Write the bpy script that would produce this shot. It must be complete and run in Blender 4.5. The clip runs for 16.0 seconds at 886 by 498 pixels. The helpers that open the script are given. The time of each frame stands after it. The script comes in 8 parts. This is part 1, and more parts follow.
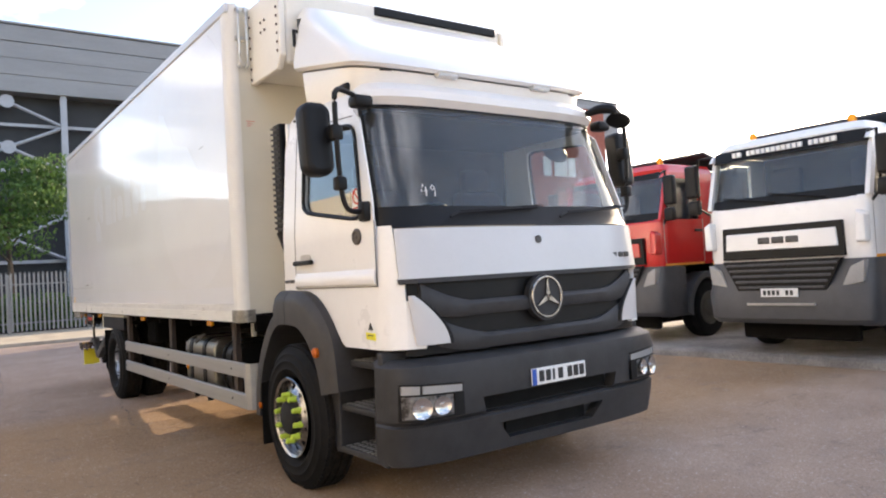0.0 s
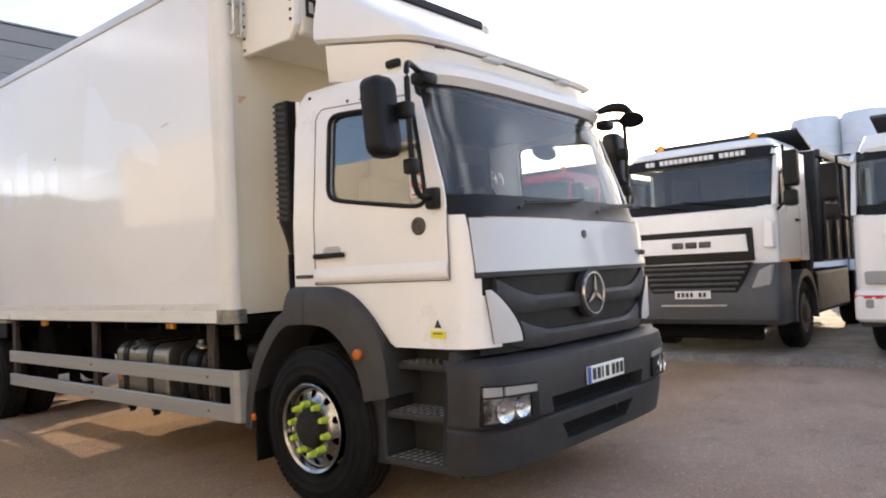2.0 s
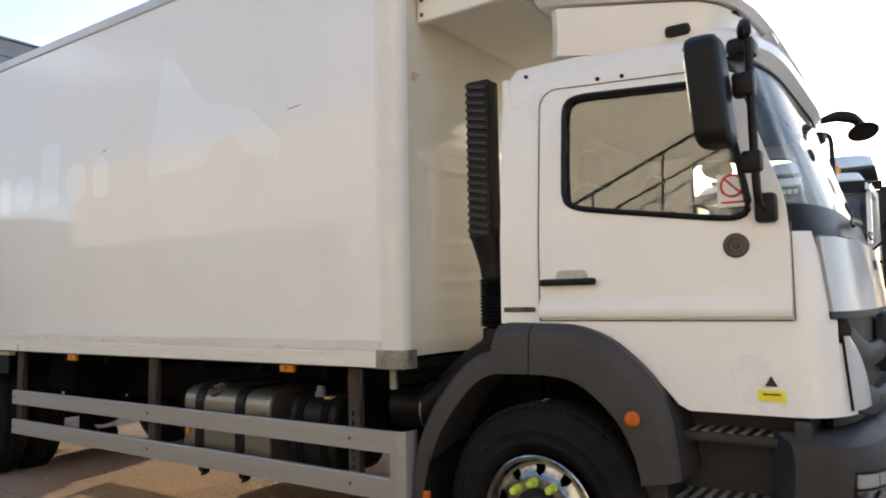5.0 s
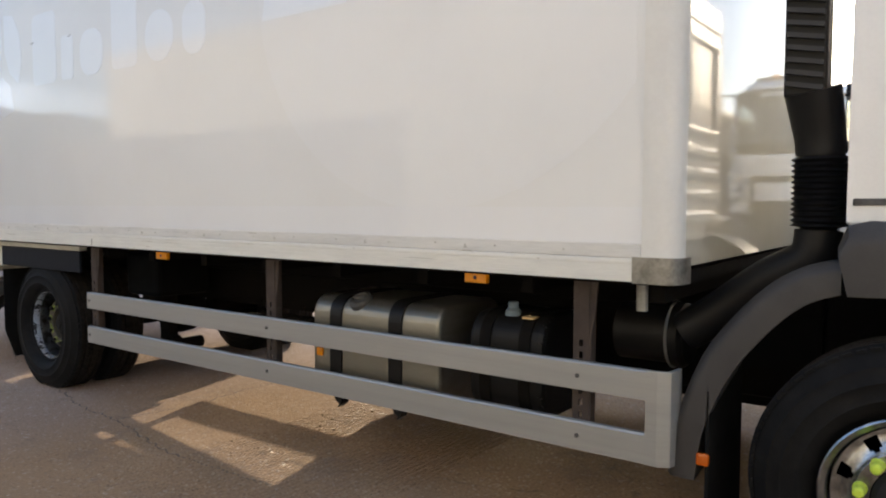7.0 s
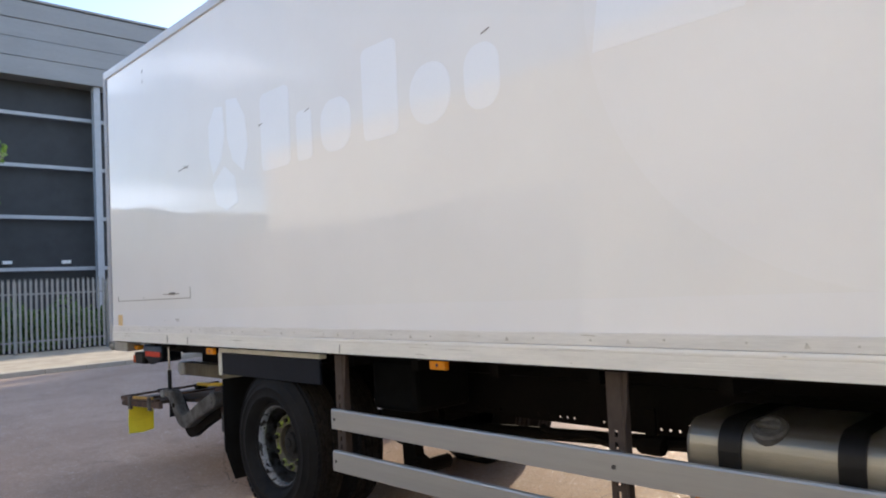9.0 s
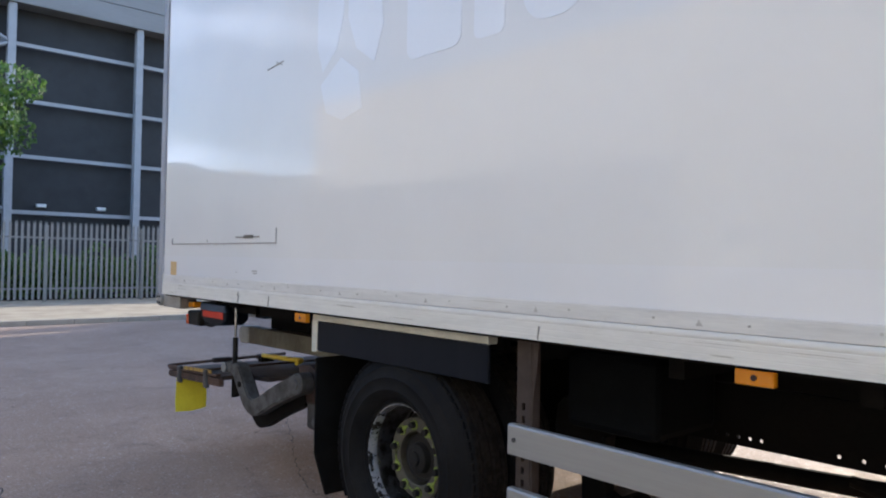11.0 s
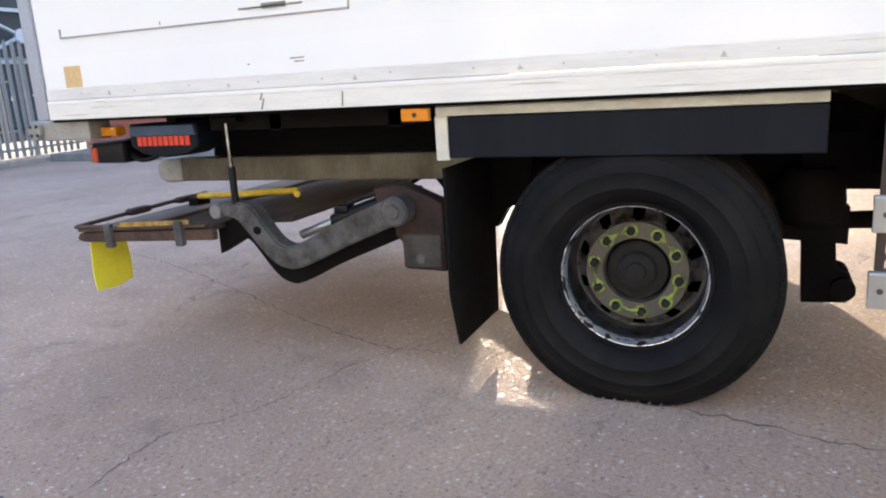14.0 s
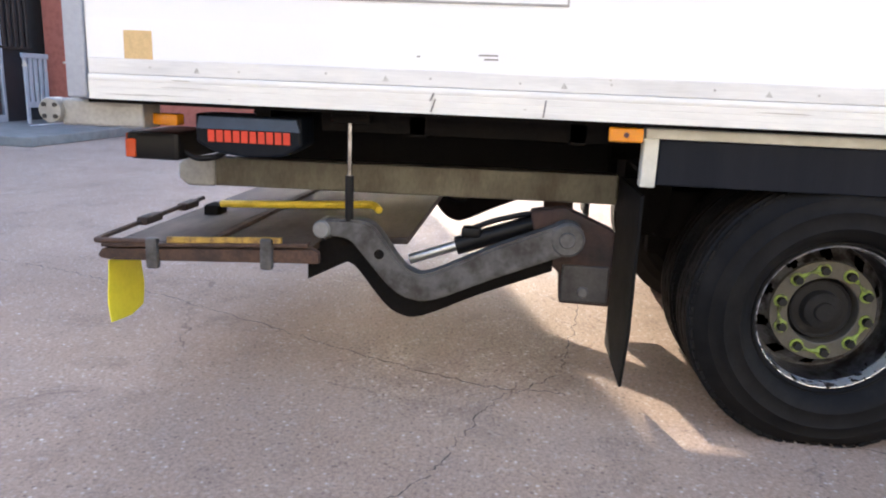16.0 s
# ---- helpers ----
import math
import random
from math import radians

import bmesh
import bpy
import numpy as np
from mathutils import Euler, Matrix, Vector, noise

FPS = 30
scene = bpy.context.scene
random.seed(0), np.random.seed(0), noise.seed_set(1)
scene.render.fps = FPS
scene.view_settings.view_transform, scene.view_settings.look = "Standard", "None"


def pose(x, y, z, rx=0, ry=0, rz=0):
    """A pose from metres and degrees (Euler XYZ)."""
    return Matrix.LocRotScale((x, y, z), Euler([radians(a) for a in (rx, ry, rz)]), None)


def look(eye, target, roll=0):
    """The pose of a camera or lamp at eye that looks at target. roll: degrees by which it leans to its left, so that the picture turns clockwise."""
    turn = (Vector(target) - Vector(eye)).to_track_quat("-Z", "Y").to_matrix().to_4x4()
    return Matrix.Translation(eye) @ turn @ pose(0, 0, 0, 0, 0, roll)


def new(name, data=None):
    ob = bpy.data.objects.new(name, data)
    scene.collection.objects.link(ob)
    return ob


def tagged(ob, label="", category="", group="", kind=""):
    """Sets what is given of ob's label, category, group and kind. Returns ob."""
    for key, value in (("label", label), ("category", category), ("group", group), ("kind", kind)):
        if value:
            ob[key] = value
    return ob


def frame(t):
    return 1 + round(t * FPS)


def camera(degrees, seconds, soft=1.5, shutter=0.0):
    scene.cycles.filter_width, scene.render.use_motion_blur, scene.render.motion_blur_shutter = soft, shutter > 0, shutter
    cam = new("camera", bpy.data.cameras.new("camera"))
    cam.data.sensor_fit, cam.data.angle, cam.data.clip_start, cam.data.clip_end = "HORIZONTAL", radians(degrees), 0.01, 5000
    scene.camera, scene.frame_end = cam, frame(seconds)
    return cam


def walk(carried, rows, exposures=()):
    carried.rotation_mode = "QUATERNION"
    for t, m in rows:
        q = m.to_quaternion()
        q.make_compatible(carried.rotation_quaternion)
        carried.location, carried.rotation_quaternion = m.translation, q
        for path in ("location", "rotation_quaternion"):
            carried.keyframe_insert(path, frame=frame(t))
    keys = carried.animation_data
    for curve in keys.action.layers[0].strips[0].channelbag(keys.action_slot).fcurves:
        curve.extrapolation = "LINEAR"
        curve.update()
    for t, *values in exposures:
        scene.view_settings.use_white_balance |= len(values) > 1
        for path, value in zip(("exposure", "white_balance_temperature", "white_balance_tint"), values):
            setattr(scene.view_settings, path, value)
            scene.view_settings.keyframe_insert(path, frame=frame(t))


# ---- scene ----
cam = camera(63.1, 16.0, soft=2.0)
PATH = [
    (0, (0.241, -0.253, 1.553), (1.417, 1.363, 1.614), -3.3),
    (0.5, (-0.012, 0.009, 1.56), (1.258, 1.553, 1.597), -1.7),
    (1, (-0.242, 0.345, 1.571), (1.119, 1.809, 1.623), -0.5),
    (1.5, (-0.465, 0.659, 1.551), (0.97, 2.049, 1.639), -3.1),
    (2, (-0.649, 1.014, 1.542), (0.881, 2.302, 1.599), -2.8),
    (2.5, (-0.779, 1.404, 1.559), (0.787, 2.646, 1.635), -1.6),
    (3, (-0.926, 1.736, 1.557), (0.685, 2.918, 1.658), -2.4),
    (3.2, (-0.981, 1.884, 1.56), (0.668, 3.011, 1.659), -1.9),
    (5.3, (-0.726, 3.414, 1.591), (0.911, 4.553, 1.748), -0.5),
    (5.5, (-0.7, 3.578, 1.598), (0.928, 4.729, 1.75), 0.3),
    (6, (-0.584, 3.973, 1.652), (1.004, 5.183, 1.767), -2.2),
    (6.5, (-0.398, 4.362, 1.583), (1.213, 5.546, 1.626), -2.2),
    (7, (-0.341, 4.75, 1.521), (1.266, 5.934, 1.402), 0.1),
    (7.5, (-0.372, 5.126, 1.521), (1.253, 6.273, 1.307), -1.4),
    (8, (-0.23, 5.583, 1.547), (1.383, 6.744, 1.322), 0.0),
    (8.5, (-0.2, 5.971, 1.563), (1.276, 7.32, 1.523), -2.2),
    (9, (-0.195, 6.338, 1.61), (1.19, 7.778, 1.709), -2.9),
    (9.5, (-0.047, 6.759, 1.588), (1.219, 8.302, 1.719), 0.1),
    (12, (0.304, 9.023, 1.445), (1.752, 10.399, 1.353), 0.7),
    (12.5, (0.207, 9.38, 1.39), (1.725, 10.667, 1.196), 0.1),
    (12.9, (0.083, 9.687, 1.367), (1.677, 10.86, 1.075), -0.6),
    (13.5, (-0.053, 10.16, 1.35), (1.655, 11.111, 0.926), -4.0),
    (14, (-0.222, 10.572, 1.313), (1.559, 11.356, 0.853), -3.4),
    (14.5, (-0.258, 10.954, 1.306), (1.583, 11.577, 0.834), 0.1),
    (15, (-0.188, 11.377, 1.303), (1.693, 11.881, 0.845), 0.5),
    (15.5, (-0.205, 11.786, 1.327), (1.708, 12.153, 0.874), 1.2),
    (16, (-0.231, 12.221, 1.327), (1.709, 12.413, 0.882), 2.4),
]
walk(cam, [(t, look(eye, target, roll)) for t, eye, target, roll in PATH],
     exposures=[(0.0, 1.56, 6380, 16.5), (1.0, 1.43, 6380, 16.5), (2.5, 1.29, 6330, 16.5), (3.2, 1.27, 6280, 15), (5.5, 1.02, 6030, 11.5), (6.5, 1.03, 5950, 11), (7.0, 1.22, 5920, 11), (7.5, 1.43, 5880, 11), (8.0, 1.48, 5830, 11), (8.6, 1.45, 5740, 12.5), (9.5, 1.10, 5620, 12.5), (12.0, 1.28, 5190, 12.5), (13.0, 1.55, 5360, 13), (14.0, 2.17, 5560, 12), (14.6, 2.34, 5580, 13), (16.0, 2.27, 5620, 14.5)])

# ---- light ----
SUN_AZ, SUN_EL = 17.3, 18.5
world = bpy.data.worlds.new("sky")
scene.world = world
world.use_nodes = True
wn, wl = world.node_tree.nodes, world.node_tree.links
sky = wn.new("ShaderNodeTexSky")
sky.sky_type, sky.sun_disc = "NISHITA", False
sky.sun_elevation, sky.sun_rotation = radians(SUN_EL), radians(90 - SUN_AZ)
sky.dust_density, sky.air_density = 1.5, 1.0
wc = wn.new("ShaderNodeTexCoord")
wnoise = wn.new("ShaderNodeTexNoise")
wnoise.inputs["Scale"].default_value, wnoise.inputs["Detail"].default_value = 2.6, 7
wmap = wn.new("ShaderNodeMapping")
wmap.inputs["Scale"].default_value = (1, 1, 2.6)
wmap.inputs["Location"].default_value = (1.9, 0.7, 0.3)
wramp = wn.new("ShaderNodeMapRange")
wramp.inputs["From Min"].default_value, wramp.inputs["From Max"].default_value = 0.54, 0.76
wramp.inputs["To Max"].default_value = 0.65
wmix = wn.new("ShaderNodeMixRGB")
wmix.inputs["Color2"].default_value = (17.0, 17.3, 18.0, 1)
wl.new(wc.outputs["Generated"], wmap.inputs["Vector"])
wl.new(wmap.outputs["Vector"], wnoise.inputs["Vector"])
wl.new(wnoise.outputs["Fac"], wramp.inputs["Value"])
wl.new(wramp.outputs["Result"], wmix.inputs["Fac"])
wl.new(sky.outputs["Color"], wmix.inputs["Color1"])
wl.new(wmix.outputs["Color"], wn["Background"].inputs["Color"])
wn["Background"].inputs["Strength"].default_value = 0.15
sun = new("sun", bpy.data.lights.new("sun", "SUN"))
sun.data.energy, sun.data.angle, sun.data.color = 3.6, radians(0.55), (1.0, 0.80, 0.53)
sd = Vector((math.cos(radians(SUN_AZ)) * math.cos(radians(SUN_EL)), math.sin(radians(SUN_AZ)) * math.cos(radians(SUN_EL)), math.sin(radians(SUN_EL))))
sun.matrix_world = look(sd * 60, (0, 0, 0))


# ---- materials ----
def surf(name, col, rough=0.5, metal=0.0, var=0.12, scale=6.0, bump=0.05, bscale=60.0, coat=0.0, col2=None, spots=0.0, spec=0.5, stretch=(1, 1, 1), cut=(0.42, 0.72)):
    """A painted, plastic, metal or mineral surface with large stains and fine grain."""
    m = bpy.data.materials.new(name)
    m.use_nodes = True
    n, l = m.node_tree.nodes, m.node_tree.links
    b = n["Principled BSDF"]
    tc = n.new("ShaderNodeTexCoord")
    mp = n.new("ShaderNodeMapping")
    mp.inputs["Scale"].default_value = stretch
    l.new(tc.outputs["Object"], mp.inputs["Vector"])
    big, fine = n.new("ShaderNodeTexNoise"), n.new("ShaderNodeTexNoise")
    big.inputs["Scale"].default_value, big.inputs["Detail"].default_value = scale, 6
    big.inputs["Roughness"].default_value = 0.65
    fine.inputs["Scale"].default_value, fine.inputs["Detail"].default_value = bscale, 3
    l.new(mp.outputs["Vector"], big.inputs["Vector"])
    l.new(mp.outputs["Vector"], fine.inputs["Vector"])
    mix = n.new("ShaderNodeMixRGB")
    c2 = col2 or tuple(c * (1 - 2.2 * var) for c in col)
    mix.inputs["Color1"].default_value, mix.inputs["Color2"].default_value = (*col, 1), (*c2, 1)
    mr = n.new("ShaderNodeMapRange")
    mr.inputs["From Min"].default_value, mr.inputs["From Max"].default_value = cut
    l.new(big.outputs["Fac"], mr.inputs["Value"])
    l.new(mr.outputs["Result"], mix.inputs["Fac"])
    out = mix
    g = n.new("ShaderNodeMixRGB")
    g.blend_type = "MULTIPLY"
    g.inputs["Fac"].default_value = min(1.0, 3 * var + spots)
    gr = n.new("ShaderNodeMapRange")
    gr.inputs["From Min"].default_value, gr.inputs["From Max"].default_value = 0.3, 0.62
    gr.inputs["To Min"].default_value, gr.inputs["To Max"].default_value = 0.72 - 0.5 * spots, 1.06
    l.new(fine.outputs["Fac"], gr.inputs["Value"])
    l.new(out.outputs["Color"], g.inputs["Color1"])
    l.new(gr.outputs["Result"], g.inputs["Color2"])
    l.new(g.outputs["Color"], b.inputs["Base Color"])
    rr = n.new("ShaderNodeMapRange")
    rr.inputs["To Min"].default_value, rr.inputs["To Max"].default_value = rough * 0.85, min(1, rough * 1.2)
    l.new(big.outputs["Fac"], rr.inputs["Value"])
    l.new(rr.outputs["Result"], b.inputs["Roughness"])
    b.inputs["Metallic"].default_value, b.inputs["Coat Weight"].default_value = metal, coat
    b.inputs["Coat Roughness"].default_value = 0.06
    b.inputs["Specular IOR Level"].default_value = spec
    if bump:
        bp = n.new("ShaderNodeBump")
        bp.inputs["Strength"].default_value, bp.inputs["Distance"].default_value = bump, 0.004
        l.new(fine.outputs["Fac"], bp.inputs["Height"])
        l.new(bp.outputs["Normal"], b.inputs["Normal"])
    return m


def glassy(name, tint, base=0.05, rise=0.6, dust=0.02):
    """Clear pane: see-through, with a gloss that rises towards grazing angles."""
    m = bpy.data.materials.new(name)
    m.use_nodes = True
    n, l = m.node_tree.nodes, m.node_tree.links
    n.remove(n["Principled BSDF"])
    t, g, f, x = n.new("ShaderNodeBsdfTransparent"), n.new("ShaderNodeBsdfGlossy"), n.new("ShaderNodeLayerWeight"), n.new("ShaderNodeMixShader")
    t.inputs["Color"].default_value = (*tint, 1)
    g.inputs["Roughness"].default_value = 0.0
    f.inputs["Blend"].default_value = 0.5
    p, q = n.new("ShaderNodeMath"), n.new("ShaderNodeMath")
    p.operation, q.operation = "POWER", "MULTIPLY_ADD"
    p.inputs[1].default_value = 4.0
    q.inputs[1].default_value, q.inputs[2].default_value = rise, base
    l.new(f.outputs["Facing"], p.inputs[0])
    l.new(p.outputs[0], q.inputs[0])
    l.new(q.outputs[0], x.inputs["Fac"])
    l.new(t.outputs["BSDF"], x.inputs[1])
    l.new(g.outputs["BSDF"], x.inputs[2])
    d, y = n.new("ShaderNodeBsdfDiffuse"), n.new("ShaderNodeMixShader")
    d.inputs["Color"].default_value = (0.62, 0.58, 0.54, 1)
    tx, tc = n.new("ShaderNodeTexNoise"), n.new("ShaderNodeTexCoord")
    tx.inputs["Scale"].default_value, tx.inputs["Detail"].default_value = 3.0, 5
    mr = n.new("ShaderNodeMapRange")
    mr.inputs["From Min"].default_value, mr.inputs["From Max"].default_value = 0.3, 0.75
    mr.inputs["To Min"].default_value, mr.inputs["To Max"].default_value = dust * 0.6, dust * 1.5
    l.new(tc.outputs["Object"], tx.inputs["Vector"])
    l.new(tx.outputs["Fac"], mr.inputs["Value"])
    l.new(mr.outputs["Result"], y.inputs["Fac"])
    l.new(x.outputs["Shader"], y.inputs[1])
    l.new(d.outputs["BSDF"], y.inputs[2])
    l.new(y.outputs["Shader"], n["Material Output"].inputs["Surface"])
    return m


def lamp_lens(name, col, rough=0.12):
    m = surf(name, col, rough, 0, 0.03, 20, 0.15, 220)
    b = m.node_tree.nodes["Principled BSDF"]
    b.inputs["Transmission Weight"].default_value = 0.25
    return m


def concrete_yard():
    """Worn pinkish-grey yard concrete: stains, aggregate, hairline cracks."""
    m = bpy.data.materials.new("yard_concrete")
    m.use_nodes = True
    n, l = m.node_tree.nodes, m.node_tree.links
    b = n["Principled BSDF"]
    tc = n.new("ShaderNodeTexCoord")
    co = tc.outputs["Object"]

    def noise_tex(s, d=6, r=0.6):
        t = n.new("ShaderNodeTexNoise")
        t.inputs["Scale"].default_value, t.inputs["Detail"].default_value, t.inputs["Roughness"].default_value = s, d, r
        l.new(co, t.inputs["Vector"])
        return t

    def ramp(sock, a, c, lo, hi):
        t = n.new("ShaderNodeMapRange")
        for k, v in (("From Min", a), ("From Max", c), ("To Min", lo), ("To Max", hi)):
            t.inputs[k].default_value = v
        l.new(sock, t.inputs["Value"])
        return t.outputs["Result"]

    def mixc(kind, fac, c1, c2):
        t = n.new("ShaderNodeMixRGB")
        t.blend_type = kind
        for k, v in (("Fac", fac), ("Color1", c1), ("Color2", c2)):
            if isinstance(v, bpy.types.NodeSocket):
                l.new(v, t.inputs[k])
            elif k == "Fac":
                t.inputs[k].default_value = v
            else:
                t.inputs[k].default_value = (*v, 1)
        return t.outputs["Color"]

    big, mid, grain = noise_tex(0.55), noise_tex(4.5), noise_tex(58, 6, 0.78)
    c = mixc("MIX", ramp(big.outputs["Fac"], 0.35, 0.68, 0, 1), (0.42, 0.322, 0.256), (0.335, 0.250, 0.196))
    c = mixc("MIX", ramp(mid.outputs["Fac"], 0.5, 0.78, 0, 0.6), c, (0.36, 0.285, 0.24))
    c = mixc("MULTIPLY", 0.85, c, ramp(grain.outputs["Fac"], 0.34, 0.64, 0.60, 1.22))
    v = n.new("ShaderNodeTexVoronoi")
    v.inputs["Scale"].default_value = 40
    l.new(co, v.inputs["Vector"])
    sel = n.new("ShaderNodeSeparateColor")
    l.new(v.outputs["Color"], sel.inputs["Color"])
    near = ramp(v.outputs["Distance"], 0.16, 0.36, 1, 0)
    for lo, hi, col in ((0.80, 0.95, (0.78, 0.72, 0.67)), (0.28, 0.14, (0.06, 0.05, 0.048))):
        mm = n.new("ShaderNodeMath")
        mm.operation = "MULTIPLY"
        l.new(near, mm.inputs[0])
        l.new(ramp(sel.outputs["Red"], lo, hi, 0, 0.5), mm.inputs[1])
        c = mixc("MIX", mm.outputs[0], c, col)
    chip = n.new("ShaderNodeTexVoronoi")
    chip.inputs["Scale"].default_value = 10
    l.new(co, chip.inputs["Vector"])
    csel = n.new("ShaderNodeSeparateColor")
    l.new(chip.outputs["Color"], csel.inputs["Color"])
    cm = n.new("ShaderNodeMath")
    cm.operation = "MULTIPLY"
    l.new(ramp(chip.outputs["Distance"], 0.03, 0.095, 1, 0), cm.inputs[0])
    l.new(ramp(csel.outputs["Green"], 0.66, 0.98, 0, 0.8), cm.inputs[1])
    c = mixc("MIX", cm.outputs[0], c, (0.92, 0.90, 0.87))
    # a browner stretch along y with soft, uneven edges
    sep = n.new("ShaderNodeSeparateXYZ")
    l.new(co, sep.inputs[0])
    edge = n.new("ShaderNodeMath")
    edge.operation = "MULTIPLY_ADD"
    edge.inputs[1].default_value = 1.6
    l.new(big.outputs["Fac"], edge.inputs[0])
    l.new(sep.outputs["Y"], edge.inputs[2])
    bay = n.new("ShaderNodeMath")
    bay.operation = "MULTIPLY"
    l.new(ramp(edge.outputs[0], 4.2, 5.4, 0, 1), bay.inputs[0])
    l.new(ramp(edge.outputs[0], 10.0, 11.2, 1, 0), bay.inputs[1])
    c = mixc("MULTIPLY", bay.outputs[0], c, (0.88, 0.79, 0.62))
    blot = noise_tex(1.9, 8, 0.72)
    c = mixc("MIX", ramp(blot.outputs["Fac"], 0.54, 0.70, 0, 0.6), c, (0.19, 0.15, 0.13))
    pale = noise_tex(2.7, 8, 0.75)
    c = mixc("MIX", ramp(pale.outputs["Fac"], 0.60, 0.72, 0, 0.5), c, (0.33, 0.28, 0.25))
    warp = noise_tex(1.6, 5)
    wa = n.new("ShaderNodeVectorMath")
    wa.operation = "MULTIPLY_ADD"
    wa.inputs[1].default_value = (0.55, 0.55, 0.0)
    l.new(warp.outputs["Color"], wa.inputs[0])
    l.new(co, wa.inputs[2])
    cr = n.new("ShaderNodeTexVoronoi")
    cr.feature = "DISTANCE_TO_EDGE"
    cr.inputs["Scale"].default_value = 0.42
    l.new(wa.outputs[0], cr.inputs["Vector"])
    crack = ramp(cr.outputs["Distance"], 0.0008, 0.0035, 1, 0)
    brk = n.new("ShaderNodeMath")
    brk.operation = "MULTIPLY"
    l.new(crack, brk.inputs[0])
    l.new(ramp(mid.outputs["Fac"], 0.44, 0.60, 0.0, 0.4), brk.inputs[1])
    c = mixc("MIX", brk.outputs[0], c, (0.06, 0.05, 0.045))
    l.new(c, b.inputs["Base Color"])
    b.inputs["Diffuse Roughness"].default_value = 0.3
    bp = n.new("ShaderNodeBump")
    bp.inputs["Strength"].default_value, bp.inputs["Distance"].default_value = 0.85, 0.010
    hs = n.new("ShaderNodeMath")
    hs.operation = "SUBTRACT"
    l.new(grain.outputs["Fac"], hs.inputs[0])
    l.new(brk.outputs[0], hs.inputs[1])
    stone = n.new("ShaderNodeTexVoronoi")
    stone.inputs["Scale"].default_value = 62
    l.new(co, stone.inputs["Vector"])
    pick = n.new("ShaderNodeSeparateColor")
    l.new(stone.outputs["Color"], pick.inputs["Color"])
    dome = n.new("ShaderNodeMath")
    dome.operation = "MULTIPLY"
    l.new(ramp(stone.outputs["Distance"], 0.05, 0.5, 1.0, 0.0), dome.inputs[0])
    l.new(ramp(pick.outputs["Red"], 0.35, 1.0, 0.0, 0.55), dome.inputs[1])
    hsum = n.new("ShaderNodeMath")
    hsum.operation = "ADD"
    l.new(hs.outputs[0], hsum.inputs[0])
    l.new(dome.outputs[0], hsum.inputs[1])
    l.new(hsum.outputs[0], bp.inputs["Height"])
    gl = n.new("ShaderNodeMath")
    gl.operation = "SUBTRACT"
    l.new(ramp(mid.outputs["Fac"], 0.3, 0.7, 0.62, 0.85), gl.inputs[0])
    l.new(ramp(pick.outputs["Green"], 0.90, 0.99, 0.0, 0.36), gl.inputs[1])
    l.new(ramp(pick.outputs["Green"], 0.90, 0.99, 0.06, 0.5), b.inputs["Specular IOR Level"])
    l.new(gl.outputs[0], b.inputs["Roughness"])
    l.new(bp.outputs["Normal"], b.inputs["Normal"])
    return m


WHITE = surf("white_cab_paint", (0.80, 0.80, 0.79), 0.28, 0, 0.025, 2.2, 0.02, 90, coat=0.5)
BOXW = surf("white_gloss_panel", (0.775, 0.781, 0.770), 0.5, 0, 0.02, 0.7, 0.02, 1.3, coat=1.0, spec=0.2)
BOXF = surf("cream_gloss_bulkhead", (0.66, 0.64, 0.55), 0.5, 0, 0.03, 1.6, 0.05, 2.2, coat=1.0, spec=0.2)
SILL = surf("scuffed_white_rail", (0.74, 0.73, 0.675), 0.4, 0, 0.05, 7, 0.05, 50, stretch=(1, 0.4, 3))
FAINT = surf("faint_livery_shadow", (0.788, 0.796, 0.794), 0.5, 0, 0.02, 0.7, 0.02, 1.3, coat=1.0, spec=0.2)
KICK = surf("paler_white_kick_strip", (0.785, 0.794, 0.800), 0.5, 0, 0.02, 0.7, 0.02, 1.3, coat=1.0, spec=0.2)
GHOST = surf("unfaded_panel_patch", (0.825, 0.85, 0.875), 0.5, 0, 0.01, 2, 0.0, 50, coat=1.0, spec=0.2)
for m_, ior in ((BOXW, 1.5), (FAINT, 1.5), (KICK, 1.5), (GHOST, 1.62), (BOXF, 1.45)):
    m_.node_tree.nodes["Principled BSDF"].inputs["Coat IOR"].default_value = ior
    m_.node_tree.nodes["Principled BSDF"].inputs["Coat Roughness"].default_value = 0.045
CREAM = surf("cream_fibreglass", (0.80, 0.775, 0.70), 0.42, 0, 0.025, 3, 0.03, 40)
SPOIL = surf("white_moulded_fibreglass", (0.80, 0.79, 0.755), 0.3, 0, 0.02, 2, 0.02, 60, coat=0.5)
PLASTIC = surf("dark_grey_plastic", (0.036, 0.036, 0.038), 0.52, 0, 0.14, 5, 0.14, 260, spec=0.32)
BLACKP = surf("black_plastic", (0.008, 0.008, 0.0085), 0.45, 0, 0.1, 6, 0.1, 160, spec=0.22)
PANELBLUE = surf("blue_black_panel", (0.005, 0.0075, 0.0135), 0.5, 0, 0.12, 3, 0.04, 60, spec=0.14, col2=(0.010, 0.012, 0.018), stretch=(1, 3, 0.3))
RUBBER = surf("worn_tyre_rubber", (0.0052, 0.0054, 0.0060), 0.68, 0, 0.15, 5, 0.2, 90, col2=(0.0145, 0.014, 0.0138), spec=0.14)
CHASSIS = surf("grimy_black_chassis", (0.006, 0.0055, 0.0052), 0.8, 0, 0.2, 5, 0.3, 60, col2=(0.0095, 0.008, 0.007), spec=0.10)
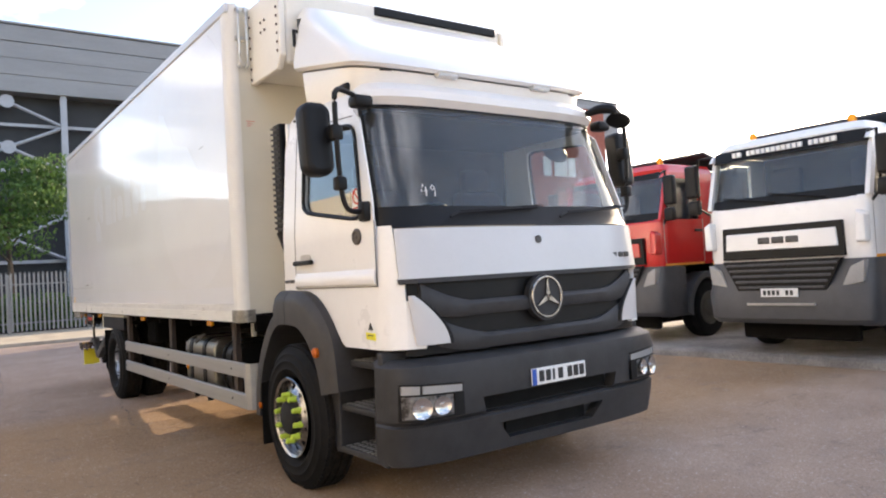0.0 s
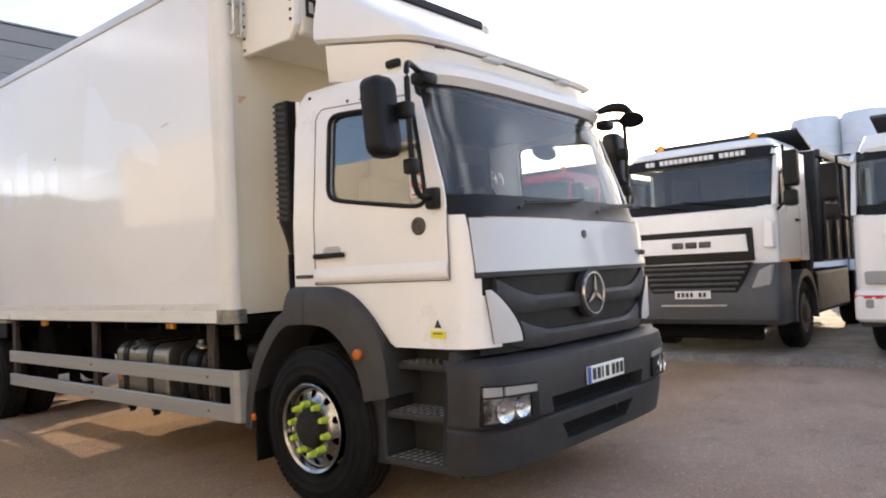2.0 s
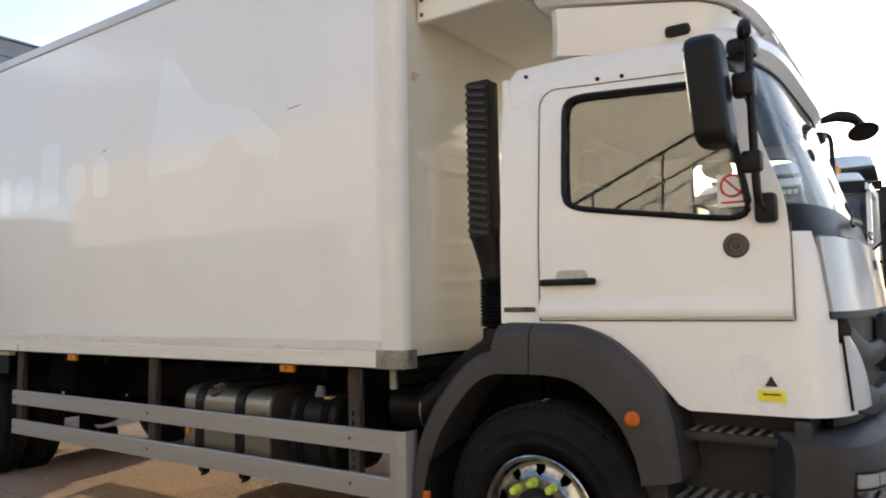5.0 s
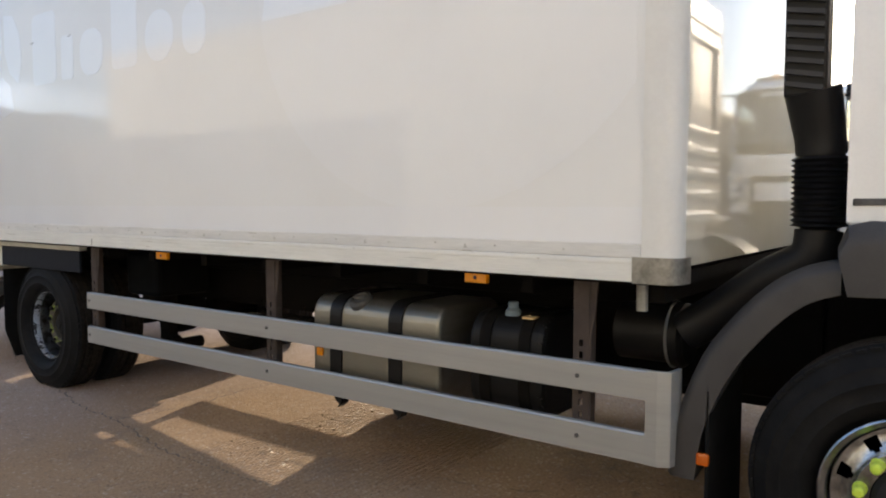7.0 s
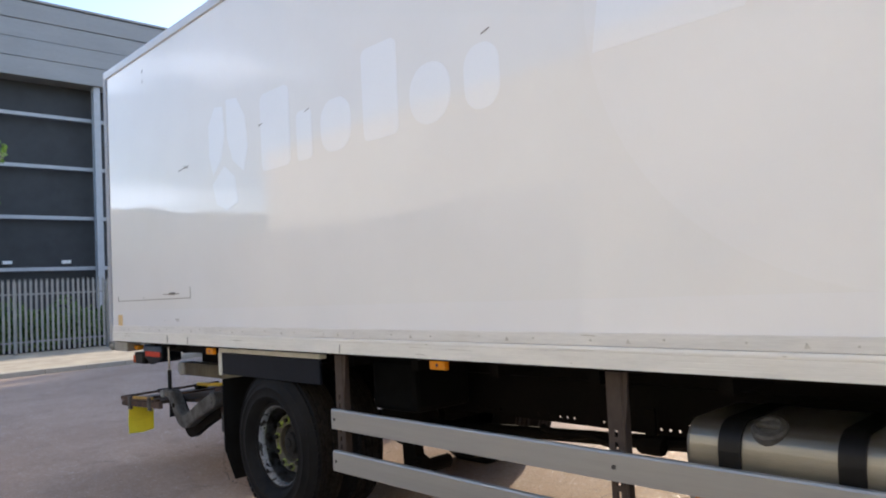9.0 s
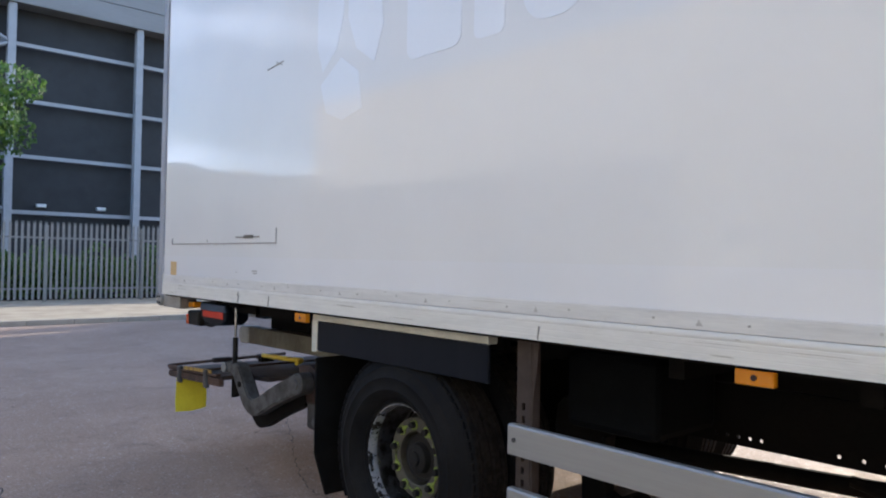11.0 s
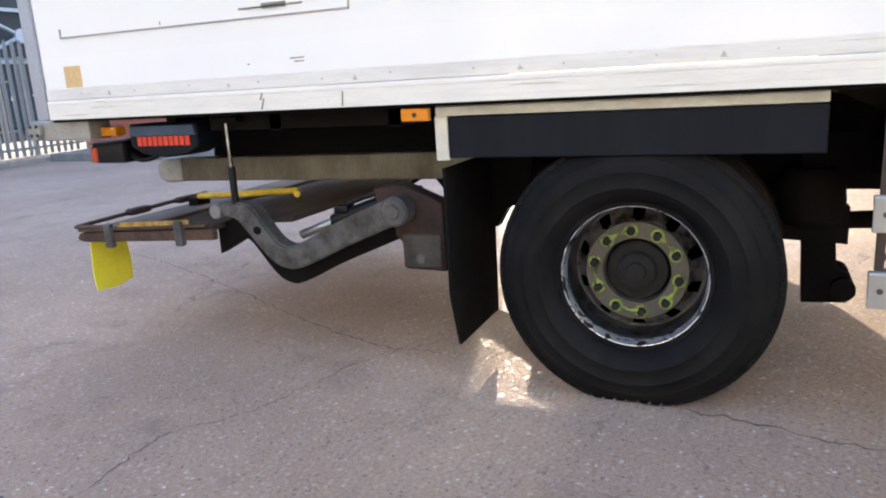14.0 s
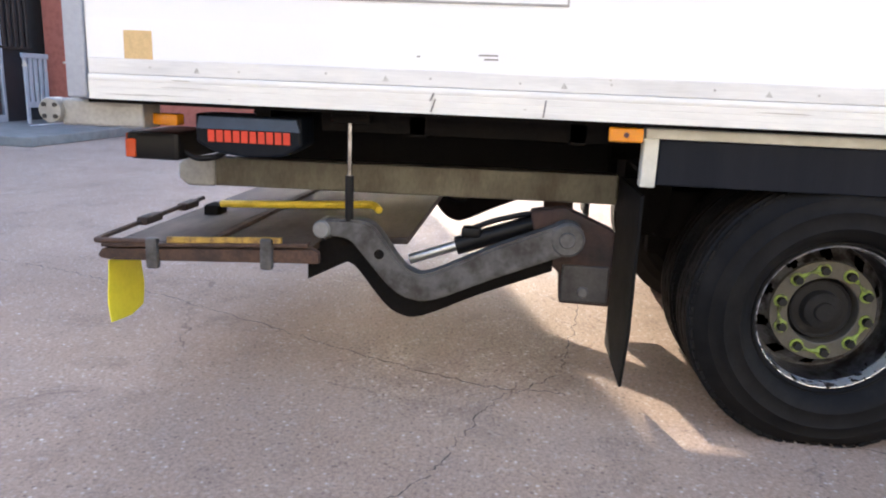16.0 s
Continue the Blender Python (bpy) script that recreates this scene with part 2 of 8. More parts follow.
RUST = surf("rusty_brown_steel", (0.085, 0.047, 0.029), 0.8, 0.1, 0.25, 9, 0.5, 70, col2=(0.026, 0.02, 0.017))
RUSTY = surf("worn_yellow_over_rust", (0.42, 0.26, 0.04), 0.7, 0, 0.2, 22, 0.4, 80, col2=(0.09, 0.05, 0.03))
BROWNPOST = surf("brown_primed_bracket", (0.050, 0.036, 0.029), 0.7, 0.1, 0.15, 10, 0.2, 80)
ALU = surf("brushed_aluminium", (0.60, 0.60, 0.58), 0.38, 0.85, 0.06, 5, 0.08, 120, stretch=(1, 0.15, 4))
ALURAIL = surf("silver_anodised_rail", (0.385, 0.385, 0.37), 0.42, 0.5, 0.05, 4, 0.05, 120, stretch=(1, 0.1, 5))
GALV = surf("weathered_galvanised_steel", (0.36, 0.36, 0.34), 0.55, 0.45, 0.14, 6, 0.15, 60)
GALVD = surf("oxidised_grey_arm", (0.10, 0.10, 0.097), 0.6, 0.3, 0.2, 9, 0.3, 70, col2=(0.04, 0.035, 0.031), cut=(0.44, 0.66))
TUBEM = surf("grimy_galvanised_beam", (0.17, 0.16, 0.12), 0.6, 0.2, 0.2, 3.5, 0.2, 50, col2=(0.075, 0.06, 0.042), stretch=(1, 1.6, 0.8))
CHROME = surf("pitted_chrome_rim", (0.50, 0.50, 0.50), 0.24, 1.0, 0.14, 14, 0.25, 60, col2=(0.12, 0.105, 0.09))
HUB = surf("grimy_hub_steel", (0.007, 0.0065, 0.006), 0.8, 0.0, 0.2, 12, 0.3, 80)
RIMD = surf("dirty_rim_disc", (0.088, 0.083, 0.067), 0.5, 0.2, 0.15, 14, 0.2, 60, col2=(0.08, 0.07, 0.05), cut=(0.50, 0.68))
DISHM = surf("dark_silver_dish", (0.24, 0.237, 0.232), 0.36, 0.5, 0.2, 13, 0.3, 60, col2=(0.03, 0.027, 0.025), cut=(0.42, 0.6))
BARREL = surf("grimy_silver_barrel", (0.20, 0.202, 0.21), 0.28, 0.9, 0.2, 12, 0.3, 60, col2=(0.05, 0.045, 0.04), cut=(0.45, 0.62))
TREAD = surf("dusty_tyre_tread", (0.024, 0.020, 0.0165), 0.85, 0, 0.2, 22, 1.0, 55, col2=(0.010, 0.009, 0.008), spec=0.1, spots=0.3)
RIMC = surf("chipped_silver_rim", (0.60, 0.62, 0.66), 0.26, 0.7, 0.10, 24, 0.25, 60, col2=(0.02, 0.018, 0.017), cut=(0.535, 0.56))
STRIP = surf("grey_white_sill_strip", (0.695, 0.69, 0.66), 0.35, 0, 0.07, 9, 0.03, 50, stretch=(1, 0.3, 3))
GREEN = surf("lime_plastic_nut_marker", (0.52, 0.68, 0.06), 0.4, 0, 0.06, 30, 0.05, 90)
GREEND = surf("grimy_lime_pointer", (0.24, 0.32, 0.045), 0.5, 0, 0.15, 24, 0.1, 90, col2=(0.06, 0.06, 0.03), cut=(0.48, 0.62))
TANKM = surf("dirty_brushed_aluminium_tank", (0.28, 0.27, 0.235), 0.36, 0.8, 0.08, 3, 0.1, 120, col2=(0.20, 0.19, 0.16), stretch=(1, 0.25, 3))
ORANGEL = lamp_lens("deep_orange_lens", (0.66, 0.15, 0.01))
CAPM = surf("worn_brown_grey_cap", (0.085, 0.070, 0.058), 0.45, 0.1, 0.2, 30, 0.2, 120)
AMBER = lamp_lens("amber_lens", (0.86, 0.33, 0.004))
REDL = lamp_lens("red_lens", (0.62, 0.09, 0.02))
CLEARL = lamp_lens("clear_lamp_lens", (0.44, 0.44, 0.43), 0.07)
LAMPW = lamp_lens("frosted_lamp_lens", (0.74, 0.74, 0.72), 0.1)
REFLECT = surf("bright_lamp_reflector", (0.60, 0.60, 0.60), 0.2, 1.0, 0.04, 14, 0.3, 45)
YELLOW = surf("yellow_vinyl", (0.80, 0.72, 0.03), 0.45, 0, 0.05, 12, 0.03, 60)
YELPAINT = surf("worn_yellow_paint", (0.75, 0.55, 0.03), 0.5, 0, 0.12, 14, 0.1, 70)
TAPE = surf("ochre_tape", (0.62, 0.44, 0.20), 0.6, 0, 0.08, 40, 0.1, 120)
INK = surf("black_print", (0.02, 0.02, 0.02), 0.5, 0, 0.02, 10, 0)
REDINK = surf("red_print", (0.62, 0.05, 0.02), 0.5, 0, 0.04, 10, 0)
WHITEINK = surf("white_print", (0.78, 0.78, 0.76), 0.5, 0, 0.02, 10, 0)
SCUFF = surf("scuff_mark", (0.27, 0.26, 0.235), 0.7, 0, 0.2, 60, 0)
SEAMM = surf("grey_seam", (0.33, 0.32, 0.30), 0.6, 0, 0.1, 30, 0)
SILVERP = surf("silver_panel_paint", (0.54, 0.545, 0.555), 0.36, 0.1, 0.025, 2, 0.02, 90, coat=0.5)
INTERIOR = surf("grey_cab_trim", (0.085, 0.087, 0.09), 0.8, 0, 0.1, 8, 0.1, 90)
SEATM = surf("dark_seat_cloth", (0.05, 0.05, 0.06), 0.9, 0, 0.12, 18, 0.3, 300)
WHITEPLATE = surf("number_plate_white", (0.78, 0.78, 0.76), 0.35, 0, 0.03, 12, 0.02, 60)
BLUEBAND = surf("blue_plate_band", (0.03, 0.10, 0.45), 0.4, 0, 0.03, 12, 0)
GLASS = glassy("clear_window_glass", (0.93, 0.95, 0.94), 0.13, 0.8, 0.01)
SCREEN = glassy("tinted_windscreen_glass", (0.82, 0.85, 0.84), 0.05, 0.4, 0.035)
MIRROR = surf("mirror_glass", (0.85, 0.86, 0.87), 0.03, 1.0, 0.0, 5, 0)
VOID = surf("slot_shade_black", (0.013, 0.013, 0.013), 0.9, 0, 0.1, 5, 0, spec=0.05)
DASH = surf("grey_dash_top", (0.20, 0.20, 0.19), 0.8, 0, 0.1, 8, 0.1, 90)
FLAP = surf("dull_rubber_flap", (0.010, 0.010, 0.010), 0.9, 0, 0.15, 6, 0.2, 90, spec=0.08)
YARD = concrete_yard()


# ---- mesh helpers ----
def box(bm, x0, x1, y0, y1, z0, z1, bev=0.0, seg=2, m=None):
    r = bmesh.ops.create_cube(bm, size=1.0)
    vs = r["verts"]
    for v in vs:
        v.co = Vector((x0 + (v.co.x + 0.5) * (x1 - x0), y0 + (v.co.y + 0.5) * (y1 - y0), z0 + (v.co.z + 0.5) * (z1 - z0)))
    if bev:
        es = list({e for v in vs for e in v.link_edges})
        vs = bmesh.ops.bevel(bm, geom=es + vs, offset=bev, segments=seg, profile=0.5, affect="EDGES")["verts"]
    if m is not None:
        bmesh.ops.transform(bm, matrix=m, verts=list(set(vs)))
    return bm


def prism(bm, pts, axis, a, b, bev=0.0):
    """A polygon extruded along an axis. pts are the two other coordinates, in xyz order."""
    def at(p, q):
        return {"x": (q, p[0], p[1]), "y": (p[0], q, p[1]), "z": (p[0], p[1], q)}[axis]
    lo, hi = [bm.verts.new(at(p, a)) for p in pts], [bm.verts.new(at(p, b)) for p in pts]
    fs = [bm.faces.new(lo), bm.faces.new(hi)]
    n = len(pts)
    fs += [bm.faces.new((lo[i], lo[(i + 1) % n], hi[(i + 1) % n], hi[i])) for i in range(n)]
    bmesh.ops.recalc_face_normals(bm, faces=fs)
    if bev:
        es = list({e for v in lo + hi for e in v.link_edges})
        bmesh.ops.bevel(bm, geom=es + lo + hi, offset=bev, segments=2, profile=0.5, affect="EDGES")
    return bm


def loft(bm, rings, closed=True, cap0=False, cap1=False):
    vs = [[bm.verts.new(p) for p in r] for r in rings]
    fs = []
    for a, b in zip(vs, vs[1:]):
        n = len(a)
        for i in range(n if closed else n - 1):
            fs.append(bm.faces.new((a[i], a[(i + 1) % n], b[(i + 1) % n], b[i])))
    if cap0:
        fs.append(bm.faces.new(vs[0]))
    if cap1:
        fs.append(bm.faces.new(vs[-1]))
    bmesh.ops.recalc_face_normals(bm, faces=fs)
    return bm


def tube(bm, pts, r, seg=10, cap=True):
    pts = [Vector(p) for p in pts]
    rings = []
    up = Vector((0, 0, 1))
    for i, p in enumerate(pts):
        d = (pts[min(i + 1, len(pts) - 1)] - pts[max(i - 1, 0)]).normalized()
        a = d.cross(up)
        if a.length < 0.05:
            a = d.cross(Vector((1, 0, 0)))
        a.normalize()
        c = d.cross(a)
        rr = r[i] if isinstance(r, (list, tuple)) else r
        rings.append([p + rr * (math.cos(2 * math.pi * k / seg) * a + math.sin(2 * math.pi * k / seg) * c) for k in range(seg)])
    return loft(bm, rings, True, cap, cap)


def smooth_path(pts, n=6):
    """Points on a smooth curve through pts."""
    pts = [Vector(p) for p in pts]
    out = []
    for i in range(len(pts) - 1):
        p0, p1, p2, p3 = pts[max(i - 1, 0)], pts[i], pts[i + 1], pts[min(i + 2, len(pts) - 1)]
        for k in range(n):
            t = k / n
            out.append(0.5 * (2 * p1 + (p2 - p0) * t + (2 * p0 - 5 * p1 + 4 * p2 - p3) * t * t + (3 * p1 - p0 - 3 * p2 + p3) * t ** 3))
    return out + [pts[-1]]


def lathe(bm, prof, c, axis="x", seg=40, caps=True):
    """Turns (radius, offset along the axis) about an axis through c."""
    rings = []
    for r, h in prof:
        ring = []
        for k in range(seg):
            a = 2 * math.pi * k / seg
            u, v = r * math.cos(a), r * math.sin(a)
            ring.append({"x": (c[0] + h, c[1] + u, c[2] + v), "y": (c[0] + u, c[1] + h, c[2] + v), "z": (c[0] + u, c[1] + v, c[2] + h)}[axis])
        rings.append(ring)
    return loft(bm, rings, True, caps and prof[0][0] > 1e-4, caps and prof[-1][0] > 1e-4)


def rounded(x0, x1, y0, y1, r, n=5):
    pts = []
    for cx, cy, a in ((x1 - r, y1 - r, 0), (x0 + r, y1 - r, 90), (x0 + r, y0 + r, 180), (x1 - r, y0 + r, 270)):
        for k in range(n + 1):
            t = radians(a + 90 * k / n)
            pts.append((cx + r * math.cos(t), cy + r * math.sin(t)))
    return pts


def mesh_of(name, bm, material, smooth=35):
    me = bpy.data.meshes.new(name)
    bmesh.ops.remove_doubles(bm, verts=bm.verts, dist=1e-5)
    crisp = []
    if smooth:
        bm.edges.index_update()
        for e in bm.edges:
            if len(e.link_faces) == 2:
                p, q = (f.calc_area() for f in e.link_faces)
                if max(p, q) > 8 * min(p, q) and e.calc_face_angle(0) > 0.12:
                    crisp.append(e.index)
    bm.to_mesh(me)
    bm.free()
    me.materials.append(material)
    if smooth:
        me.polygons.foreach_set("use_smooth", [True] * len(me.polygons))
        me.set_sharp_from_angle(angle=radians(smooth))
        for i in crisp:
            me.edges[i].use_edge_sharp = True
    return me


def part(name, bm, material, parent, label="", smooth=35):
    ob = new(name, mesh_of(name, bm, material, smooth))
    ob.parent = parent
    if parent.type == "EMPTY":
        ob.matrix_parent_inverse = parent.matrix_basis.inverted()
    if label:
        ob["label"] = label
    return ob


def thing(name, at, label, category, group="", kind=""):
    """An empty at the thing's base; its parts keep their places in the world."""
    e = new(name)
    e.empty_display_size = 0.1
    e.location = at
    return tagged(e, label, category, group, kind)


def solid(name, bm, material, label, category="", group="", kind="", smooth=35):
    return tagged(new(name, mesh_of(name, bm, material, smooth)), label, category, group, kind)


def B():
    return bmesh.new()


def carve(ob, cutter):
    """Cuts a closed bmesh out of a part, for good."""
    bmesh.ops.recalc_face_normals(cutter, faces=cutter.faces[:])
    me = bpy.data.meshes.new("cutter")
    cutter.to_mesh(me)
    cutter.free()
    tool = bpy.data.objects.new("cutter", me)
    scene.collection.objects.link(tool)
    mod = ob.modifiers.new("cut", "BOOLEAN")
    mod.object, mod.operation, mod.solver = tool, "DIFFERENCE", "EXACT"
    tool.matrix_world = ob.matrix_world.copy()
    done = bpy.data.meshes.new_from_object(ob.evaluated_get(bpy.context.evaluated_depsgraph_get()))
    ob.modifiers.clear()
    old, ob.data = ob.data, done
    bpy.data.meshes.remove(old)
    bpy.data.objects.remove(tool)
    bpy.data.meshes.remove(me)
    return ob


def B_box(*a):
    return box(B(), *a)


# ---- setting ----
PAD_X, PAD_Z = 9.9, 0.12
bm = B()
box(bm, -300, 300, -300, 300, -0.5, 0.0)
ground = solid("ground", bm, YARD, "worn pinkish-grey concrete yard with cracks and stains", "ground", kind="structure")

CRACKM = surf("dark_crack_dirt", (0.105, 0.09, 0.08), 0.9, 0, 0.2, 30, 0.2, 90)
JOINTM = surf("sandy_joint_filler", (0.30, 0.25, 0.19), 0.9, 0, 0.2, 14, 0.2, 90)


def crack(path, width, material, label, seed):
    """A thin jagged crack along the ground."""
    r = random.Random(seed)
    a, b2 = [], []
    pts = smooth_path([(x, y, 0) for x, y in path], 14)
    for i, p in enumerate(pts):
        d = (pts[min(i + 1, len(pts) - 1)] - pts[max(i - 1, 0)]).normalized()
        nn = Vector((-d.y, d.x, 0))
        q = p + nn * r.uniform(-0.018, 0.018)
        w = width * r.uniform(0.25, 1.0)
        a.append((q.x + nn.x * w, q.y + nn.y * w, 0.003))
        b2.append((q.x - nn.x * w, q.y - nn.y * w, 0.003))
    bm = B()
    loft(bm, [a, b2], closed=False)
    return part("crack", bm, material, ground, label, 0)


crack([(4.6, 16.6), (4.33, 15.77), (4.1, 15.02), (3.87, 14.5), (3.5, 13.72), (3.08, 12.9), (2.83, 12.3), (2.82, 11.95)], 0.0045, CRACKM, "dark hairline crack", 1)
crack([(0.6, 12.8), (1.3, 12.66), (1.7, 12.68), (1.95, 12.5), (2.25, 12.40), (2.7, 12.24), (3.0, 12.0), (3.4, 11.9), (4.2, 11.8)], 0.0035, CRACKM, "dark hairline crack", 2)
crack([(4.2, 17.62), (5.1, 17.56), (6.3, 17.48), (7.6, 17.3), (9.6, 16.9)], 0.016, JOINTM, "sandy slab joint", 3)
crack([(1.7, 20.0), (1.53, 17.5), (1.37, 14.6), (1.24, 13.2), (1.1, 12.4)], 0.006, CRACKM, "dark slab joint", 4)
crack([(2.55, 11.2), (2.49, 10.68), (2.37, 10.14), (2.34, 9.62), (2.24, 9.08), (2.17, 8.68), (2.2, 7.8)], 0.006, CRACKM, "dark hairline crack", 5)
crack([(2.34, 9.62), (2.9, 9.5), (3.6, 9.55), (4.6, 9.4)], 0.006, CRACKM, "dark hairline crack", 6)
crack([(4.8, 20.4), (4.38, 19.9), (4.5, 18.9), (4.7, 17.9)], 0.008, CRACKM, "dark hairline crack", 7)

bm = B()
rg = random.Random(5)
for i in range(32):
    y0 = 7.15 + 0.045 * i
    xa = 1.75 + rg.uniform(-0.1, 0.1)
    while xa < 5.3:
        ln = rg.uniform(0.5, 1.6)
        prism(bm, [(y0, 0.0005), (y0 + 0.010, 0.005), (y0 + 0.024, 0.005), (y0 + 0.034, 0.0005)], "x", xa, min(5.4, xa + ln))
        xa += ln + rg.uniform(0.02, 0.12)
tagged(part("groove_ribs", bm, YARD, ground, "brushed ribs of a grooved concrete slab", 0), kind="stuff")

GRAVEL = surf("rough_grey_hardstanding", (0.25, 0.235, 0.22), 0.9, 0, 0.22, 1.8, 0.8, 45, col2=(0.12, 0.11, 0.105), spots=0.3)
rng = random.Random(4)
bm = B()
edge = [(PAD_X + 0.05 * rng.uniform(-1, 1), -40 + 0.5 * i) for i in range(113)]
ins = [(x + 0.10 + 0.03 * rng.random(), y) for x, y in edge]
loft(bm, [[(x, y, -0.05) for x, y in edge], [(x + 0.02, y, 0.07 + 0.02 * rng.random()) for x, y in edge], [(x, y, PAD_Z) for x, y in ins], [(90, y, PAD_Z) for x, y in edge]], closed=False)
solid("hardstanding", bm, GRAVEL, "rough grey gravelled hardstanding with a broken low edge", "ground", kind="structure")

PAVE = surf("pale_pavement_concrete", (0.40, 0.345, 0.255), 0.85, 0, 0.10, 1.3, 0.3, 60, col2=(0.25, 0.21, 0.155))
bm = B()
box(bm, -60, 60, 25.3, 32.6, -0.3, 0.10, 0.02)
solid("pavement", bm, PAVE, "pale sunlit concrete pavement before the fence", "pavement", kind="structure")
bm = B()
box(bm, -60, 60, 32.6, 46, -0.3, 0.11)
solid("planting_bed", bm, surf("dark_planting_soil", (0.045, 0.04, 0.03), 0.95, 0, 0.2, 1.5, 0.6, 30, spec=0.1), "dark soil bed between the fence and the warehouse", "soil", kind="structure")
KERB = surf("pale_kerb_stone", (0.37, 0.335, 0.27), 0.8, 0, 0.08, 5, 0.2, 70)
bm = B()
for i in range(66):
    box(bm, -30 + 0.915 * i, -30 + 0.905 + 0.915 * i, 25.12, 25.3, -0.2, 0.11, 0.012, 1)
solid("kerb", bm, KERB, "row of pale concrete kerb stones along the pavement", "kerb", kind="structure")

# grey shed with an outer steel frame
CLAD = surf("grey_fascia_cladding", (0.30, 0.30, 0.30), 0.6, 0.1, 0.06, 1.2, 0.05, 30, stretch=(0.2, 1, 1))
DARKCLAD = surf("charcoal_wall_cladding", (0.028, 0.03, 0.033), 0.6, 0, 0.1, 1.2, 0.05, 30)
STEELP = surf("pale_grey_painted_steel", (0.42, 0.43, 0.45), 0.5, 0.1, 0.06, 4, 0.05, 60)
SHED_Y = 45.0
shed = thing("warehouse", (10, 50, 0.1), "large grey warehouse with charcoal cladding and outer steel frame", "warehouse")
bm = B()
box(bm, -4.1, 52, SHED_Y + 0.5, SHED_Y + 30, 0.1, 13.5)
part("wall", bm, DARKCLAD, shed, "charcoal profiled wall")
for i in range(4):
    bm = B()
    box(bm, -4.4, 54, SHED_Y - 0.55 - 0.02 * (i % 2), SHED_Y + 0.55, 12.6 + 0.925 * i, 12.6 + 0.915 * (i + 1), 0.02, 1)
    part("fascia_panel", bm, CLAD, shed, "grey flat fascia panel")
bm = B()
box(bm, -4.5, 54.1, SHED_Y - 0.65, SHED_Y + 30, 16.3, 16.42, 0.02, 1)
part("roof", bm, CLAD, shed, "thin grey roof edge")
for i in range(-2, 8):
    px = 7.1 + 5.5 * i
    bm = B()
    box(bm, px - 0.16, px + 0.16, SHED_Y - 0.40, SHED_Y - 0.36, 0.1, 12.6)
    box(bm, px - 0.16, px + 0.16, SHED_Y - 0.08, SHED_Y - 0.04, 0.1, 12.6)
    box(bm, px - 0.05, px + 0.05, SHED_Y - 0.36, SHED_Y - 0.08, 0.1, 12.6)
    part("column", bm, STEELP, shed, "pale grey steel column")
for z in (3.35, 5.87, 8.38, 10.9):
    bm = B()
    box(bm, -4.0, 52, SHED_Y + 0.02, SHED_Y + 0.14, z - 0.09, z + 0.09, 0.01, 1)
    part("rail", bm, STEELP, shed, "pale grey sheeting rail")
for i in (-1, 1):
    cx = 7.1 - 2.75 if i < 0 else 7.1 + 19.25
    for zc in (12.1, 9.6, 4.6):
        for sx in (-1, 1):
            for sz in (-1, 1):
                if zc == 12.1 and sz > 0:
                    continue
                bm = B()
                tube(bm, [(cx, SHED_Y - 0.25, zc), (cx + sx * 2.7, SHED_Y - 0.25, zc + sz * 1.22)], 0.09, 8)
                part("brace", bm, STEELP, shed, "pale steel diagonal brace")
        bm = B()
        lathe(bm, [(0.0, -0.05), (0.36, -0.05), (0.36, 0.05), (0.0, 0.05)], (cx, SHED_Y - 0.3, zc), "y", 20)
        part("gusset_disc", bm, STEELP, shed, "round steel bracing plate")
for lx in (8.6, 11.2):
    bm = B()
    box(bm, lx - 0.2, lx + 0.2, SHED_Y + 0.3, SHED_Y + 0.5, 3.62, 3.78, 0.02, 1)
    part("wall_lamp", bm, WHITEINK, shed, "small white bulkhead lamp")

# palisade fence
FENCE = surf("weathered_palisade_steel", (0.30, 0.30, 0.285), 0.6, 0.15, 0.1, 6, 0.1, 60)
FENCE_Y = 32.0
pale = B()
prism(pale, [(-0.034, 0.0), (-0.034, 2.20), (-0.02, 2.30), (0, 2.2), (0.02, 2.30), (0.034, 2.20), (0.034, 0.0)], "y", -0.012, 0.012)
pale_me = mesh_of("pale", pale, FENCE, 0)


def fence_run(x0, y0, x1, y1, label, pitch=0.155, tall=1.0):
    d = Vector((x1 - x0, y1 - y0, 0))
    ln, ang = d.length, math.atan2(y1 - y0, x1 - x0)
    f = thing("palisade_fence", (x0, y0, 0.1), label, "fence", "palisade fence")
    m = Matrix.Translation((x0, y0, 0.1)) @ Matrix.Rotation(ang, 4, "Z")
    for z in (0.16, 2.16) if tall > 1 else (0.35, 1.85):
        bm = B()
        box(bm, 0, ln, 0.015, 0.06, z, z + 0.05, 0, m=m)
        part("rail", bm, FENCE, f)
    for i in range(int(ln / 2.75) + 1):
        bm = B()
        box(bm, i * 2.75 - 0.05, i * 2.75 + 0.05, 0.06, 0.16, -0.05, 2.25, 0.008, 1, m=m)
        part("post", bm, FENCE, f)
    for i in range(int(ln / pitch)):
        o = new("pale", pale_me)
        o.parent = f
        o.matrix_parent_inverse = f.matrix_basis.inverted()
        o.matrix_basis = m @ Matrix.Translation((0.08 + pitch * i, 0, 0.02 if tall > 1 else 0.06)) @ Matrix.Diagonal((tall * tall, 1, tall, 1))
    return f


fence_run(-8, FENCE_Y, 15.5, FENCE_Y - 0.3, "grey steel palisade fence with pointed pales before the warehouse")

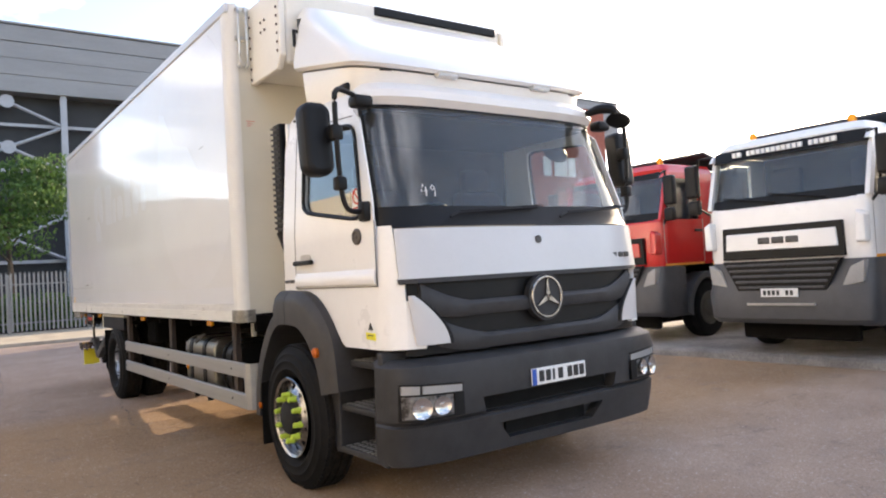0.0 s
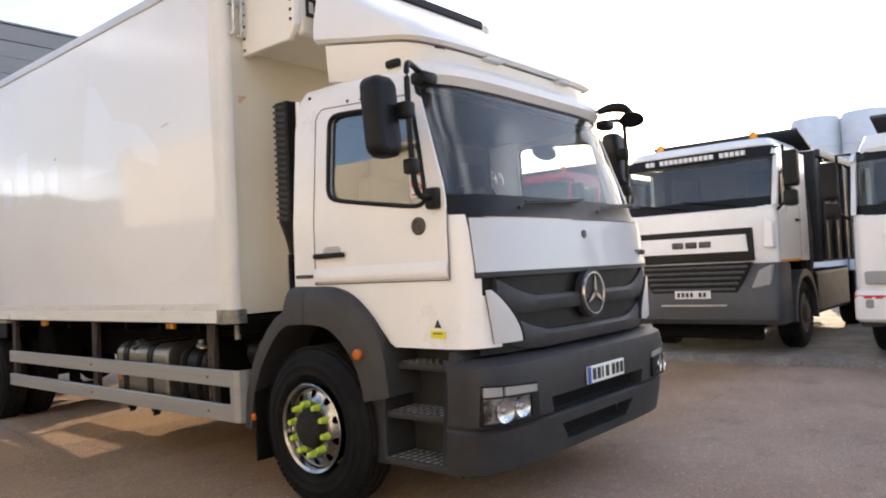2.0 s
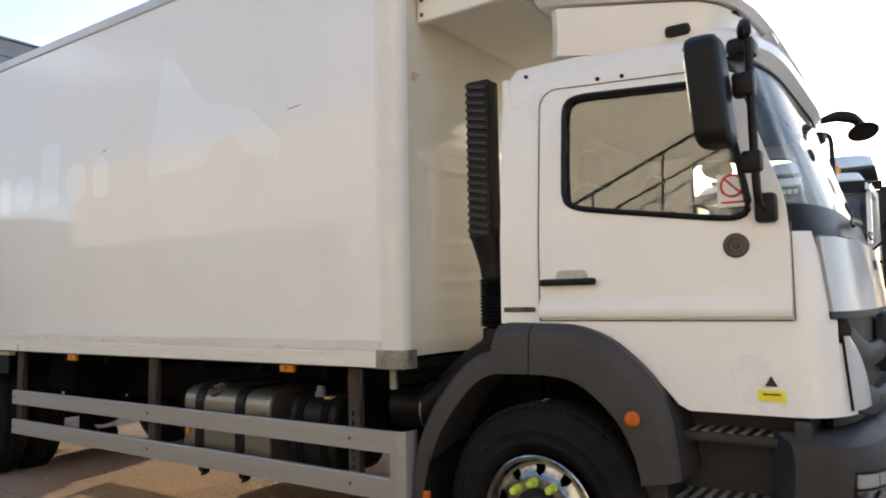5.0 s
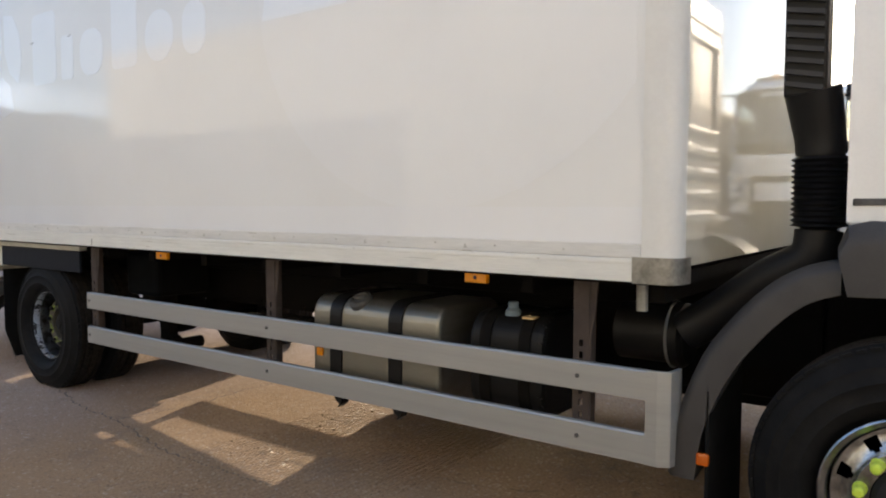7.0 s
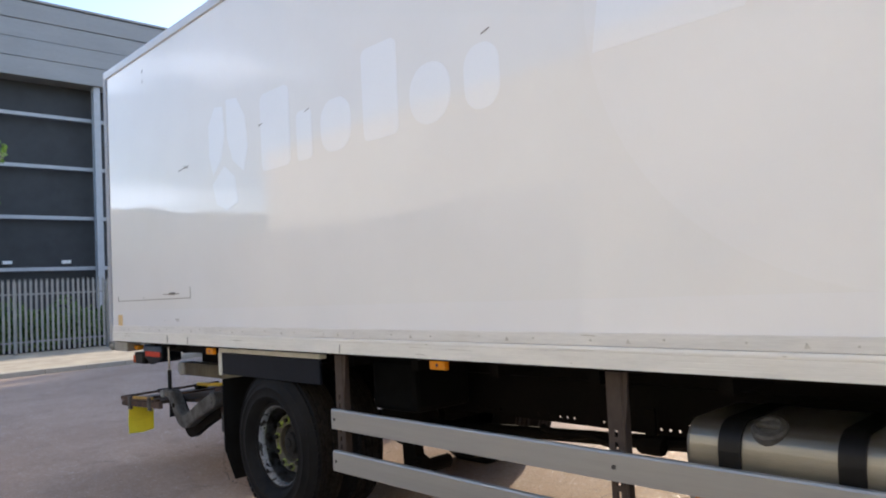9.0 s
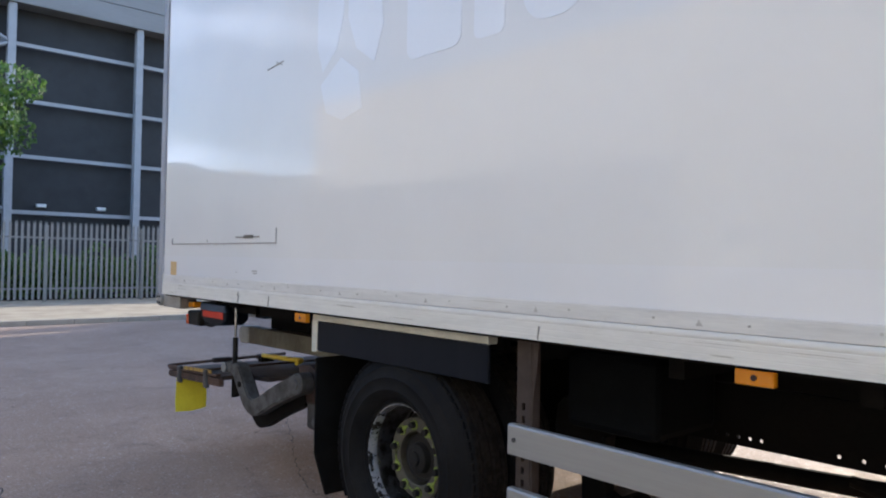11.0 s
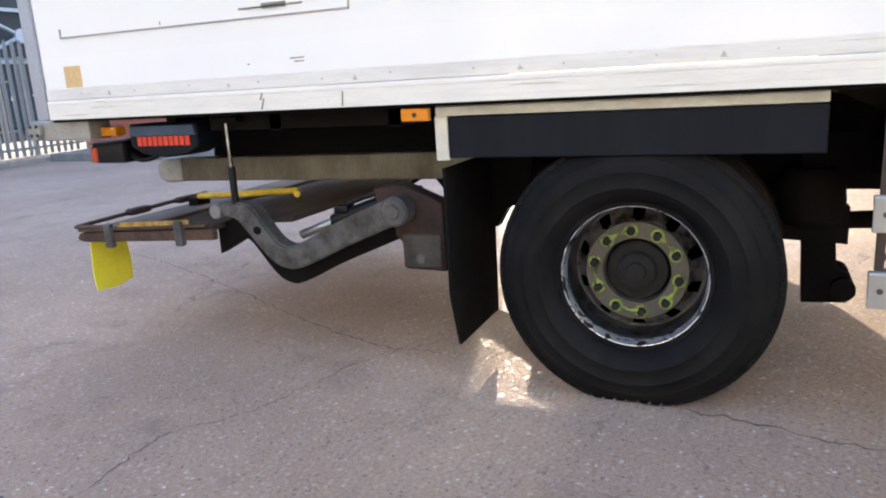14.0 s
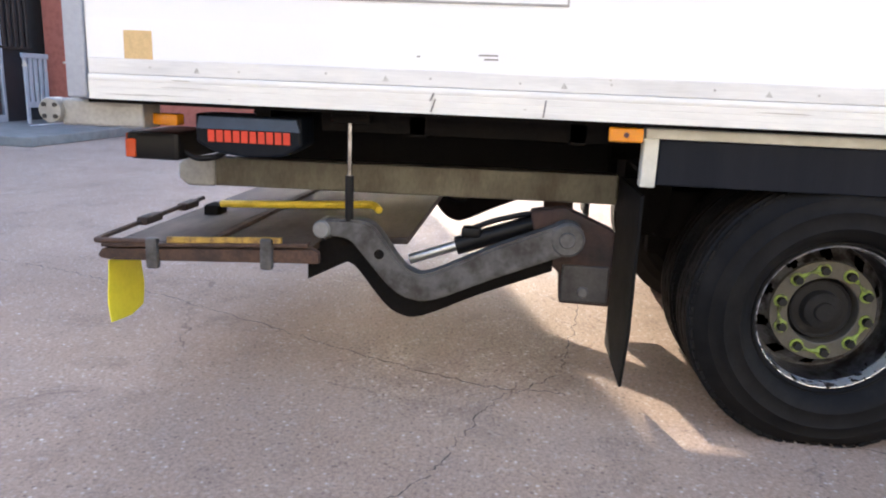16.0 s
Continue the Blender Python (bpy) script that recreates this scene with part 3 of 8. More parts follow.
# red-brick office at the yard's corner
BRICK = surf("red_brick_face", (0.36, 0.115, 0.075), 0.85, 0, 0.12, 9, 0.4, 70)
MORTAR = surf("pale_mortar", (0.36, 0.31, 0.27), 0.9, 0, 0.1, 9, 0.3, 70)
DARKDOOR = surf("dark_entrance_paint", (0.03, 0.032, 0.036), 0.4, 0, 0.08, 4, 0.03, 60)
SIGNBLUE = surf("blue_sign_face", (0.05, 0.18, 0.55), 0.4, 0, 0.04, 5, 0.0)
OFX = 13.2
bm = B()
box(bm, OFX, OFX + 12, 23.2, 26.2, 0.0, 7.0)
wall_office = solid("wall_office", bm, MORTAR, "red-brick office wall in pale mortar", "wall", kind="structure")
bm = B()
box(bm, 15.2, 20.47, 17.21, 22.74, 0.0, 7.0)
solid("wall_office_wing", bm, BRICK, "red-brick wing of the office", "wall", kind="structure")
bm = B()
box(bm, 15.1, 20.49, 17.19, 22.48, 7.0, 7.15, 0.03)
solid("roof_wing", bm, CLAD, "flat grey roof of the office wing", "roof", kind="structure")
bm = B()
box(bm, OFX - 0.3, OFX + 12.3, 22.5, 26.5, 7.0, 7.2, 0.03)
solid("roof_office", bm, CLAD, "flat grey roof of the brick office", "roof", kind="structure")
bm = B()
box(bm, 11.25, OFX + 6, 20.4, 25.1, 0.0, 0.17, 0.02)
solid("office_step", bm, surf("dull_grey_step_concrete", (0.22, 0.22, 0.205), 0.85, 0, 0.14, 4, 0.25, 60), "raised grey concrete step before the brick office", "step", kind="structure")
bm = B()
box(bm, OFX + 0.01, OFX + 4.4, 23.10, 23.19, 0.17, 4.2, 0.01, 1)
solid("entrance_surround", bm, DARKDOOR, "dark recessed entrance surround of the office", "door", kind="structure")
for x0, w in ((17.30, 0.34), (17.82, 0.56), (18.46, 0.34)):
    wi = thing("office_window", (x0, 17.17, 4.55), "white-framed upper window in the brick office", "window", "office windows")
    bm = B()
    for a, b2, c, d in ((0, 0.07, 4.55, 5.2), (w - 0.07, w, 4.55, 5.2), (0.07, w - 0.07, 5.13, 5.2), (0.07, w - 0.07, 4.55, 4.62)):
        box(bm, x0 + a, x0 + b2, 17.15, 17.205, c, d, 0.006, 1)
    part("frame", bm, WHITEINK, wi)
    bm = B()
    box(bm, x0 + 0.07, x0 + w - 0.07, 17.18, 17.19, 4.62, 5.13)
    part("pane", bm, WHITEINK, wi, "pane with a drawn white blind")
sg = thing("sign_board", (OFX - 0.03, 25.4, 2.3), "blue wall sign with white lettering on the brick office", "sign")
bm = B()
box(bm, OFX - 0.05, OFX - 0.012, 24.75, 26.12, 2.35, 3.15, 0.008, 1)
part("board", bm, SIGNBLUE, sg)
for k, (z, w) in enumerate(((2.95, 1.0), (2.72, 1.15), (2.5, 0.8))):
    bm = B()
    for j in range(int(w / 0.17)):
        box(bm, OFX - 0.058, OFX - 0.05, 24.90 + 0.19 * j, 25.03 + 0.19 * j, z - 0.06, z + 0.06)
    part("lettering", bm, WHITEINK, sg, "row of white bars of lettering")
dr = thing("entrance_door", (OFX + 0.55, 23.05, 0.17), "grey-framed glazed entrance door of the office", "door")
bm = B()
for z0, z1, x0, x1 in ((0.17, 2.3, 0.4, 0.48), (0.17, 2.3, 1.3, 1.38), (2.2, 2.3, 0.48, 1.3), (0.17, 0.32, 0.48, 1.3)):
    box(bm, OFX + x0 - 0.35, OFX + x1 - 0.35, 23.02, 23.095, z0, z1, 0.006, 1)
part("frame", bm, STEELP, dr)
bm = B()
box(bm, OFX + 0.13, OFX + 0.95, 23.05, 23.06, 0.32, 2.2)
part("pane", bm, GLASS, dr)
for xx in (13.95,):
    rl = thing("guard_rail", (xx, 22.4, 0.17), "grey slatted steel guard by the office entrance", "guard rail")
    for k in range(5):
        bm = B()
        box(bm, xx + 0.16 * k, xx + 0.09 + 0.16 * k, 22.36, 22.40, 0.17 if k in (0, 4) else 0.5, 1.55, 0.005, 1)
        part("slat", bm, STEELP, rl)
    bm = B()
    box(bm, xx - 0.04, xx + 0.78, 22.35, 22.41, 1.50, 1.60, 0.01, 1)
    part("top_rail", bm, STEELP, rl)
    bm = B()
    box(bm, xx - 0.02, xx + 0.76, 22.345, 22.358, 0.50, 0.62, 0.004, 1)
    part("kick_plate", bm, STEELP, rl)
gw = thing("window_grille", (14.4, 23.06, 1.7), "dark slatted grille over the entrance window", "grille")
for k in range(7):
    bm = B()
    box(bm, 13.9 + 0.19 * k, 13.98 + 0.19 * k, 23.03, 23.07, 1.7, 2.9, 0.005, 1)
    part("slat", bm, BROWNPOST, gw)
for z in (1.68, 2.9):
    bm = B()
    box(bm, 13.85, 15.2, 23.02, 23.096, z, z + 0.06, 0.005, 1)
    part("frame_bar", bm, BROWNPOST, gw)
bm = B()
box(bm, 13.5, 15.0, 22.0, 22.04, 0.172, 0.185, 0.003, 1)
solid("step_nosing", bm, WHITEINK, "pale worn nosing strip on the office step", "trim", kind="structure")
fence_run(9.0, 25.72, 13.12, 26.12, "tall weathered palisade gate beside the brick office", 0.2, 1.12)

# steel column with a yellow guard, and a black bin
gp = thing("gate_column", (8.23, 25.7, 0.1), "tall grey steel gate column with a yellow painted band", "post")
bm = B()
box(bm, 8.16, 8.30, 25.60, 25.78, 0.1, 5.6, 0.02)
part("column", bm, STEELP, gp)
bm = B()
box(bm, 8.15, 8.31, 25.59, 25.79, 1.05, 2.1, 0.02)
part("band", bm, surf("dirty_ochre_paint", (0.50, 0.36, 0.04), 0.6, 0, 0.2, 4, 0.1, 70, col2=(0.20, 0.16, 0.08)), gp, "scuffed yellow painted band")
bm = B()
tube(bm, smooth_path([(8.31, 25.58, 3.0), (8.38, 25.5, 2.75), (8.34, 25.5, 2.4), (8.36, 25.58, 2.2)]), 0.025, 6)
part("cable", bm, BLACKP, gp)
wb = thing("wheelie_bin", (9.15, 24.6, 0.0), "black plastic bin beside the gate column", "bin")
bm = B()
prism(bm, rounded(8.88, 9.42, 24.35, 24.9, 0.08), "z", 0.0, 1.12, 0.01)
part("body", bm, BLACKP, wb)
bm = B()
prism(bm, rounded(8.85, 9.45, 24.3, 24.95, 0.1), "z", 1.12, 1.2, 0.02)
part("lid", bm, PLASTIC, wb)

# the yard's other side: rendered building, clad shed and trees
RENDER = surf("cream_render", (0.46, 0.44, 0.38), 0.85, 0, 0.06, 1.2, 0.2, 50)
ROOFD = surf("dark_roof_band", (0.07, 0.07, 0.08), 0.6, 0, 0.1, 2, 0.1, 30)
BLUEDOOR = surf("blue_door_paint", (0.03, 0.12, 0.36), 0.5, 0, 0.06, 3, 0.05, 60)
WX = -7.0
bm = B()
box(bm, WX - 8, WX, -14, 9.4, 0, 8.4)
box(bm, WX - 8, WX, 9.4, 14.3, 0, 6.2)
box(bm, WX - 9, WX - 1.2, 14.3, 29.0, 0, 6.6)
solid("wall_depot", bm, RENDER, "sunlit cream rendered depot wall", "wall", kind="structure")
bm = B()
box(bm, WX - 8, WX + 0.12, 9.62, 14.28, 6.2, 6.4, 0.02)
box(bm, WX - 8.2, WX + 0.1, -14.2, 9.6, 8.4, 8.7, 0.02)
solid("roof_depot", bm, ROOFD, "dark roof band of the rendered depot", "roof", kind="structure")
bm = B()
box(bm, WX + 0.005, WX + 0.05, 4.7, 5.9, 4.95, 7.03, 0.01, 1)
solid("depot_door", bm, BLUEDOOR, "blue painted upper door at the head of the stair", "door", kind="structure")
bm = B()
box(bm, WX + 0.13, WX + 0.25, 9.62, 14.28, 6.2, 6.32, 0.02)
solid("gutter", bm, RENDER, "cream plastic gutter along the depot eaves", "gutter", kind="structure")
st = thing("outside_stair", (WX + 0.5, 7, 0), "dark steel outside stair with tubular handrails", "stair")
bm = B()
box(bm, WX + 0.01, WX + 0.9, 4.4, 6.0, 4.85, 4.95, 0.01, 1)
part("landing", bm, BLACKP, st)
for k in range(24):
    bm = B()
    box(bm, WX + 0.03, WX + 0.88, 6.0 + 0.42 * k, 6.26 + 0.42 * k, 4.735 - 0.19 * k, 4.76 - 0.19 * k)
    part("tread", bm, GALV, st)
for xx in (WX + 0.85,):
    bm = B()
    tube(bm, [(xx, 4.5, 6.1), (xx, 6.0, 6.1), (xx, 15.6, 1.5)], 0.03, 8)
    tube(bm, [(xx, 4.5, 5.55), (xx, 6.0, 5.55), (xx, 15.6, 0.95)], 0.025, 8)
    for k in range(8):
        yy = 4.5 + 1.3 * k
        top = 6.1 if yy < 6 else 6.1 - (yy - 6) * 4.6 / 9.6
        tube(bm, [(xx, yy, max(0.0, top - 1.25)), (xx, yy, top)], 0.025, 8)
    part("handrail", bm, BLACKP, st)
for yy in (4.5, 5.9):
    bm = B()
    box(bm, WX + 0.80, WX + 0.88, yy - 0.04, yy + 0.04, 0.0, 4.85)
    part("stair_post", bm, BLACKP, st)
SHEETM = surf("ribbed_grey_sheeting", (0.20, 0.19, 0.17), 0.6, 0.2, 0.12, 2, 0.05, 30)
bm = B()
pts, ys = [], 15.8
while ys < 46:
    pts += [(WX - 1.0, ys), (WX - 1.0, ys + 0.12), (WX - 0.94, ys + 0.15), (WX - 0.94, ys + 0.27)]
    ys += 0.30
pts += [(WX - 6, ys), (WX - 6, 15.8)]
prism(bm, pts, "z", 0, 3.7)
solid("wall_sheeting", bm, SHEETM, "grey ribbed sheet boundary wall", "wall", kind="structure", smooth=0)


# ---- the box truck ----
CX = 3.79
BX0, BX1, BY0, BY1, BZ0, BZ1 = 2.42, 5.10, 5.67, 13.915, 1.22, 3.93
truck = thing("box_truck", (CX, 8.6, 0.0), "white refrigerated box truck with dark grey bumper, parked in the yard", "truck")

# box body
bm = B()
box(bm, BX0, BX1, BY0 + 0.12, BY1 - 0.05, BZ0 + 0.13, BZ1, 0.012)
body = part("box_body", bm, BOXW, truck, "glossy white insulated box body")
bm = B()
box(bm, BX0 + 0.078, BX1 - 0.06, BY0 - 0.002, BY0 + 0.118, BZ0 + 0.06, BZ1 - 0.005, 0.004)
part("front_bulkhead", bm, BOXF, body, "cream glossy front bulkhead of the box")
for x0, x1 in ((BX0 - 0.012, BX0 + 0.02), (BX1 - 0.02, BX1 + 0.012)):
    bm = B()
    gr = [(x0, BZ0)] + [q for z in (0.022, 0.045, 0.068) for q in ((x0, BZ0 + z - 0.002), (x0 + 0.0012, BZ0 + z), (x0, BZ0 + z + 0.002))] + [(x0, BZ0 + 0.085)]
    if x0 > CX:
        gr = [(x0, BZ0), (x0, BZ0 + 0.085)]
    prism(bm, gr + [(x0 + 0.004, BZ0 + 0.093), (x1, BZ0 + 0.093), (x1, BZ0)], "y", BY0 + 0.137, BY1 - 0.06)
    rail = part("sill_rail", bm, SILL, body, "scuffed white lower sill rail")
    bm = B()
    box(bm, x0 + 0.004, x1 + 0.004, BY0 + 0.137, BY1 - 0.06, BZ0 + 0.094, BZ0 + 0.152, 0.003, 1)
    part("sill_strip", bm, STRIP, rail, "greyish upper sill strip")
# thin strip, a little paler and bluer than the box side
bm = B()
box(bm, BX0 - 0.0018, BX0 + 0.01, BY0 + 0.137, BY1 - 0.06, BZ0 + 0.153, 1.518)
part("kick_strip", bm, KICK, body, "slightly paler white strip along the foot of the box side")
RIVETM = surf("dulled_rivet_head", (0.52, 0.51, 0.47), 0.6, 0.1, 0.2, 40, 0)
rs = random.Random(23)
bm = B()
for i in range(24):
    yy = BY0 + 0.45 + 0.34 * i + rs.uniform(-0.03, 0.03)
    lathe(bm, [(0.0045, -0.004), (0.0045, 0.002), (0.0, 0.003)], (BX0 - 0.008, yy, BZ0 + 0.120 + 0.004 * (i % 3)), "x", 8)
    if i % 2:
        prism(bm, [(yy + 0.150, BZ0 + 0.108), (yy + 0.174, BZ0 + 0.108), (yy + 0.164, BZ0 + 0.130)], "x", BX0 - 0.0085, BX0 - 0.006)
tagged(part("rivet", bm, RIVETM, body, "small dull sill rivets and stamped arrows"), kind="stuff")
bm = B()
for i in range(26):
    yy, zz = BY0 + 0.3 + rs.random() * 7.7, BZ0 + rs.choice((0.02, 0.05, 0.075, 0.10, 0.14)) + rs.uniform(-0.008, 0.008)
    ln, hh = rs.choice((0.012, 0.02, 0.09, 0.22)), rs.uniform(0.0015, 0.005)
    xf = BX0 - (0.0125 if zz < BZ0 + 0.088 else 0.0085)
    prism(bm, [(yy, zz), (yy + ln, zz + hh * 0.4), (yy + ln * 0.7, zz + hh), (yy + ln * 0.2, zz + hh * 0.8)], "x", xf, xf + 0.003)
tagged(part("sill_scuff", bm, surf("brownish_scuff", (0.46, 0.43, 0.36), 0.7, 0, 0.2, 60, 0), body, "brownish scratches and scuffs along the sill"), kind="stuff")
bm = B()
box(bm, BX0 - 0.003, BX0 + 0.05, BY0 + 0.11, BY0 + 0.113, BZ0 + 0.26, BZ1 - 0.08)
part("panel_seam", bm, SEAMM, body)
bm = B()
R_POST = 0.08
prism(bm, [(BX0 - 0.010, BY0 + 0.135)] + [(BX0 - 0.010 + R_POST * (1 - math.cos(radians(9 * k))), BY0 - 0.012 + R_POST * (1 - math.sin(radians(9 * k)))) for k in range(11)] + [(BX0 + 0.076, BY0 - 0.012), (BX0 + 0.077, BY0 + 0.03), (BX0 + 0.02, BY0 + 0.135)], "z", BZ0 + 0.09, BZ1 + 0.01)
part("corner_post", bm, surf("white_corner_trim", (0.74, 0.735, 0.70), 0.45, 0, 0.03, 3, 0.03, 50, spec=0.3), body, "white rounded front corner post")
bm = B()
prism(bm, [(BX0 - 0.018, BY0 + 0.17)] + [(BX0 - 0.018 + 0.088 * (1 - math.cos(radians(9 * k))), BY0 - 0.020 + 0.088 * (1 - math.sin(radians(9 * k)))) for k in range(11)] + [(BX0 + 0.12, BY0 - 0.02), (BX0 + 0.12, BY0 + 0.02), (BX0 + 0.02, BY0 + 0.17)], "z", BZ0 - 0.005, BZ0 + 0.10)
part("corner_bracket", bm, surf("dull_pitted_aluminium", (0.30, 0.29, 0.26), 0.45, 0.6, 0.2, 14, 0.2, 60, col2=(0.13, 0.12, 0.10)), body, "bare aluminium corner bracket")
for x in (BX0, BX1):
    bm = B()
    box(bm, x - 0.014, x + 0.014, BY0, BY1, BZ1 - 0.07, BZ1 + 0.012, 0.01)
    part("cant_rail", bm, SILVERP, body, "silver-white top edge rail")
bm = B()
tube(bm, smooth_path([(2.56, BY0 - 0.02, 3.88), (2.56, BY0 - 0.07, 3.86), (2.56, BY0 - 0.07, 3.42), (2.56, BY0 - 0.02, 3.40)], 5), 0.012, 8)
tube(bm, smooth_path([(2.49, BY0 - 0.02, 3.88), (2.49, BY0 - 0.07, 3.86), (2.49, BY0 - 0.07, 3.42), (2.49, BY0 - 0.02, 3.40)], 5), 0.012, 8)
box(bm, 2.47, 2.58, BY0 - 0.03, BY0, 3.62, 3.66, 0.005, 1)
part("grab_loop", bm, ALU, body, "metal strap loop by the top front corner")
REARF = surf("grey_blue_rear_frame", (0.34, 0.36, 0.40), 0.5, 0.2, 0.08, 4, 0.05, 60)
bm = B()
for x0, x1 in ((BX0 - 0.012, BX0 + 0.09), (BX1 - 0.09, BX1 + 0.012)):
    box(bm, x0, x1, BY1 - 0.05, BY1 + 0.03, BZ0, BZ1 + 0.015, 0.008)
box(bm, BX0 + 0.09, BX1 - 0.09, BY1 - 0.05, BY1 + 0.03, BZ1 - 0.1, BZ1 + 0.01, 0.008)
part("rear_frame", bm, REARF, body, "grey steel rear door frame")
bm = B()
box(bm, BX0 + 0.1, BX1 - 0.1, BY1 - 0.04, BY1 - 0.01, BZ0, BZ1 - 0.1)
part("rear_shutter", bm, ALU, body)
bm = B()
box(bm, BX0 + 0.10, BX0 + 0.18, BY1 + 0.03, BY1 + 0.10, 1.24, 2.3, 0.01)
rb2 = part("door_post", bm, GALVD, body, "grey steel rear door post")
bm = B()
prism(bm, rounded(BY1 + 0.045, BY1 + 0.085, 1.72, 1.92, 0.018), "x", BX0 + 0.094, BX0 + 0.11)
part("pale_seal", bm, WHITEINK, rb2, "pale rubber seal")
bm = B()
box(bm, BX0 + 0.085, BX0 + 0.13, BY1 + 0.035, BY1 + 0.095, 1.27, 1.42, 0.008)
part("red_marker", bm, REDL, rb2, "red rear marker")
# hatch outline, its hinge marks, tape and scuffs
bm = B()
for y0, y1, z0, z1 in ((12.08, 13.70, 1.604, 1.612), (12.08, 12.086, 1.612, 1.70), (13.69, 13.70, 1.612, 1.65), (13.06, 13.064, 1.62, 1.635)):
    box(bm, BX0 - 0.004, BX0 + 0.01, y0, y1, z0, z1)
part("hatch_outline", bm, SEAMM, body, "thin dark outline of a lower hatch")
bm = B()
box(bm, BX0 - 0.006, BX0 + 0.01, 12.30, 12.62, 1.645, 1.652)
box(bm, BX0 - 0.006, BX0 + 0.01, 12.38, 12.50, 1.640, 1.662)
part("latch_mark", bm, SCUFF, body)
bm = B()
box(bm, BX0 - 0.004, BX0 + 0.01, 13.60, 13.71, 1.36, 1.475)
part("tape_patch", bm, TAPE, body, "ochre square of tape")
rs = random.Random(11)
for y, z, ln, sl in ((12.14, 2.69, 0.20, 0.1), (12.09, 2.695, 0.08, -0.4), (10.86, 2.81, 0.05, 0.1), (10.27, 2.79, 0.05, 0.2), (8.68, 2.85, 0.06, 0.3), (6.51, 2.84, 0.12, 0.1), (12.14, 1.255, 0.06, 9), (12.54, 1.25, 0.05, 3), (12.545, 1.28, 0.03, 2), (10.0, 1.25, 0.05, 7), (12.35, 1.432, 0.07, 0.02), (12.34, 1.418, 0.05, 0.02), (12.6, 1.42, 0.012, 0.1), (12.95, 3.72, 0.03, 1), (12.95, 3.62, 0.03, 1)):
    bm = B()
    m = Matrix.Translation((BX0 - 0.001, y, z)) @ Matrix.Rotation(math.atan(sl) * -1, 4, "X")
    box(bm, -0.0145 if z < 1.3 else -0.002, 0.004, -ln / 2, ln / 2, -0.0028, 0.0028, 0, m=m)
    part("scuff", bm, SCUFF, body, "short dark scuff")
bm = B()
for k in range(3):
    box(bm, BX0 + 0.13, BX0 + 0.20 - 0.02 * k, BY0 - 0.006, BY0, 2.93 - 0.02 * k, 2.934 - 0.02 * k)
part("notice", bm, REDINK, body, "small red notice strips")

# unfaded patches where lettering was taken off: a leaf shape and six rounded strokes
def blob(name, pts, th=0.0016):
    bm = B()
    prism(bm, pts, "x", BX0 - th, BX0 + 0.01)
    return part(name, bm, GHOST, body, "brighter patch of removed livery")


blob("livery_patch", [(11.66, 2.95), (11.55, 3.08), (11.42, 3.06), (11.40, 2.85), (11.46, 2.66), (11.60, 2.55), (11.66, 2.7)])
blob("livery_patch", [(11.36, 3.10), (11.20, 3.08), (11.08, 2.92), (11.05, 2.70), (11.12, 2.52), (11.28, 2.62), (11.36, 2.80)])
blob("livery_patch", [(11.62, 2.48), (11.42, 2.60), (11.26, 2.50), (11.22, 2.30), (11.40, 2.26), (11.56, 2.32)])


bm = B()
prism(bm, [(max(5.84, 6.85 + 1.25 * math.cos(radians(6 * k))), min(3.84, 2.75 + 1.25 * math.sin(radians(6 * k)))) for k in range(60)], "x", BX0 - 0.001, BX0 + 0.01)
part("livery_shadow", bm, FAINT, body, "faint round shadow of removed livery")
blob("livery_patch", [(7.88, 3.43), (8.00, 2.95), (8.07, 2.57), (7.41, 2.57), (7.3, 2.72), (7.1, 2.75), (7.0, 2.62), (6.65, 2.52), (6.62, 2.64), (6.95, 2.92), (7.4, 3.02), (7.74, 3.40)], 0.0022)
# plain rounded bars where six letters stood
for y0, y1, z1, rr in ((10.86, 10.48, 3.02, 0.06), (10.40, 10.22, 2.80, 0.04), (10.12, 9.80, 2.80, 0.13), (9.68, 9.36, 3.02, 0.05), (9.26, 8.94, 2.80, 0.15), (8.84, 8.60, 2.80, 0.11)):
    blob("livery_patch", rounded(y1, y0, 2.47, z1, rr, 8))

# refrigeration unit
bm = B()
box(bm, 2.66, 4.92, 5.04, 5.68, 3.28, 3.90, 0.03, 3)
fridge = part("fridge_unit", bm, CREAM, truck, "cream refrigeration unit on the box front")
for x0, x1 in ((2.60, 2.655), (4.925, 4.98)):
    bm = B()
    prism(bm, [(5.66, 3.24), (5.10, 3.24), (5.02, 3.34), (5.02, 3.84), (5.08, 3.90), (5.66, 3.90)], "x", x0, x1, 0.012)
    part("side_cover", bm, CREAM, fridge, "cream riveted side cover")
for i in range(7):
    for y, z in ((5.62, 3.28 + 0.09 * i), (5.06, 3.38 + 0.07 * i)):
        bm = B()
        lathe(bm, [(0.012, -0.006), (0.012, 0.0), (0.0, 0.002)], (2.598, y, z), "x", 8)
        part("bolt", bm, RUST, fridge, "rust-stained bolt")
for dy, dz in ((0, 0), (0.08, 0), (0, 0.08), (0.08, 0.08)):
    bm = B()
    lathe(bm, [(0.012, -0.006), (0.012, 0.0), (0.0, 0.002)], (2.598, 5.3 + dy, 3.62 + dz), "x", 8)
    part("bolt", bm, RUST, fridge, "rust-stained bolt")
bm = B()
box(bm, 3.5, 4.86, 5.02, 5.06, 3.80, 3.88, 0.01, 1)
part("grille_slot", bm, BLACKP, fridge, "dark upper air slot")
bm = B()
box(bm, 2.72, 3.02, 5.030, 5.042, 3.42, 3.56, 0.004, 1)
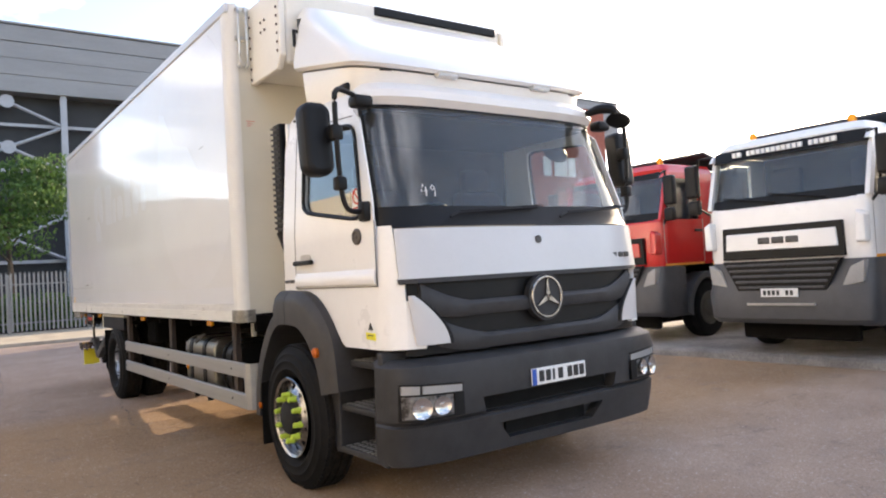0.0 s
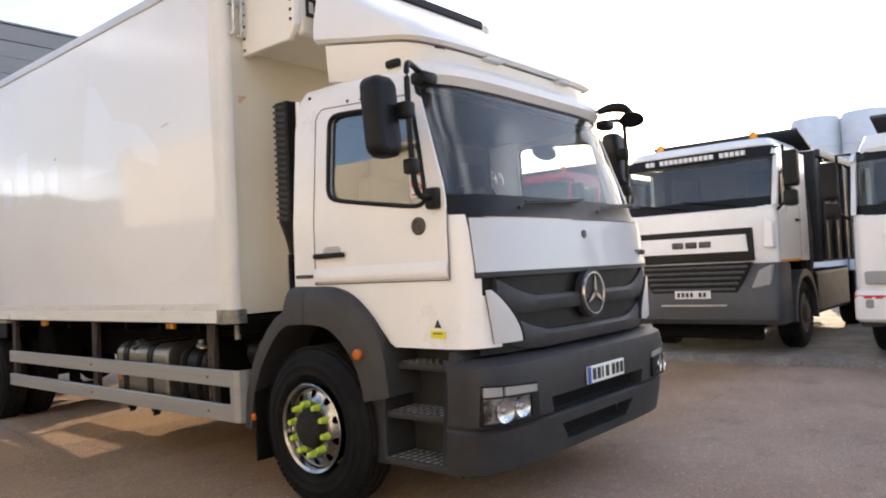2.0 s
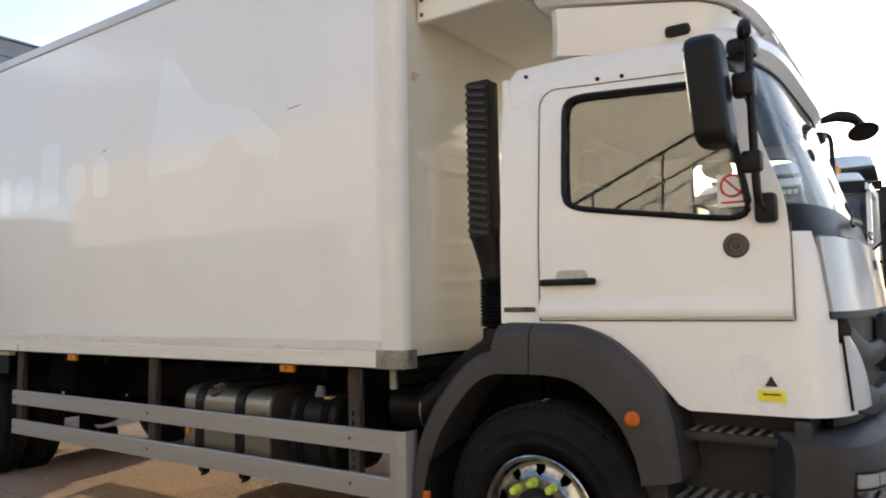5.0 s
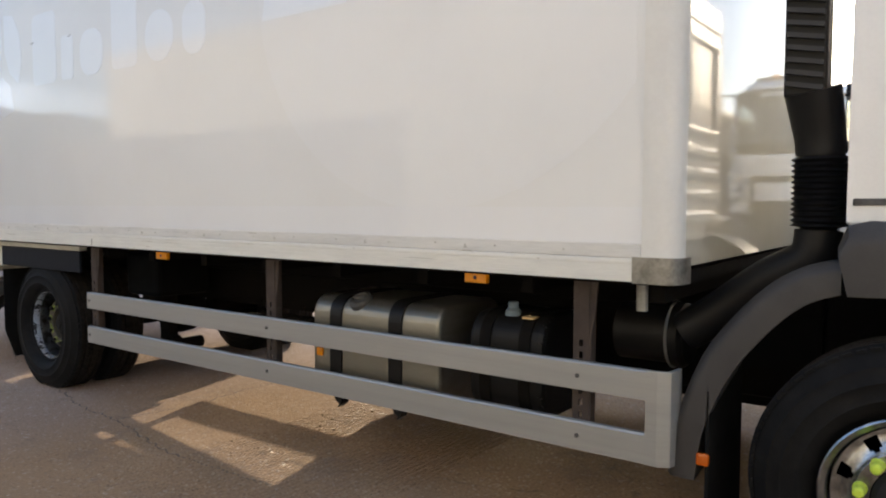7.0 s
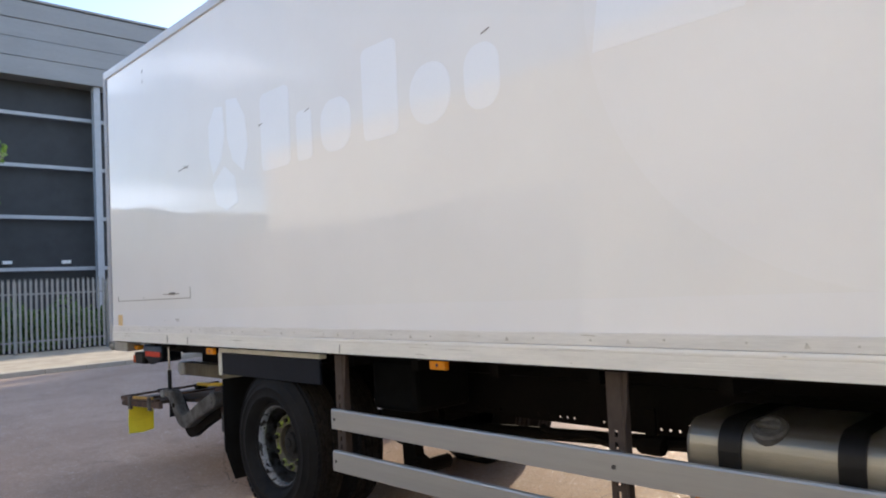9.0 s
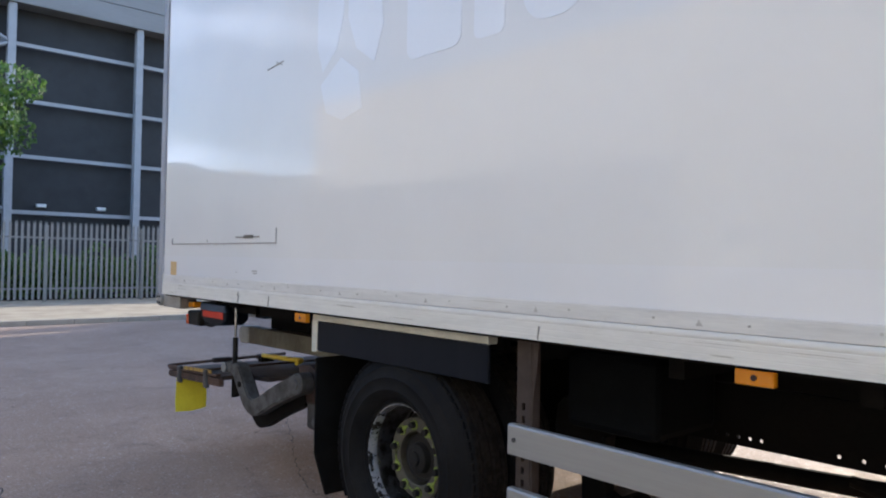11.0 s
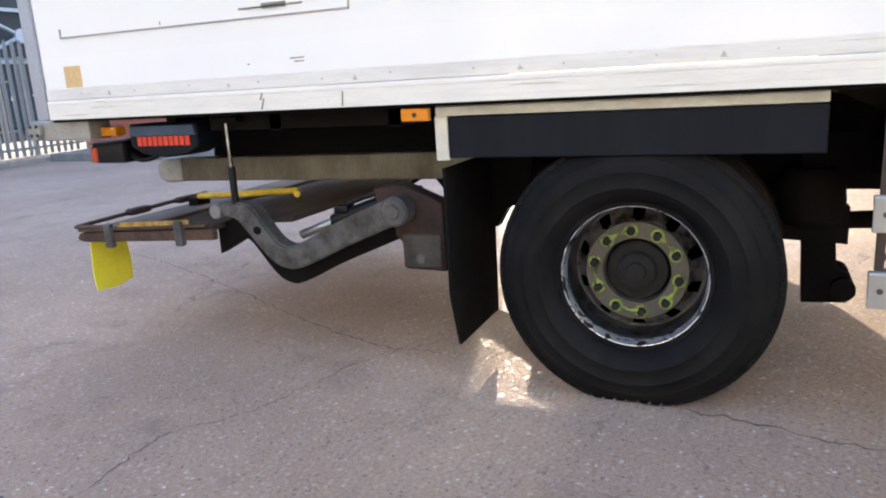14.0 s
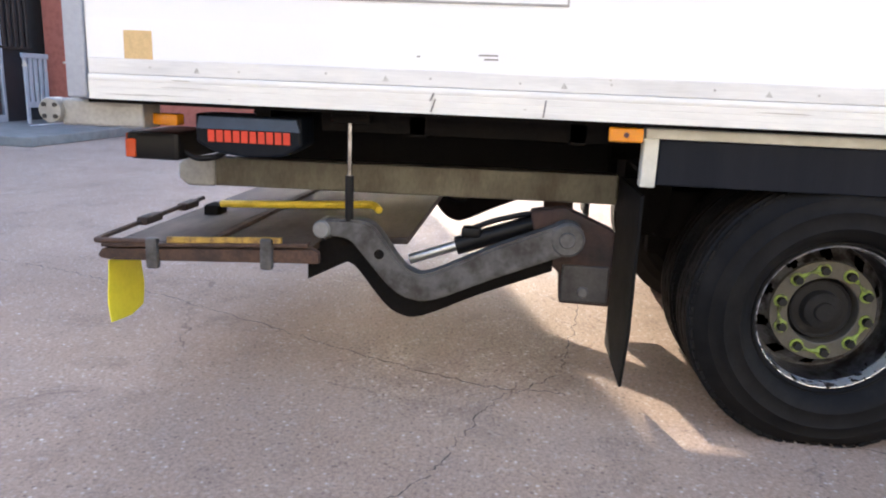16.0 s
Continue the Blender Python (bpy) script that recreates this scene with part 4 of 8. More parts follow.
lab = part("maker_label", bm, INK, fridge, "black maker's label with pale bars")
bm = B()
for k in range(4):
    box(bm, 2.745 + 0.065 * k, 2.785 + 0.065 * k, 5.026, 5.031, 3.45, 3.53)
part("label_bar", bm, WHITEINK, lab)

# cab surface: point on the skin on side s (1 kerbside towards +x, -1 towards -x); u 0..1 along the side from the rear, 1..2 round to the middle
CAB_R = 5.12


def key(z, tab):
    for (z0, a), (z1, b) in zip(tab, tab[1:]):
        if z <= z1:
            return a + (b - a) * max(0.0, (z - z0) / (z1 - z0))
    return tab[-1][1]


W_TAB = ((0.3, 1.21), (1.05, 1.21), (1.90, 1.20), (2.72, 1.135), (2.80, 1.11))
F_TAB = ((0.3, 3.45), (1.05, 3.455), (1.50, 3.46), (1.84, 3.50), (1.88, 3.53), (2.72, 3.80), (2.80, 3.80))


def skin(s, u, z, off=0.0, n=4.2):
    w, f = key(z, W_TAB) + off, key(z, F_TAB) - off
    yc = f + 0.40
    if u <= 1:
        return Vector((CX + s * w, CAB_R + (yc - CAB_R) * u, z))
    t = (u - 1) * math.pi / 2
    return Vector((CX + s * w * max(0.0, math.cos(t)) ** (2 / n), yc - (yc - f) * math.sin(t) ** (2 / n), z))


def side_u(y, z):
    yc = key(z, F_TAB) + 0.40
    return (y - CAB_R) / (yc - CAB_R)


def sheet(bm, fn, us, vs, th=0.02):
    """A panel with thickness: fn(u, v, off)."""
    a = [[fn(u, v, 0.0) for u in us] for v in vs]
    b = [[fn(u, v, -th) for u in us] for v in vs]
    grid = []
    for g in (a, b):
        grid.append([[bm.verts.new(p) for p in row] for row in g])
    fs = []
    for g in grid:
        for r0, r1 in zip(g, g[1:]):
            for i in range(len(us) - 1):
                fs.append(bm.faces.new((r0[i], r0[i + 1], r1[i + 1], r1[i])))
    ga, gb = grid
    rim = [(ga[0][i], gb[0][i]) for i in range(len(us))] + [(r[-1], q[-1]) for r, q in zip(ga[1:], gb[1:])]
    rim += [(ga[-1][i], gb[-1][i]) for i in range(len(us) - 2, -1, -1)] + [(ga[j][0], gb[j][0]) for j in range(len(vs) - 2, 0, -1)]
    for (p, q), (r, t) in zip(rim, rim[1:] + rim[:1]):
        fs.append(bm.faces.new((p, r, t, q)))
    bmesh.ops.recalc_face_normals(bm, faces=fs)
    return bm


def span(a, b, n):
    return [a + (b - a) * i / n for i in range(n + 1)]


def lean(y, z):
    """The door glass leans back towards its top front corner."""
    return y + 0.2 * max(0.0, z - 1.92) * min(1.0, max(0.0, 1 - (y - 3.84) / 0.905))


def strips(bm, s, ys, lows, highs, off=0.0, th=0.025, nz=6):
    """A cab side panel between a lower and an upper line, given at each y."""
    def fn(u, v, o):
        i = int(round(u))
        z = lows[i] + (highs[i] - lows[i]) * v
        return Vector((CX + s * (key(z, W_TAB) + off + o), lean(ys[i], z), z))
    return sheet(bm, fn, list(range(len(ys))), span(0, 1, nz), th)


def arch_low(y):
    if y >= 4.95:
        return 1.465
    d = 0.96 ** 2 - (y - 4.95) ** 2
    return max(1.075, 0.505 + math.sqrt(d)) if d > 0 else 1.075


WIN_Y0, WIN_Y1 = 3.84, 4.745


def win_edges(y):
    t = (y - (WIN_Y0 + WIN_Y1) / 2) / ((WIN_Y1 - WIN_Y0) / 2)
    q = max(0.0, 1 - abs(t) ** 9) ** (1 / 9)
    bot = 1.915 + (y - WIN_Y0) * 0.15
    top = 2.575 + (y - WIN_Y0) * 0.062
    mid, h = (bot + top) / 2, (top - bot) / 2
    return mid - h * q, mid + h * q


def win_ys(n=26):
    c, r = (WIN_Y0 + WIN_Y1) / 2, (WIN_Y1 - WIN_Y0) / 2
    return [c - r * math.cos(math.pi * i / n) for i in range(n + 1)]


for s in (-1, 1):
    bm = B()
    rear = span(4.895, CAB_R, 4)
    strips(bm, s, rear, [1.465] * 5, [2.78] * 5)
    front = span(3.87, 4.895, 22)
    strips(bm, s, front, [arch_low(y) for y in front], [1.47] * 23, nz=4)
    wy = win_ys()
    strips(bm, s, wy, [1.46] * len(wy), [win_edges(y)[0] for y in wy], off=-0.004)
    strips(bm, s, wy, [win_edges(y)[1] for y in wy], [2.78] * len(wy), off=-0.004, nz=3)
    strips(bm, s, span(WIN_Y1, 4.9, 2), [1.46] * 3, [2.78] * 3, off=-0.004)
    sheet(bm, lambda u, v, o: skin(s, u, v, o), [side_u(3.87, 1.2), 1.0] + span(1.03, 1.26, 6) + [1.395], span(1.075, 1.48, 4), 0.025)
    sheet(bm, lambda u, v, o: skin(s, u, v, o), [1.395, 1.47, 1.55], span(1.075, 1.37875, 3), 0.025)
    sheet(bm, lambda u, v, o: skin(s, u, v, o), [0.985, 1.0] + span(1.03, 1.335, 8), span(1.47, 1.86, 4), 0.025)
    sheet(bm, lambda u, v, o: Vector((CX + s * (key(v, W_TAB) + o), lean(3.86, v), v)).lerp(skin(s, 1.165, v, o), u), span(0, 1, 4), span(1.86, 2.78, 10), 0.03)
    part("cab_side", bm, WHITE, truck, "white cab side panel")
    # door skin, with shut lines round it
    bm = B()
    wd = [y for y in win_ys()]
    strips(bm, s, wd, [1.49] * len(wd), [win_edges(y)[0] for y in wd], off=0.007, th=0.012)
    strips(bm, s, wd, [win_edges(y)[1] for y in wd], [2.70] * len(wd), off=0.007, th=0.012, nz=3)
    strips(bm, s, span(WIN_Y1, 4.885, 2), [1.49] * 3, [2.70, 2.70, 2.70], off=0.007, th=0.012)
    strips(bm, s, [3.70, 3.77, WIN_Y0], [1.49] * 3, [2.05, 2.60, 2.66], off=0.007, th=0.012)
    door = part("door", bm, WHITE, truck, "white cab door")
    bm = B()
    sx = CX + s * 1.205
    for y0, y1, z0, z1 in ((3.690, 3.696, 1.48, 1.9), (3.70, 4.89, 1.476, 1.484)):
        box(bm, min(sx, sx + s * 0.003), max(sx, sx + s * 0.003), y0, y1, z0, z1)
    run = [(4.887, 1.48), (4.887, 1.9), (4.887, 2.3), (4.887, 2.56)]
    run += [(4.797 + 0.09 * math.cos(radians(a)), 2.60 + 0.09 * math.sin(radians(a))) for a in range(0, 91, 15)]
    run += [(4.60, 2.678), (4.30, 2.662), (4.0, 2.645), (3.86, 2.636)]
    rings = []
    for k, (yy, zz) in enumerate(run):
        ay, az = run[max(k - 1, 0)]
        by, bz = run[min(k + 1, len(run) - 1)]
        d = math.hypot(by - ay, bz - az)
        ny, nz = -(bz - az) / d * 0.0035, (by - ay) / d * 0.0035
        rings.append([(CX + s * (key(zz, W_TAB) + o3), lean(yy, zz) + f3 * ny, zz + f3 * nz) for o3, f3 in ((0.0095, 1), (0.0095, -1), (0.0, -1), (0.0, 1))])
    loft(bm, rings, True, True, True)
    part("shut_line", bm, surf("dark_shut_line", (0.13, 0.125, 0.115), 0.7, 0, 0.1, 30, 0), door, "dark gap round the door")
    bm = B()
    prism(bm, [(sx, 1.605), (sx + s * 0.009, 1.585), (sx + s * 0.018, 1.56), (sx + s * 0.023, 1.535), (sx + s * 0.023, 1.515), (sx + s * 0.017, 1.497), (sx, 1.488)], "y", 3.70, 4.885)
    part("waist_moulding", bm, WHITE, door, "white pressed waist moulding")
    bm = B()
    box(bm, min(sx + s * 0.01, sx + s * 0.045), max(sx + s * 0.01, sx + s * 0.045), 4.57, 4.87, 1.655, 1.69, 0.012)
    part("door_handle", bm, BLACKP, door, "black door handle")
    # flat plate; the recess's shade is painted in as grey
    bm = B()
    prism(bm, rounded(4.62, 4.79, 1.672, 1.732, 0.028), "x", sx + s * 0.002, sx + s * 0.010)
    part("handle_recess_shade", bm, surf("shaded_white_recess", (0.52, 0.51, 0.48), 0.5), door, "greyed flat plate painted as the shade of the pressed handle recess")
    bm = B()
    lathe(bm, [(0.055, 0.0), (0.055, s * 0.012), (0.046, s * 0.020), (0.034, s * 0.020), (0.030, s * 0.012), (0.016, s * 0.012), (0.012, s * 0.02), (0.0, s * 0.021)], (sx, 3.915, 1.81), "x", 20)
    part("blanking_cap", bm, CAPM, door, "round worn brown-grey cap")
    bm = B()
    zs = [win_edges(y) for y in wy]
    loop = [(CX + s * (key(b, W_TAB) + 0.008), lean(y, b), b) for y, (b, t) in zip(wy, zs)] + [(CX + s * (key(t, W_TAB) + 0.008), lean(y, t), t) for y, (b, t) in reversed(list(zip(wy, zs)))]
    tube(bm, loop + loop[:1], 0.016, 6)
    part("window_seal", bm, BLACKP, door, "black rubber window seal")
    bm = B()
    strips(bm, s, wy, [b for b, t in zs], [t for b, t in zs], off=-0.010, th=0.004, nz=4)
    part("window_pane", bm, GLASS, door, "clear side window")
    bm = B()
    strips(bm, s, span(3.72, 4.88, 4), [1.40] * 5, [1.90, 1.93, 1.97, 2.0, 2.03], off=-0.05, th=0.02)
    part("inner_trim", bm, INTERIOR, door)
    bm = B()
    box(bm, min(sx, sx + s * 0.008), max(sx, sx + s * 0.008), 4.915, 5.10, 1.525, 1.55, 0.003, 1)
    part("side_badge", bm, GALVD, truck, "small worn grey badge strip")
    for y, z in ((4.98, 2.80), (4.56, 2.70), (4.43, 2.69)):
        bm = B()
        xx = CX + s * (key(z, W_TAB) + 0.008)
        lathe(bm, [(0.011, -0.005), (0.011, 0.005), (0.0, 0.006)], (xx, y, z), "x", 10)
        part("plug", bm, BLACKP, truck, "small dark plug")

bm = B()


def across(bm, z0, z1, u0, off, th=0.02, nz=4, nu=14):
    """A panel right across the cab's front."""
    us = [(-1, u) for u in span(u0, 1.999, nu)] + [(1, u) for u in reversed(span(u0, 1.999, nu))][1:]
    return sheet(bm, lambda i, v, o: skin(us[int(i)][0], us[int(i)][1], v, off + o), list(range(len(us))), span(z0, z1, nz), th)


bm = B()
across(bm, 1.515, 1.835, 1.345, 0.012)
flap = part("front_flap", bm, SILVERP, truck, "silver-white front service flap")
bm = B()
lathe(bm, [(0.0, 0.0), (0.028, 0.0), (0.028, -0.01), (0.0, -0.014)], (CX - 0.0, 3.478, 1.74), "y", 18)
part("round_badge", bm, GALVD, flap, "small round grey emblem")
bm = B()
for k in range(4):
    box(bm, 4.50 + 0.07 * k, 4.55 + 0.07 * k, 3.478, 3.50, 1.585, 1.625 + 0.015 * (k == 0), 0.004, 1)
part("model_badge", bm, GALVD, flap, "grey model badge as plain bars")
bm = B()
across(bm, 1.885, 2.70, 1.16, -0.012, 0.005, 10)
ws = part("windscreen", bm, SCREEN, truck, "large tinted windscreen")
bm = B()
across(bm, 1.845, 1.985, 1.155, -0.004, 0.006, 3)
across(bm, 2.685, 2.735, 1.155, -0.004, 0.006, 3)
for s in (-1, 1):
    sheet(bm, lambda u, v, o: skin(s, u, v, o - 0.004), span(1.155, 1.215, 3), span(1.985, 2.685, 8), 0.006)
part("black_border", bm, BLACKP, ws, "black windscreen border")
for px, tx in ((3.05, 3.85), (4.05, 4.75)):
    bm = B()
    tube(bm, [(px, 3.50, 1.90), (px + 0.08, 3.515, 1.93), (tx, 3.53, 1.975)], 0.009, 6)
    tube(bm, [(px + 0.10, 3.515, 1.945), (tx + 0.1, 3.54, 1.995)], 0.006, 6)
    part("wiper", bm, BLACKP, ws, "black wiper arm and blade")
bm = B()
for st4 in (((0.0, 0.07), (-0.028, 0.02), (0.022, 0.024)), ((0.014, 0.05), (0.008, -0.012)), ((0.085, 0.05), (0.066, 0.062), (0.052, 0.046), (0.062, 0.030), (0.084, 0.046), (0.082, 0.02), (0.074, -0.012))):
    tube(bm, [(2.90 + a, 3.560 + 0.3 * b - 0.02 * a, 2.055 + b) for a, b in st4], 0.0035, 5)
part("stock_number", bm, WHITEINK, ws, "white handwritten number 49")

# roof
def outline(w, f, r, z, n=4.2, k=14, cor=0.35):
    pts = []
    for s in (1, -1):
        arc = []
        for i in range(k + 1):
            t = i / k * math.pi / 2
            arc.append((CX + s * w * math.cos(t) ** (2 / n), f + cor - cor * math.sin(t) ** (2 / n), z))
        pts += arc if s > 0 else list(reversed(arc))[1:]
    pts += [(CX - w, r - 0.05, z), (CX - w + 0.05, r, z), (CX + w - 0.05, r, z), (CX + w, r - 0.05, z)]
    return pts


bm = B()
loft(bm, [outline(1.125, 3.80, 5.13, 2.70), outline(1.125, 3.76, 5.13, 2.75), outline(1.11, 3.76, 5.13, 2.80), outline(1.07, 3.84, 5.11, 2.865), outline(0.98, 4.0, 5.05, 2.90)], True, False, True)
part("cab_roof", bm, WHITE, truck, "white domed cab roof")
bm = B()
box(bm, CX - 1.14, CX + 1.14, 5.08, 5.12, 1.30, 2.80, 0.01)
part("cab_back", bm, WHITE, truck, "white cab rear wall")
for k in range(4):
    bm = B()
    prism(bm, [(5.118, 1.40 + 0.14 * k), (5.145, 1.43 + 0.14 * k), (5.145, 1.47 + 0.14 * k), (5.118, 1.50 + 0.14 * k)], "x", CX - 1.0, CX + 1.0)
    part("pressing", bm, WHITE, truck, "pressed rib of the cab rear wall")
for x0, x1, z0, z1, w2 in ((CX - 1.02, CX - 0.42, 1.98, 2.62, 0.05), (CX - 0.92, CX - 0.52, 2.08, 2.52, 0.04), (CX + 0.42, CX + 1.02, 1.98, 2.62, 0.05), (CX - 0.36, CX + 0.36, 2.0, 2.6, 0.05)):
    bm = B()
    for a, b2, c, d in ((x0, x1, z0, z0 + w2), (x0, x1, z1 - w2, z1), (x0, x0 + w2, z0 + w2, z1 - w2), (x1 - w2, x1, z0 + w2, z1 - w2)):
        box(bm, a, b2, 5.116, 5.142, c, d, 0.008)
    part("pressed_frame", bm, WHITE, truck, "raised rectangular pressing of the cab rear wall")
bm = B()
box(bm, CX - 1.10, CX + 1.10, 5.04, 5.075, 1.30, 2.70)
box(bm, CX - 1.05, CX + 1.05, 3.95, 5.04, 2.66, 2.69)
box(bm, CX - 1.15, CX + 1.15, 3.75, 5.04, 1.20, 1.28)
part("cab_lining", bm, INTERIOR, truck, "grey cab lining")
bm = B()
prism(bm, [(3.60, 1.28), (3.60, 1.84), (3.78, 1.90), (4.02, 1.86), (4.10, 1.70), (4.06, 1.28)], "x", CX - 1.10, CX + 1.10, 0.015)
part("dashboard", bm, DASH, truck, "dark grey dashboard")
for sx in (CX - 0.55, CX + 0.55):
    bm = B()
    box(bm, sx - 0.25, sx + 0.25, 4.30, 4.80, 1.50, 1.66, 0.05)
    box(bm, sx - 0.24, sx + 0.24, 4.74, 4.90, 1.60, 2.25, 0.06)
    box(bm, sx - 0.14, sx + 0.14, 4.78, 4.90, 2.24, 2.45, 0.04)
    box(bm, sx - 0.18, sx + 0.18, 4.38, 4.75, 1.28, 1.52, 0.02)
    part("seat", bm, SEATM, truck, "dark cloth cab seat")
bm = B()
m = Matrix.Translation((CX - 0.55, 4.14, 1.93)) @ Matrix.Rotation(radians(-28), 4, "X")
ring = [m @ Vector((0.225 * math.cos(2 * math.pi * k / 28), 0.225 * math.sin(2 * math.pi * k / 28), 0)) for k in range(29)]
tube(bm, ring, 0.017, 8, False)
for a in (20, 160, 270):
    tube(bm, [m @ Vector((0, 0, -0.03)), m @ Vector((0.22 * math.cos(radians(a)), 0.22 * math.sin(radians(a)), 0))], 0.018, 6)
tube(bm, [m @ Vector((0, 0, -0.02)), m @ Vector((0, 0, -0.35))], 0.045, 10)
part("steering_wheel", bm, BLACKP, truck, "black steering wheel")
bm = B()
box(bm, 4.30, 4.62, 3.72, 3.9, 1.90, 1.99, 0.02)
part("white_box", bm, WHITEINK, truck, "white carton on the dashboard")
bm = B()
prism(bm, [(3.86, 1.985), (3.86, 2.13), (3.99, 2.135), (3.99, 1.985)], "x", CX - 1.190, CX - 1.180)
stk = part("window_sticker", bm, WHITEINK, truck, "white no-smoking sticker in the window")
bm = B()
ring = [(CX - 1.191, 3.925 + 0.048 * math.cos(2 * math.pi * k / 20), 2.08 + 0.048 * math.sin(2 * math.pi * k / 20)) for k in range(21)]
tube(bm, ring, 0.006, 6, False)
tube(bm, [(CX - 1.191, 3.89, 2.045), (CX - 1.191, 3.96, 2.115)], 0.005, 6)
box(bm, CX - 1.193, CX - 1.188, 3.875, 3.975, 2.0, 2.01)
part("red_ring", bm, REDINK, stk)

# spoiler on the roof, its lip falling towards the front
def slope(w, f, r, z, cor=0.35):
    return [(x, y, q - 0.2 * (4.85 - y)) for x, y, q in outline(w, f, r, z, cor=cor)]


bm = B()
loft(bm, [slope(1.08, 3.95, 4.86, 2.90), slope(1.105, 3.91, 4.84, 3.0), slope(1.115, 3.885, 4.84, 3.147)], True, True, True)
spoiler = part("spoiler_base", bm, SPOIL, truck, "white lower skirt of the roof spoiler")
bm = B()
loft(bm, [slope(1.08, 3.93, 4.88, 3.158), slope(1.13, 3.86, 4.90, 3.160), slope(1.15, 3.83, 4.92, 3.185), slope(1.145, 3.86, 4.93, 3.23), slope(1.13, 3.97, 4.94, 3.30), slope(1.11, 4.14, 4.95, 3.375), slope(1.08, 4.38, 4.96, 3.475), slope(1.04, 4.66, 4.98, 3.605), slope(0.99, 4.88, 5.0, 3.70, 0.1)], True, True, True)
part("wind_deflector", bm, SPOIL, truck, "white moulded roof wind deflector")
bm = B()
box(bm, CX - 0.95, CX + 0.95, 3.92, 3.99, 2.955, 2.962)
part("shadow_gap", bm, BLACKP, spoiler)
for x in (3.36, 4.28):
    bm = B()
    box(bm, x - 0.09, x + 0.09, 3.835, 3.90, 2.94, 2.975, 0.008, 1)
    part("marker_lamp", bm, LAMPW, truck, "small clear front marker lamp")

# grille and star ring
bm = B()
across(bm, 1.03, 1.515, 1.36, -0.03, 0.02)
grille = part("grille_back", bm, BLACKP, truck, "black recessed grille")


def bar(z_mid, z_end, h, proud, x_in, x_out):
    """A grey grille blade that swells and rises into the corners."""
    rings = []
    for i in range(33):
        q = -1 + 2 * i / 32
        a = abs(q)
        x = CX + q * x_out
        e = min(1.0, max(0.0, (a * x_out - x_in) / (x_out - x_in)))
        zc = z_mid + (z_end - z_mid) * e * e
        hh = h * (1 + 0.9 * e)
        yf = 3.455 - proud + 0.055 * a ** 3 + 0.02 * e
        rings.append([(x, yf + 0.07, zc - hh), (x, yf + 0.01, zc - hh), (x, yf, zc - hh * 0.6), (x, yf, zc + hh * 0.5), (x, yf + 0.02, zc + hh), (x, yf + 0.07, zc + hh)])
    b = B()
    loft(b, rings, True, True, True)
    part("grille_blade", b, PLASTIC, grille, "dark grey grille blade")


bar(1.305, 1.40, 0.048, 0.02, 0.62, 1.0)
bar(1.085, 1.17, 0.048, 0.03, 0.50, 0.90)
bm = B()
across(bm, 1.485, 1.515, 1.33, 0.01, 0.05, 1)
part("grille_top", bm, PLASTIC, grille)
bm = B()
lathe(bm, [(0.150, 0.0), (0.150, -0.018), (0.144, -0.028), (0.134, -0.028), (0.128, -0.018), (0.128, 0.0)], (CX, 3.44, 1.335), "y", 40, False)
ring = part("badge_ring", bm, CHROME, truck, "round chrome grille emblem")
bm = B()
lathe(bm, [(0.0, 0.0), (0.165, 0.0), (0.165, 0.05), (0.0, 0.05)], (CX, 3.425, 1.335), "y", 36)
part("badge_disc", bm, PLASTIC, ring)
bm = B()
for a in (90, 210, 330):
    c, d = math.cos(radians(a)), math.sin(radians(a))
    p, q = (-d, c), (c, d)
    prism(bm, [(CX + 0.022 * p[0], 1.335 + 0.022 * p[1]), (CX + 0.13 * q[0], 1.335 + 0.13 * q[1]), (CX - 0.022 * p[0], 1.335 - 0.022 * p[1])], "y", 3.405, 3.425)
part("badge_spoke", bm, CHROME, ring)
for s in (-1, 1):
    bm = B()
    rings, gaps = [], []
    for k in range(9):
        t = k / 8
        z = 1.095 + 0.315 * t
        uo = 1.42 + 0.06 * (1 - t)
        ui = 1.475 + 0.235 * math.cos(t * math.pi / 2) ** 0.8
        rings.append([skin(s, ui, z, 0.012), skin(s, (ui + uo) / 2, z, 0.018), skin(s, uo + 0.02, z, 0.014), skin(s, uo, z, 0.012), skin(s, (ui + uo) / 2, z, 0.004), skin(s, ui, z, 0.006)])
        gaps.append([skin(s, ui + 0.02, z, 0.010), skin(s, (ui + uo) / 2, z, 0.014), skin(s, uo - 0.002, z, 0.006), skin(s, uo - 0.002, z, -0.01), skin(s, (ui + uo) / 2, z, -0.01), skin(s, ui + 0.02, z, -0.01)])
    loft(bm, rings, True, True, True)
    cd = part("corner_deflector", bm, SILVERP, truck, "silver-white leaf-shaped corner air deflector")
    bm = B()
    loft(bm, gaps, True, True, True)
    part("deflector_gap", bm, BLACKP, cd, "dark gap round the deflector")

# bumper
def bump(w, f, z, cor=0.33):
    pts = []
    for s in (1, -1):
        arc = [(CX + s * w * math.cos(i / 14 * math.pi / 2) ** (2 / 4.5), f + cor - cor * math.sin(i / 14 * math.pi / 2) ** (2 / 4.5), z) for i in range(15)]
        pts += arc if s > 0 else list(reversed(arc))[1:]
    return pts


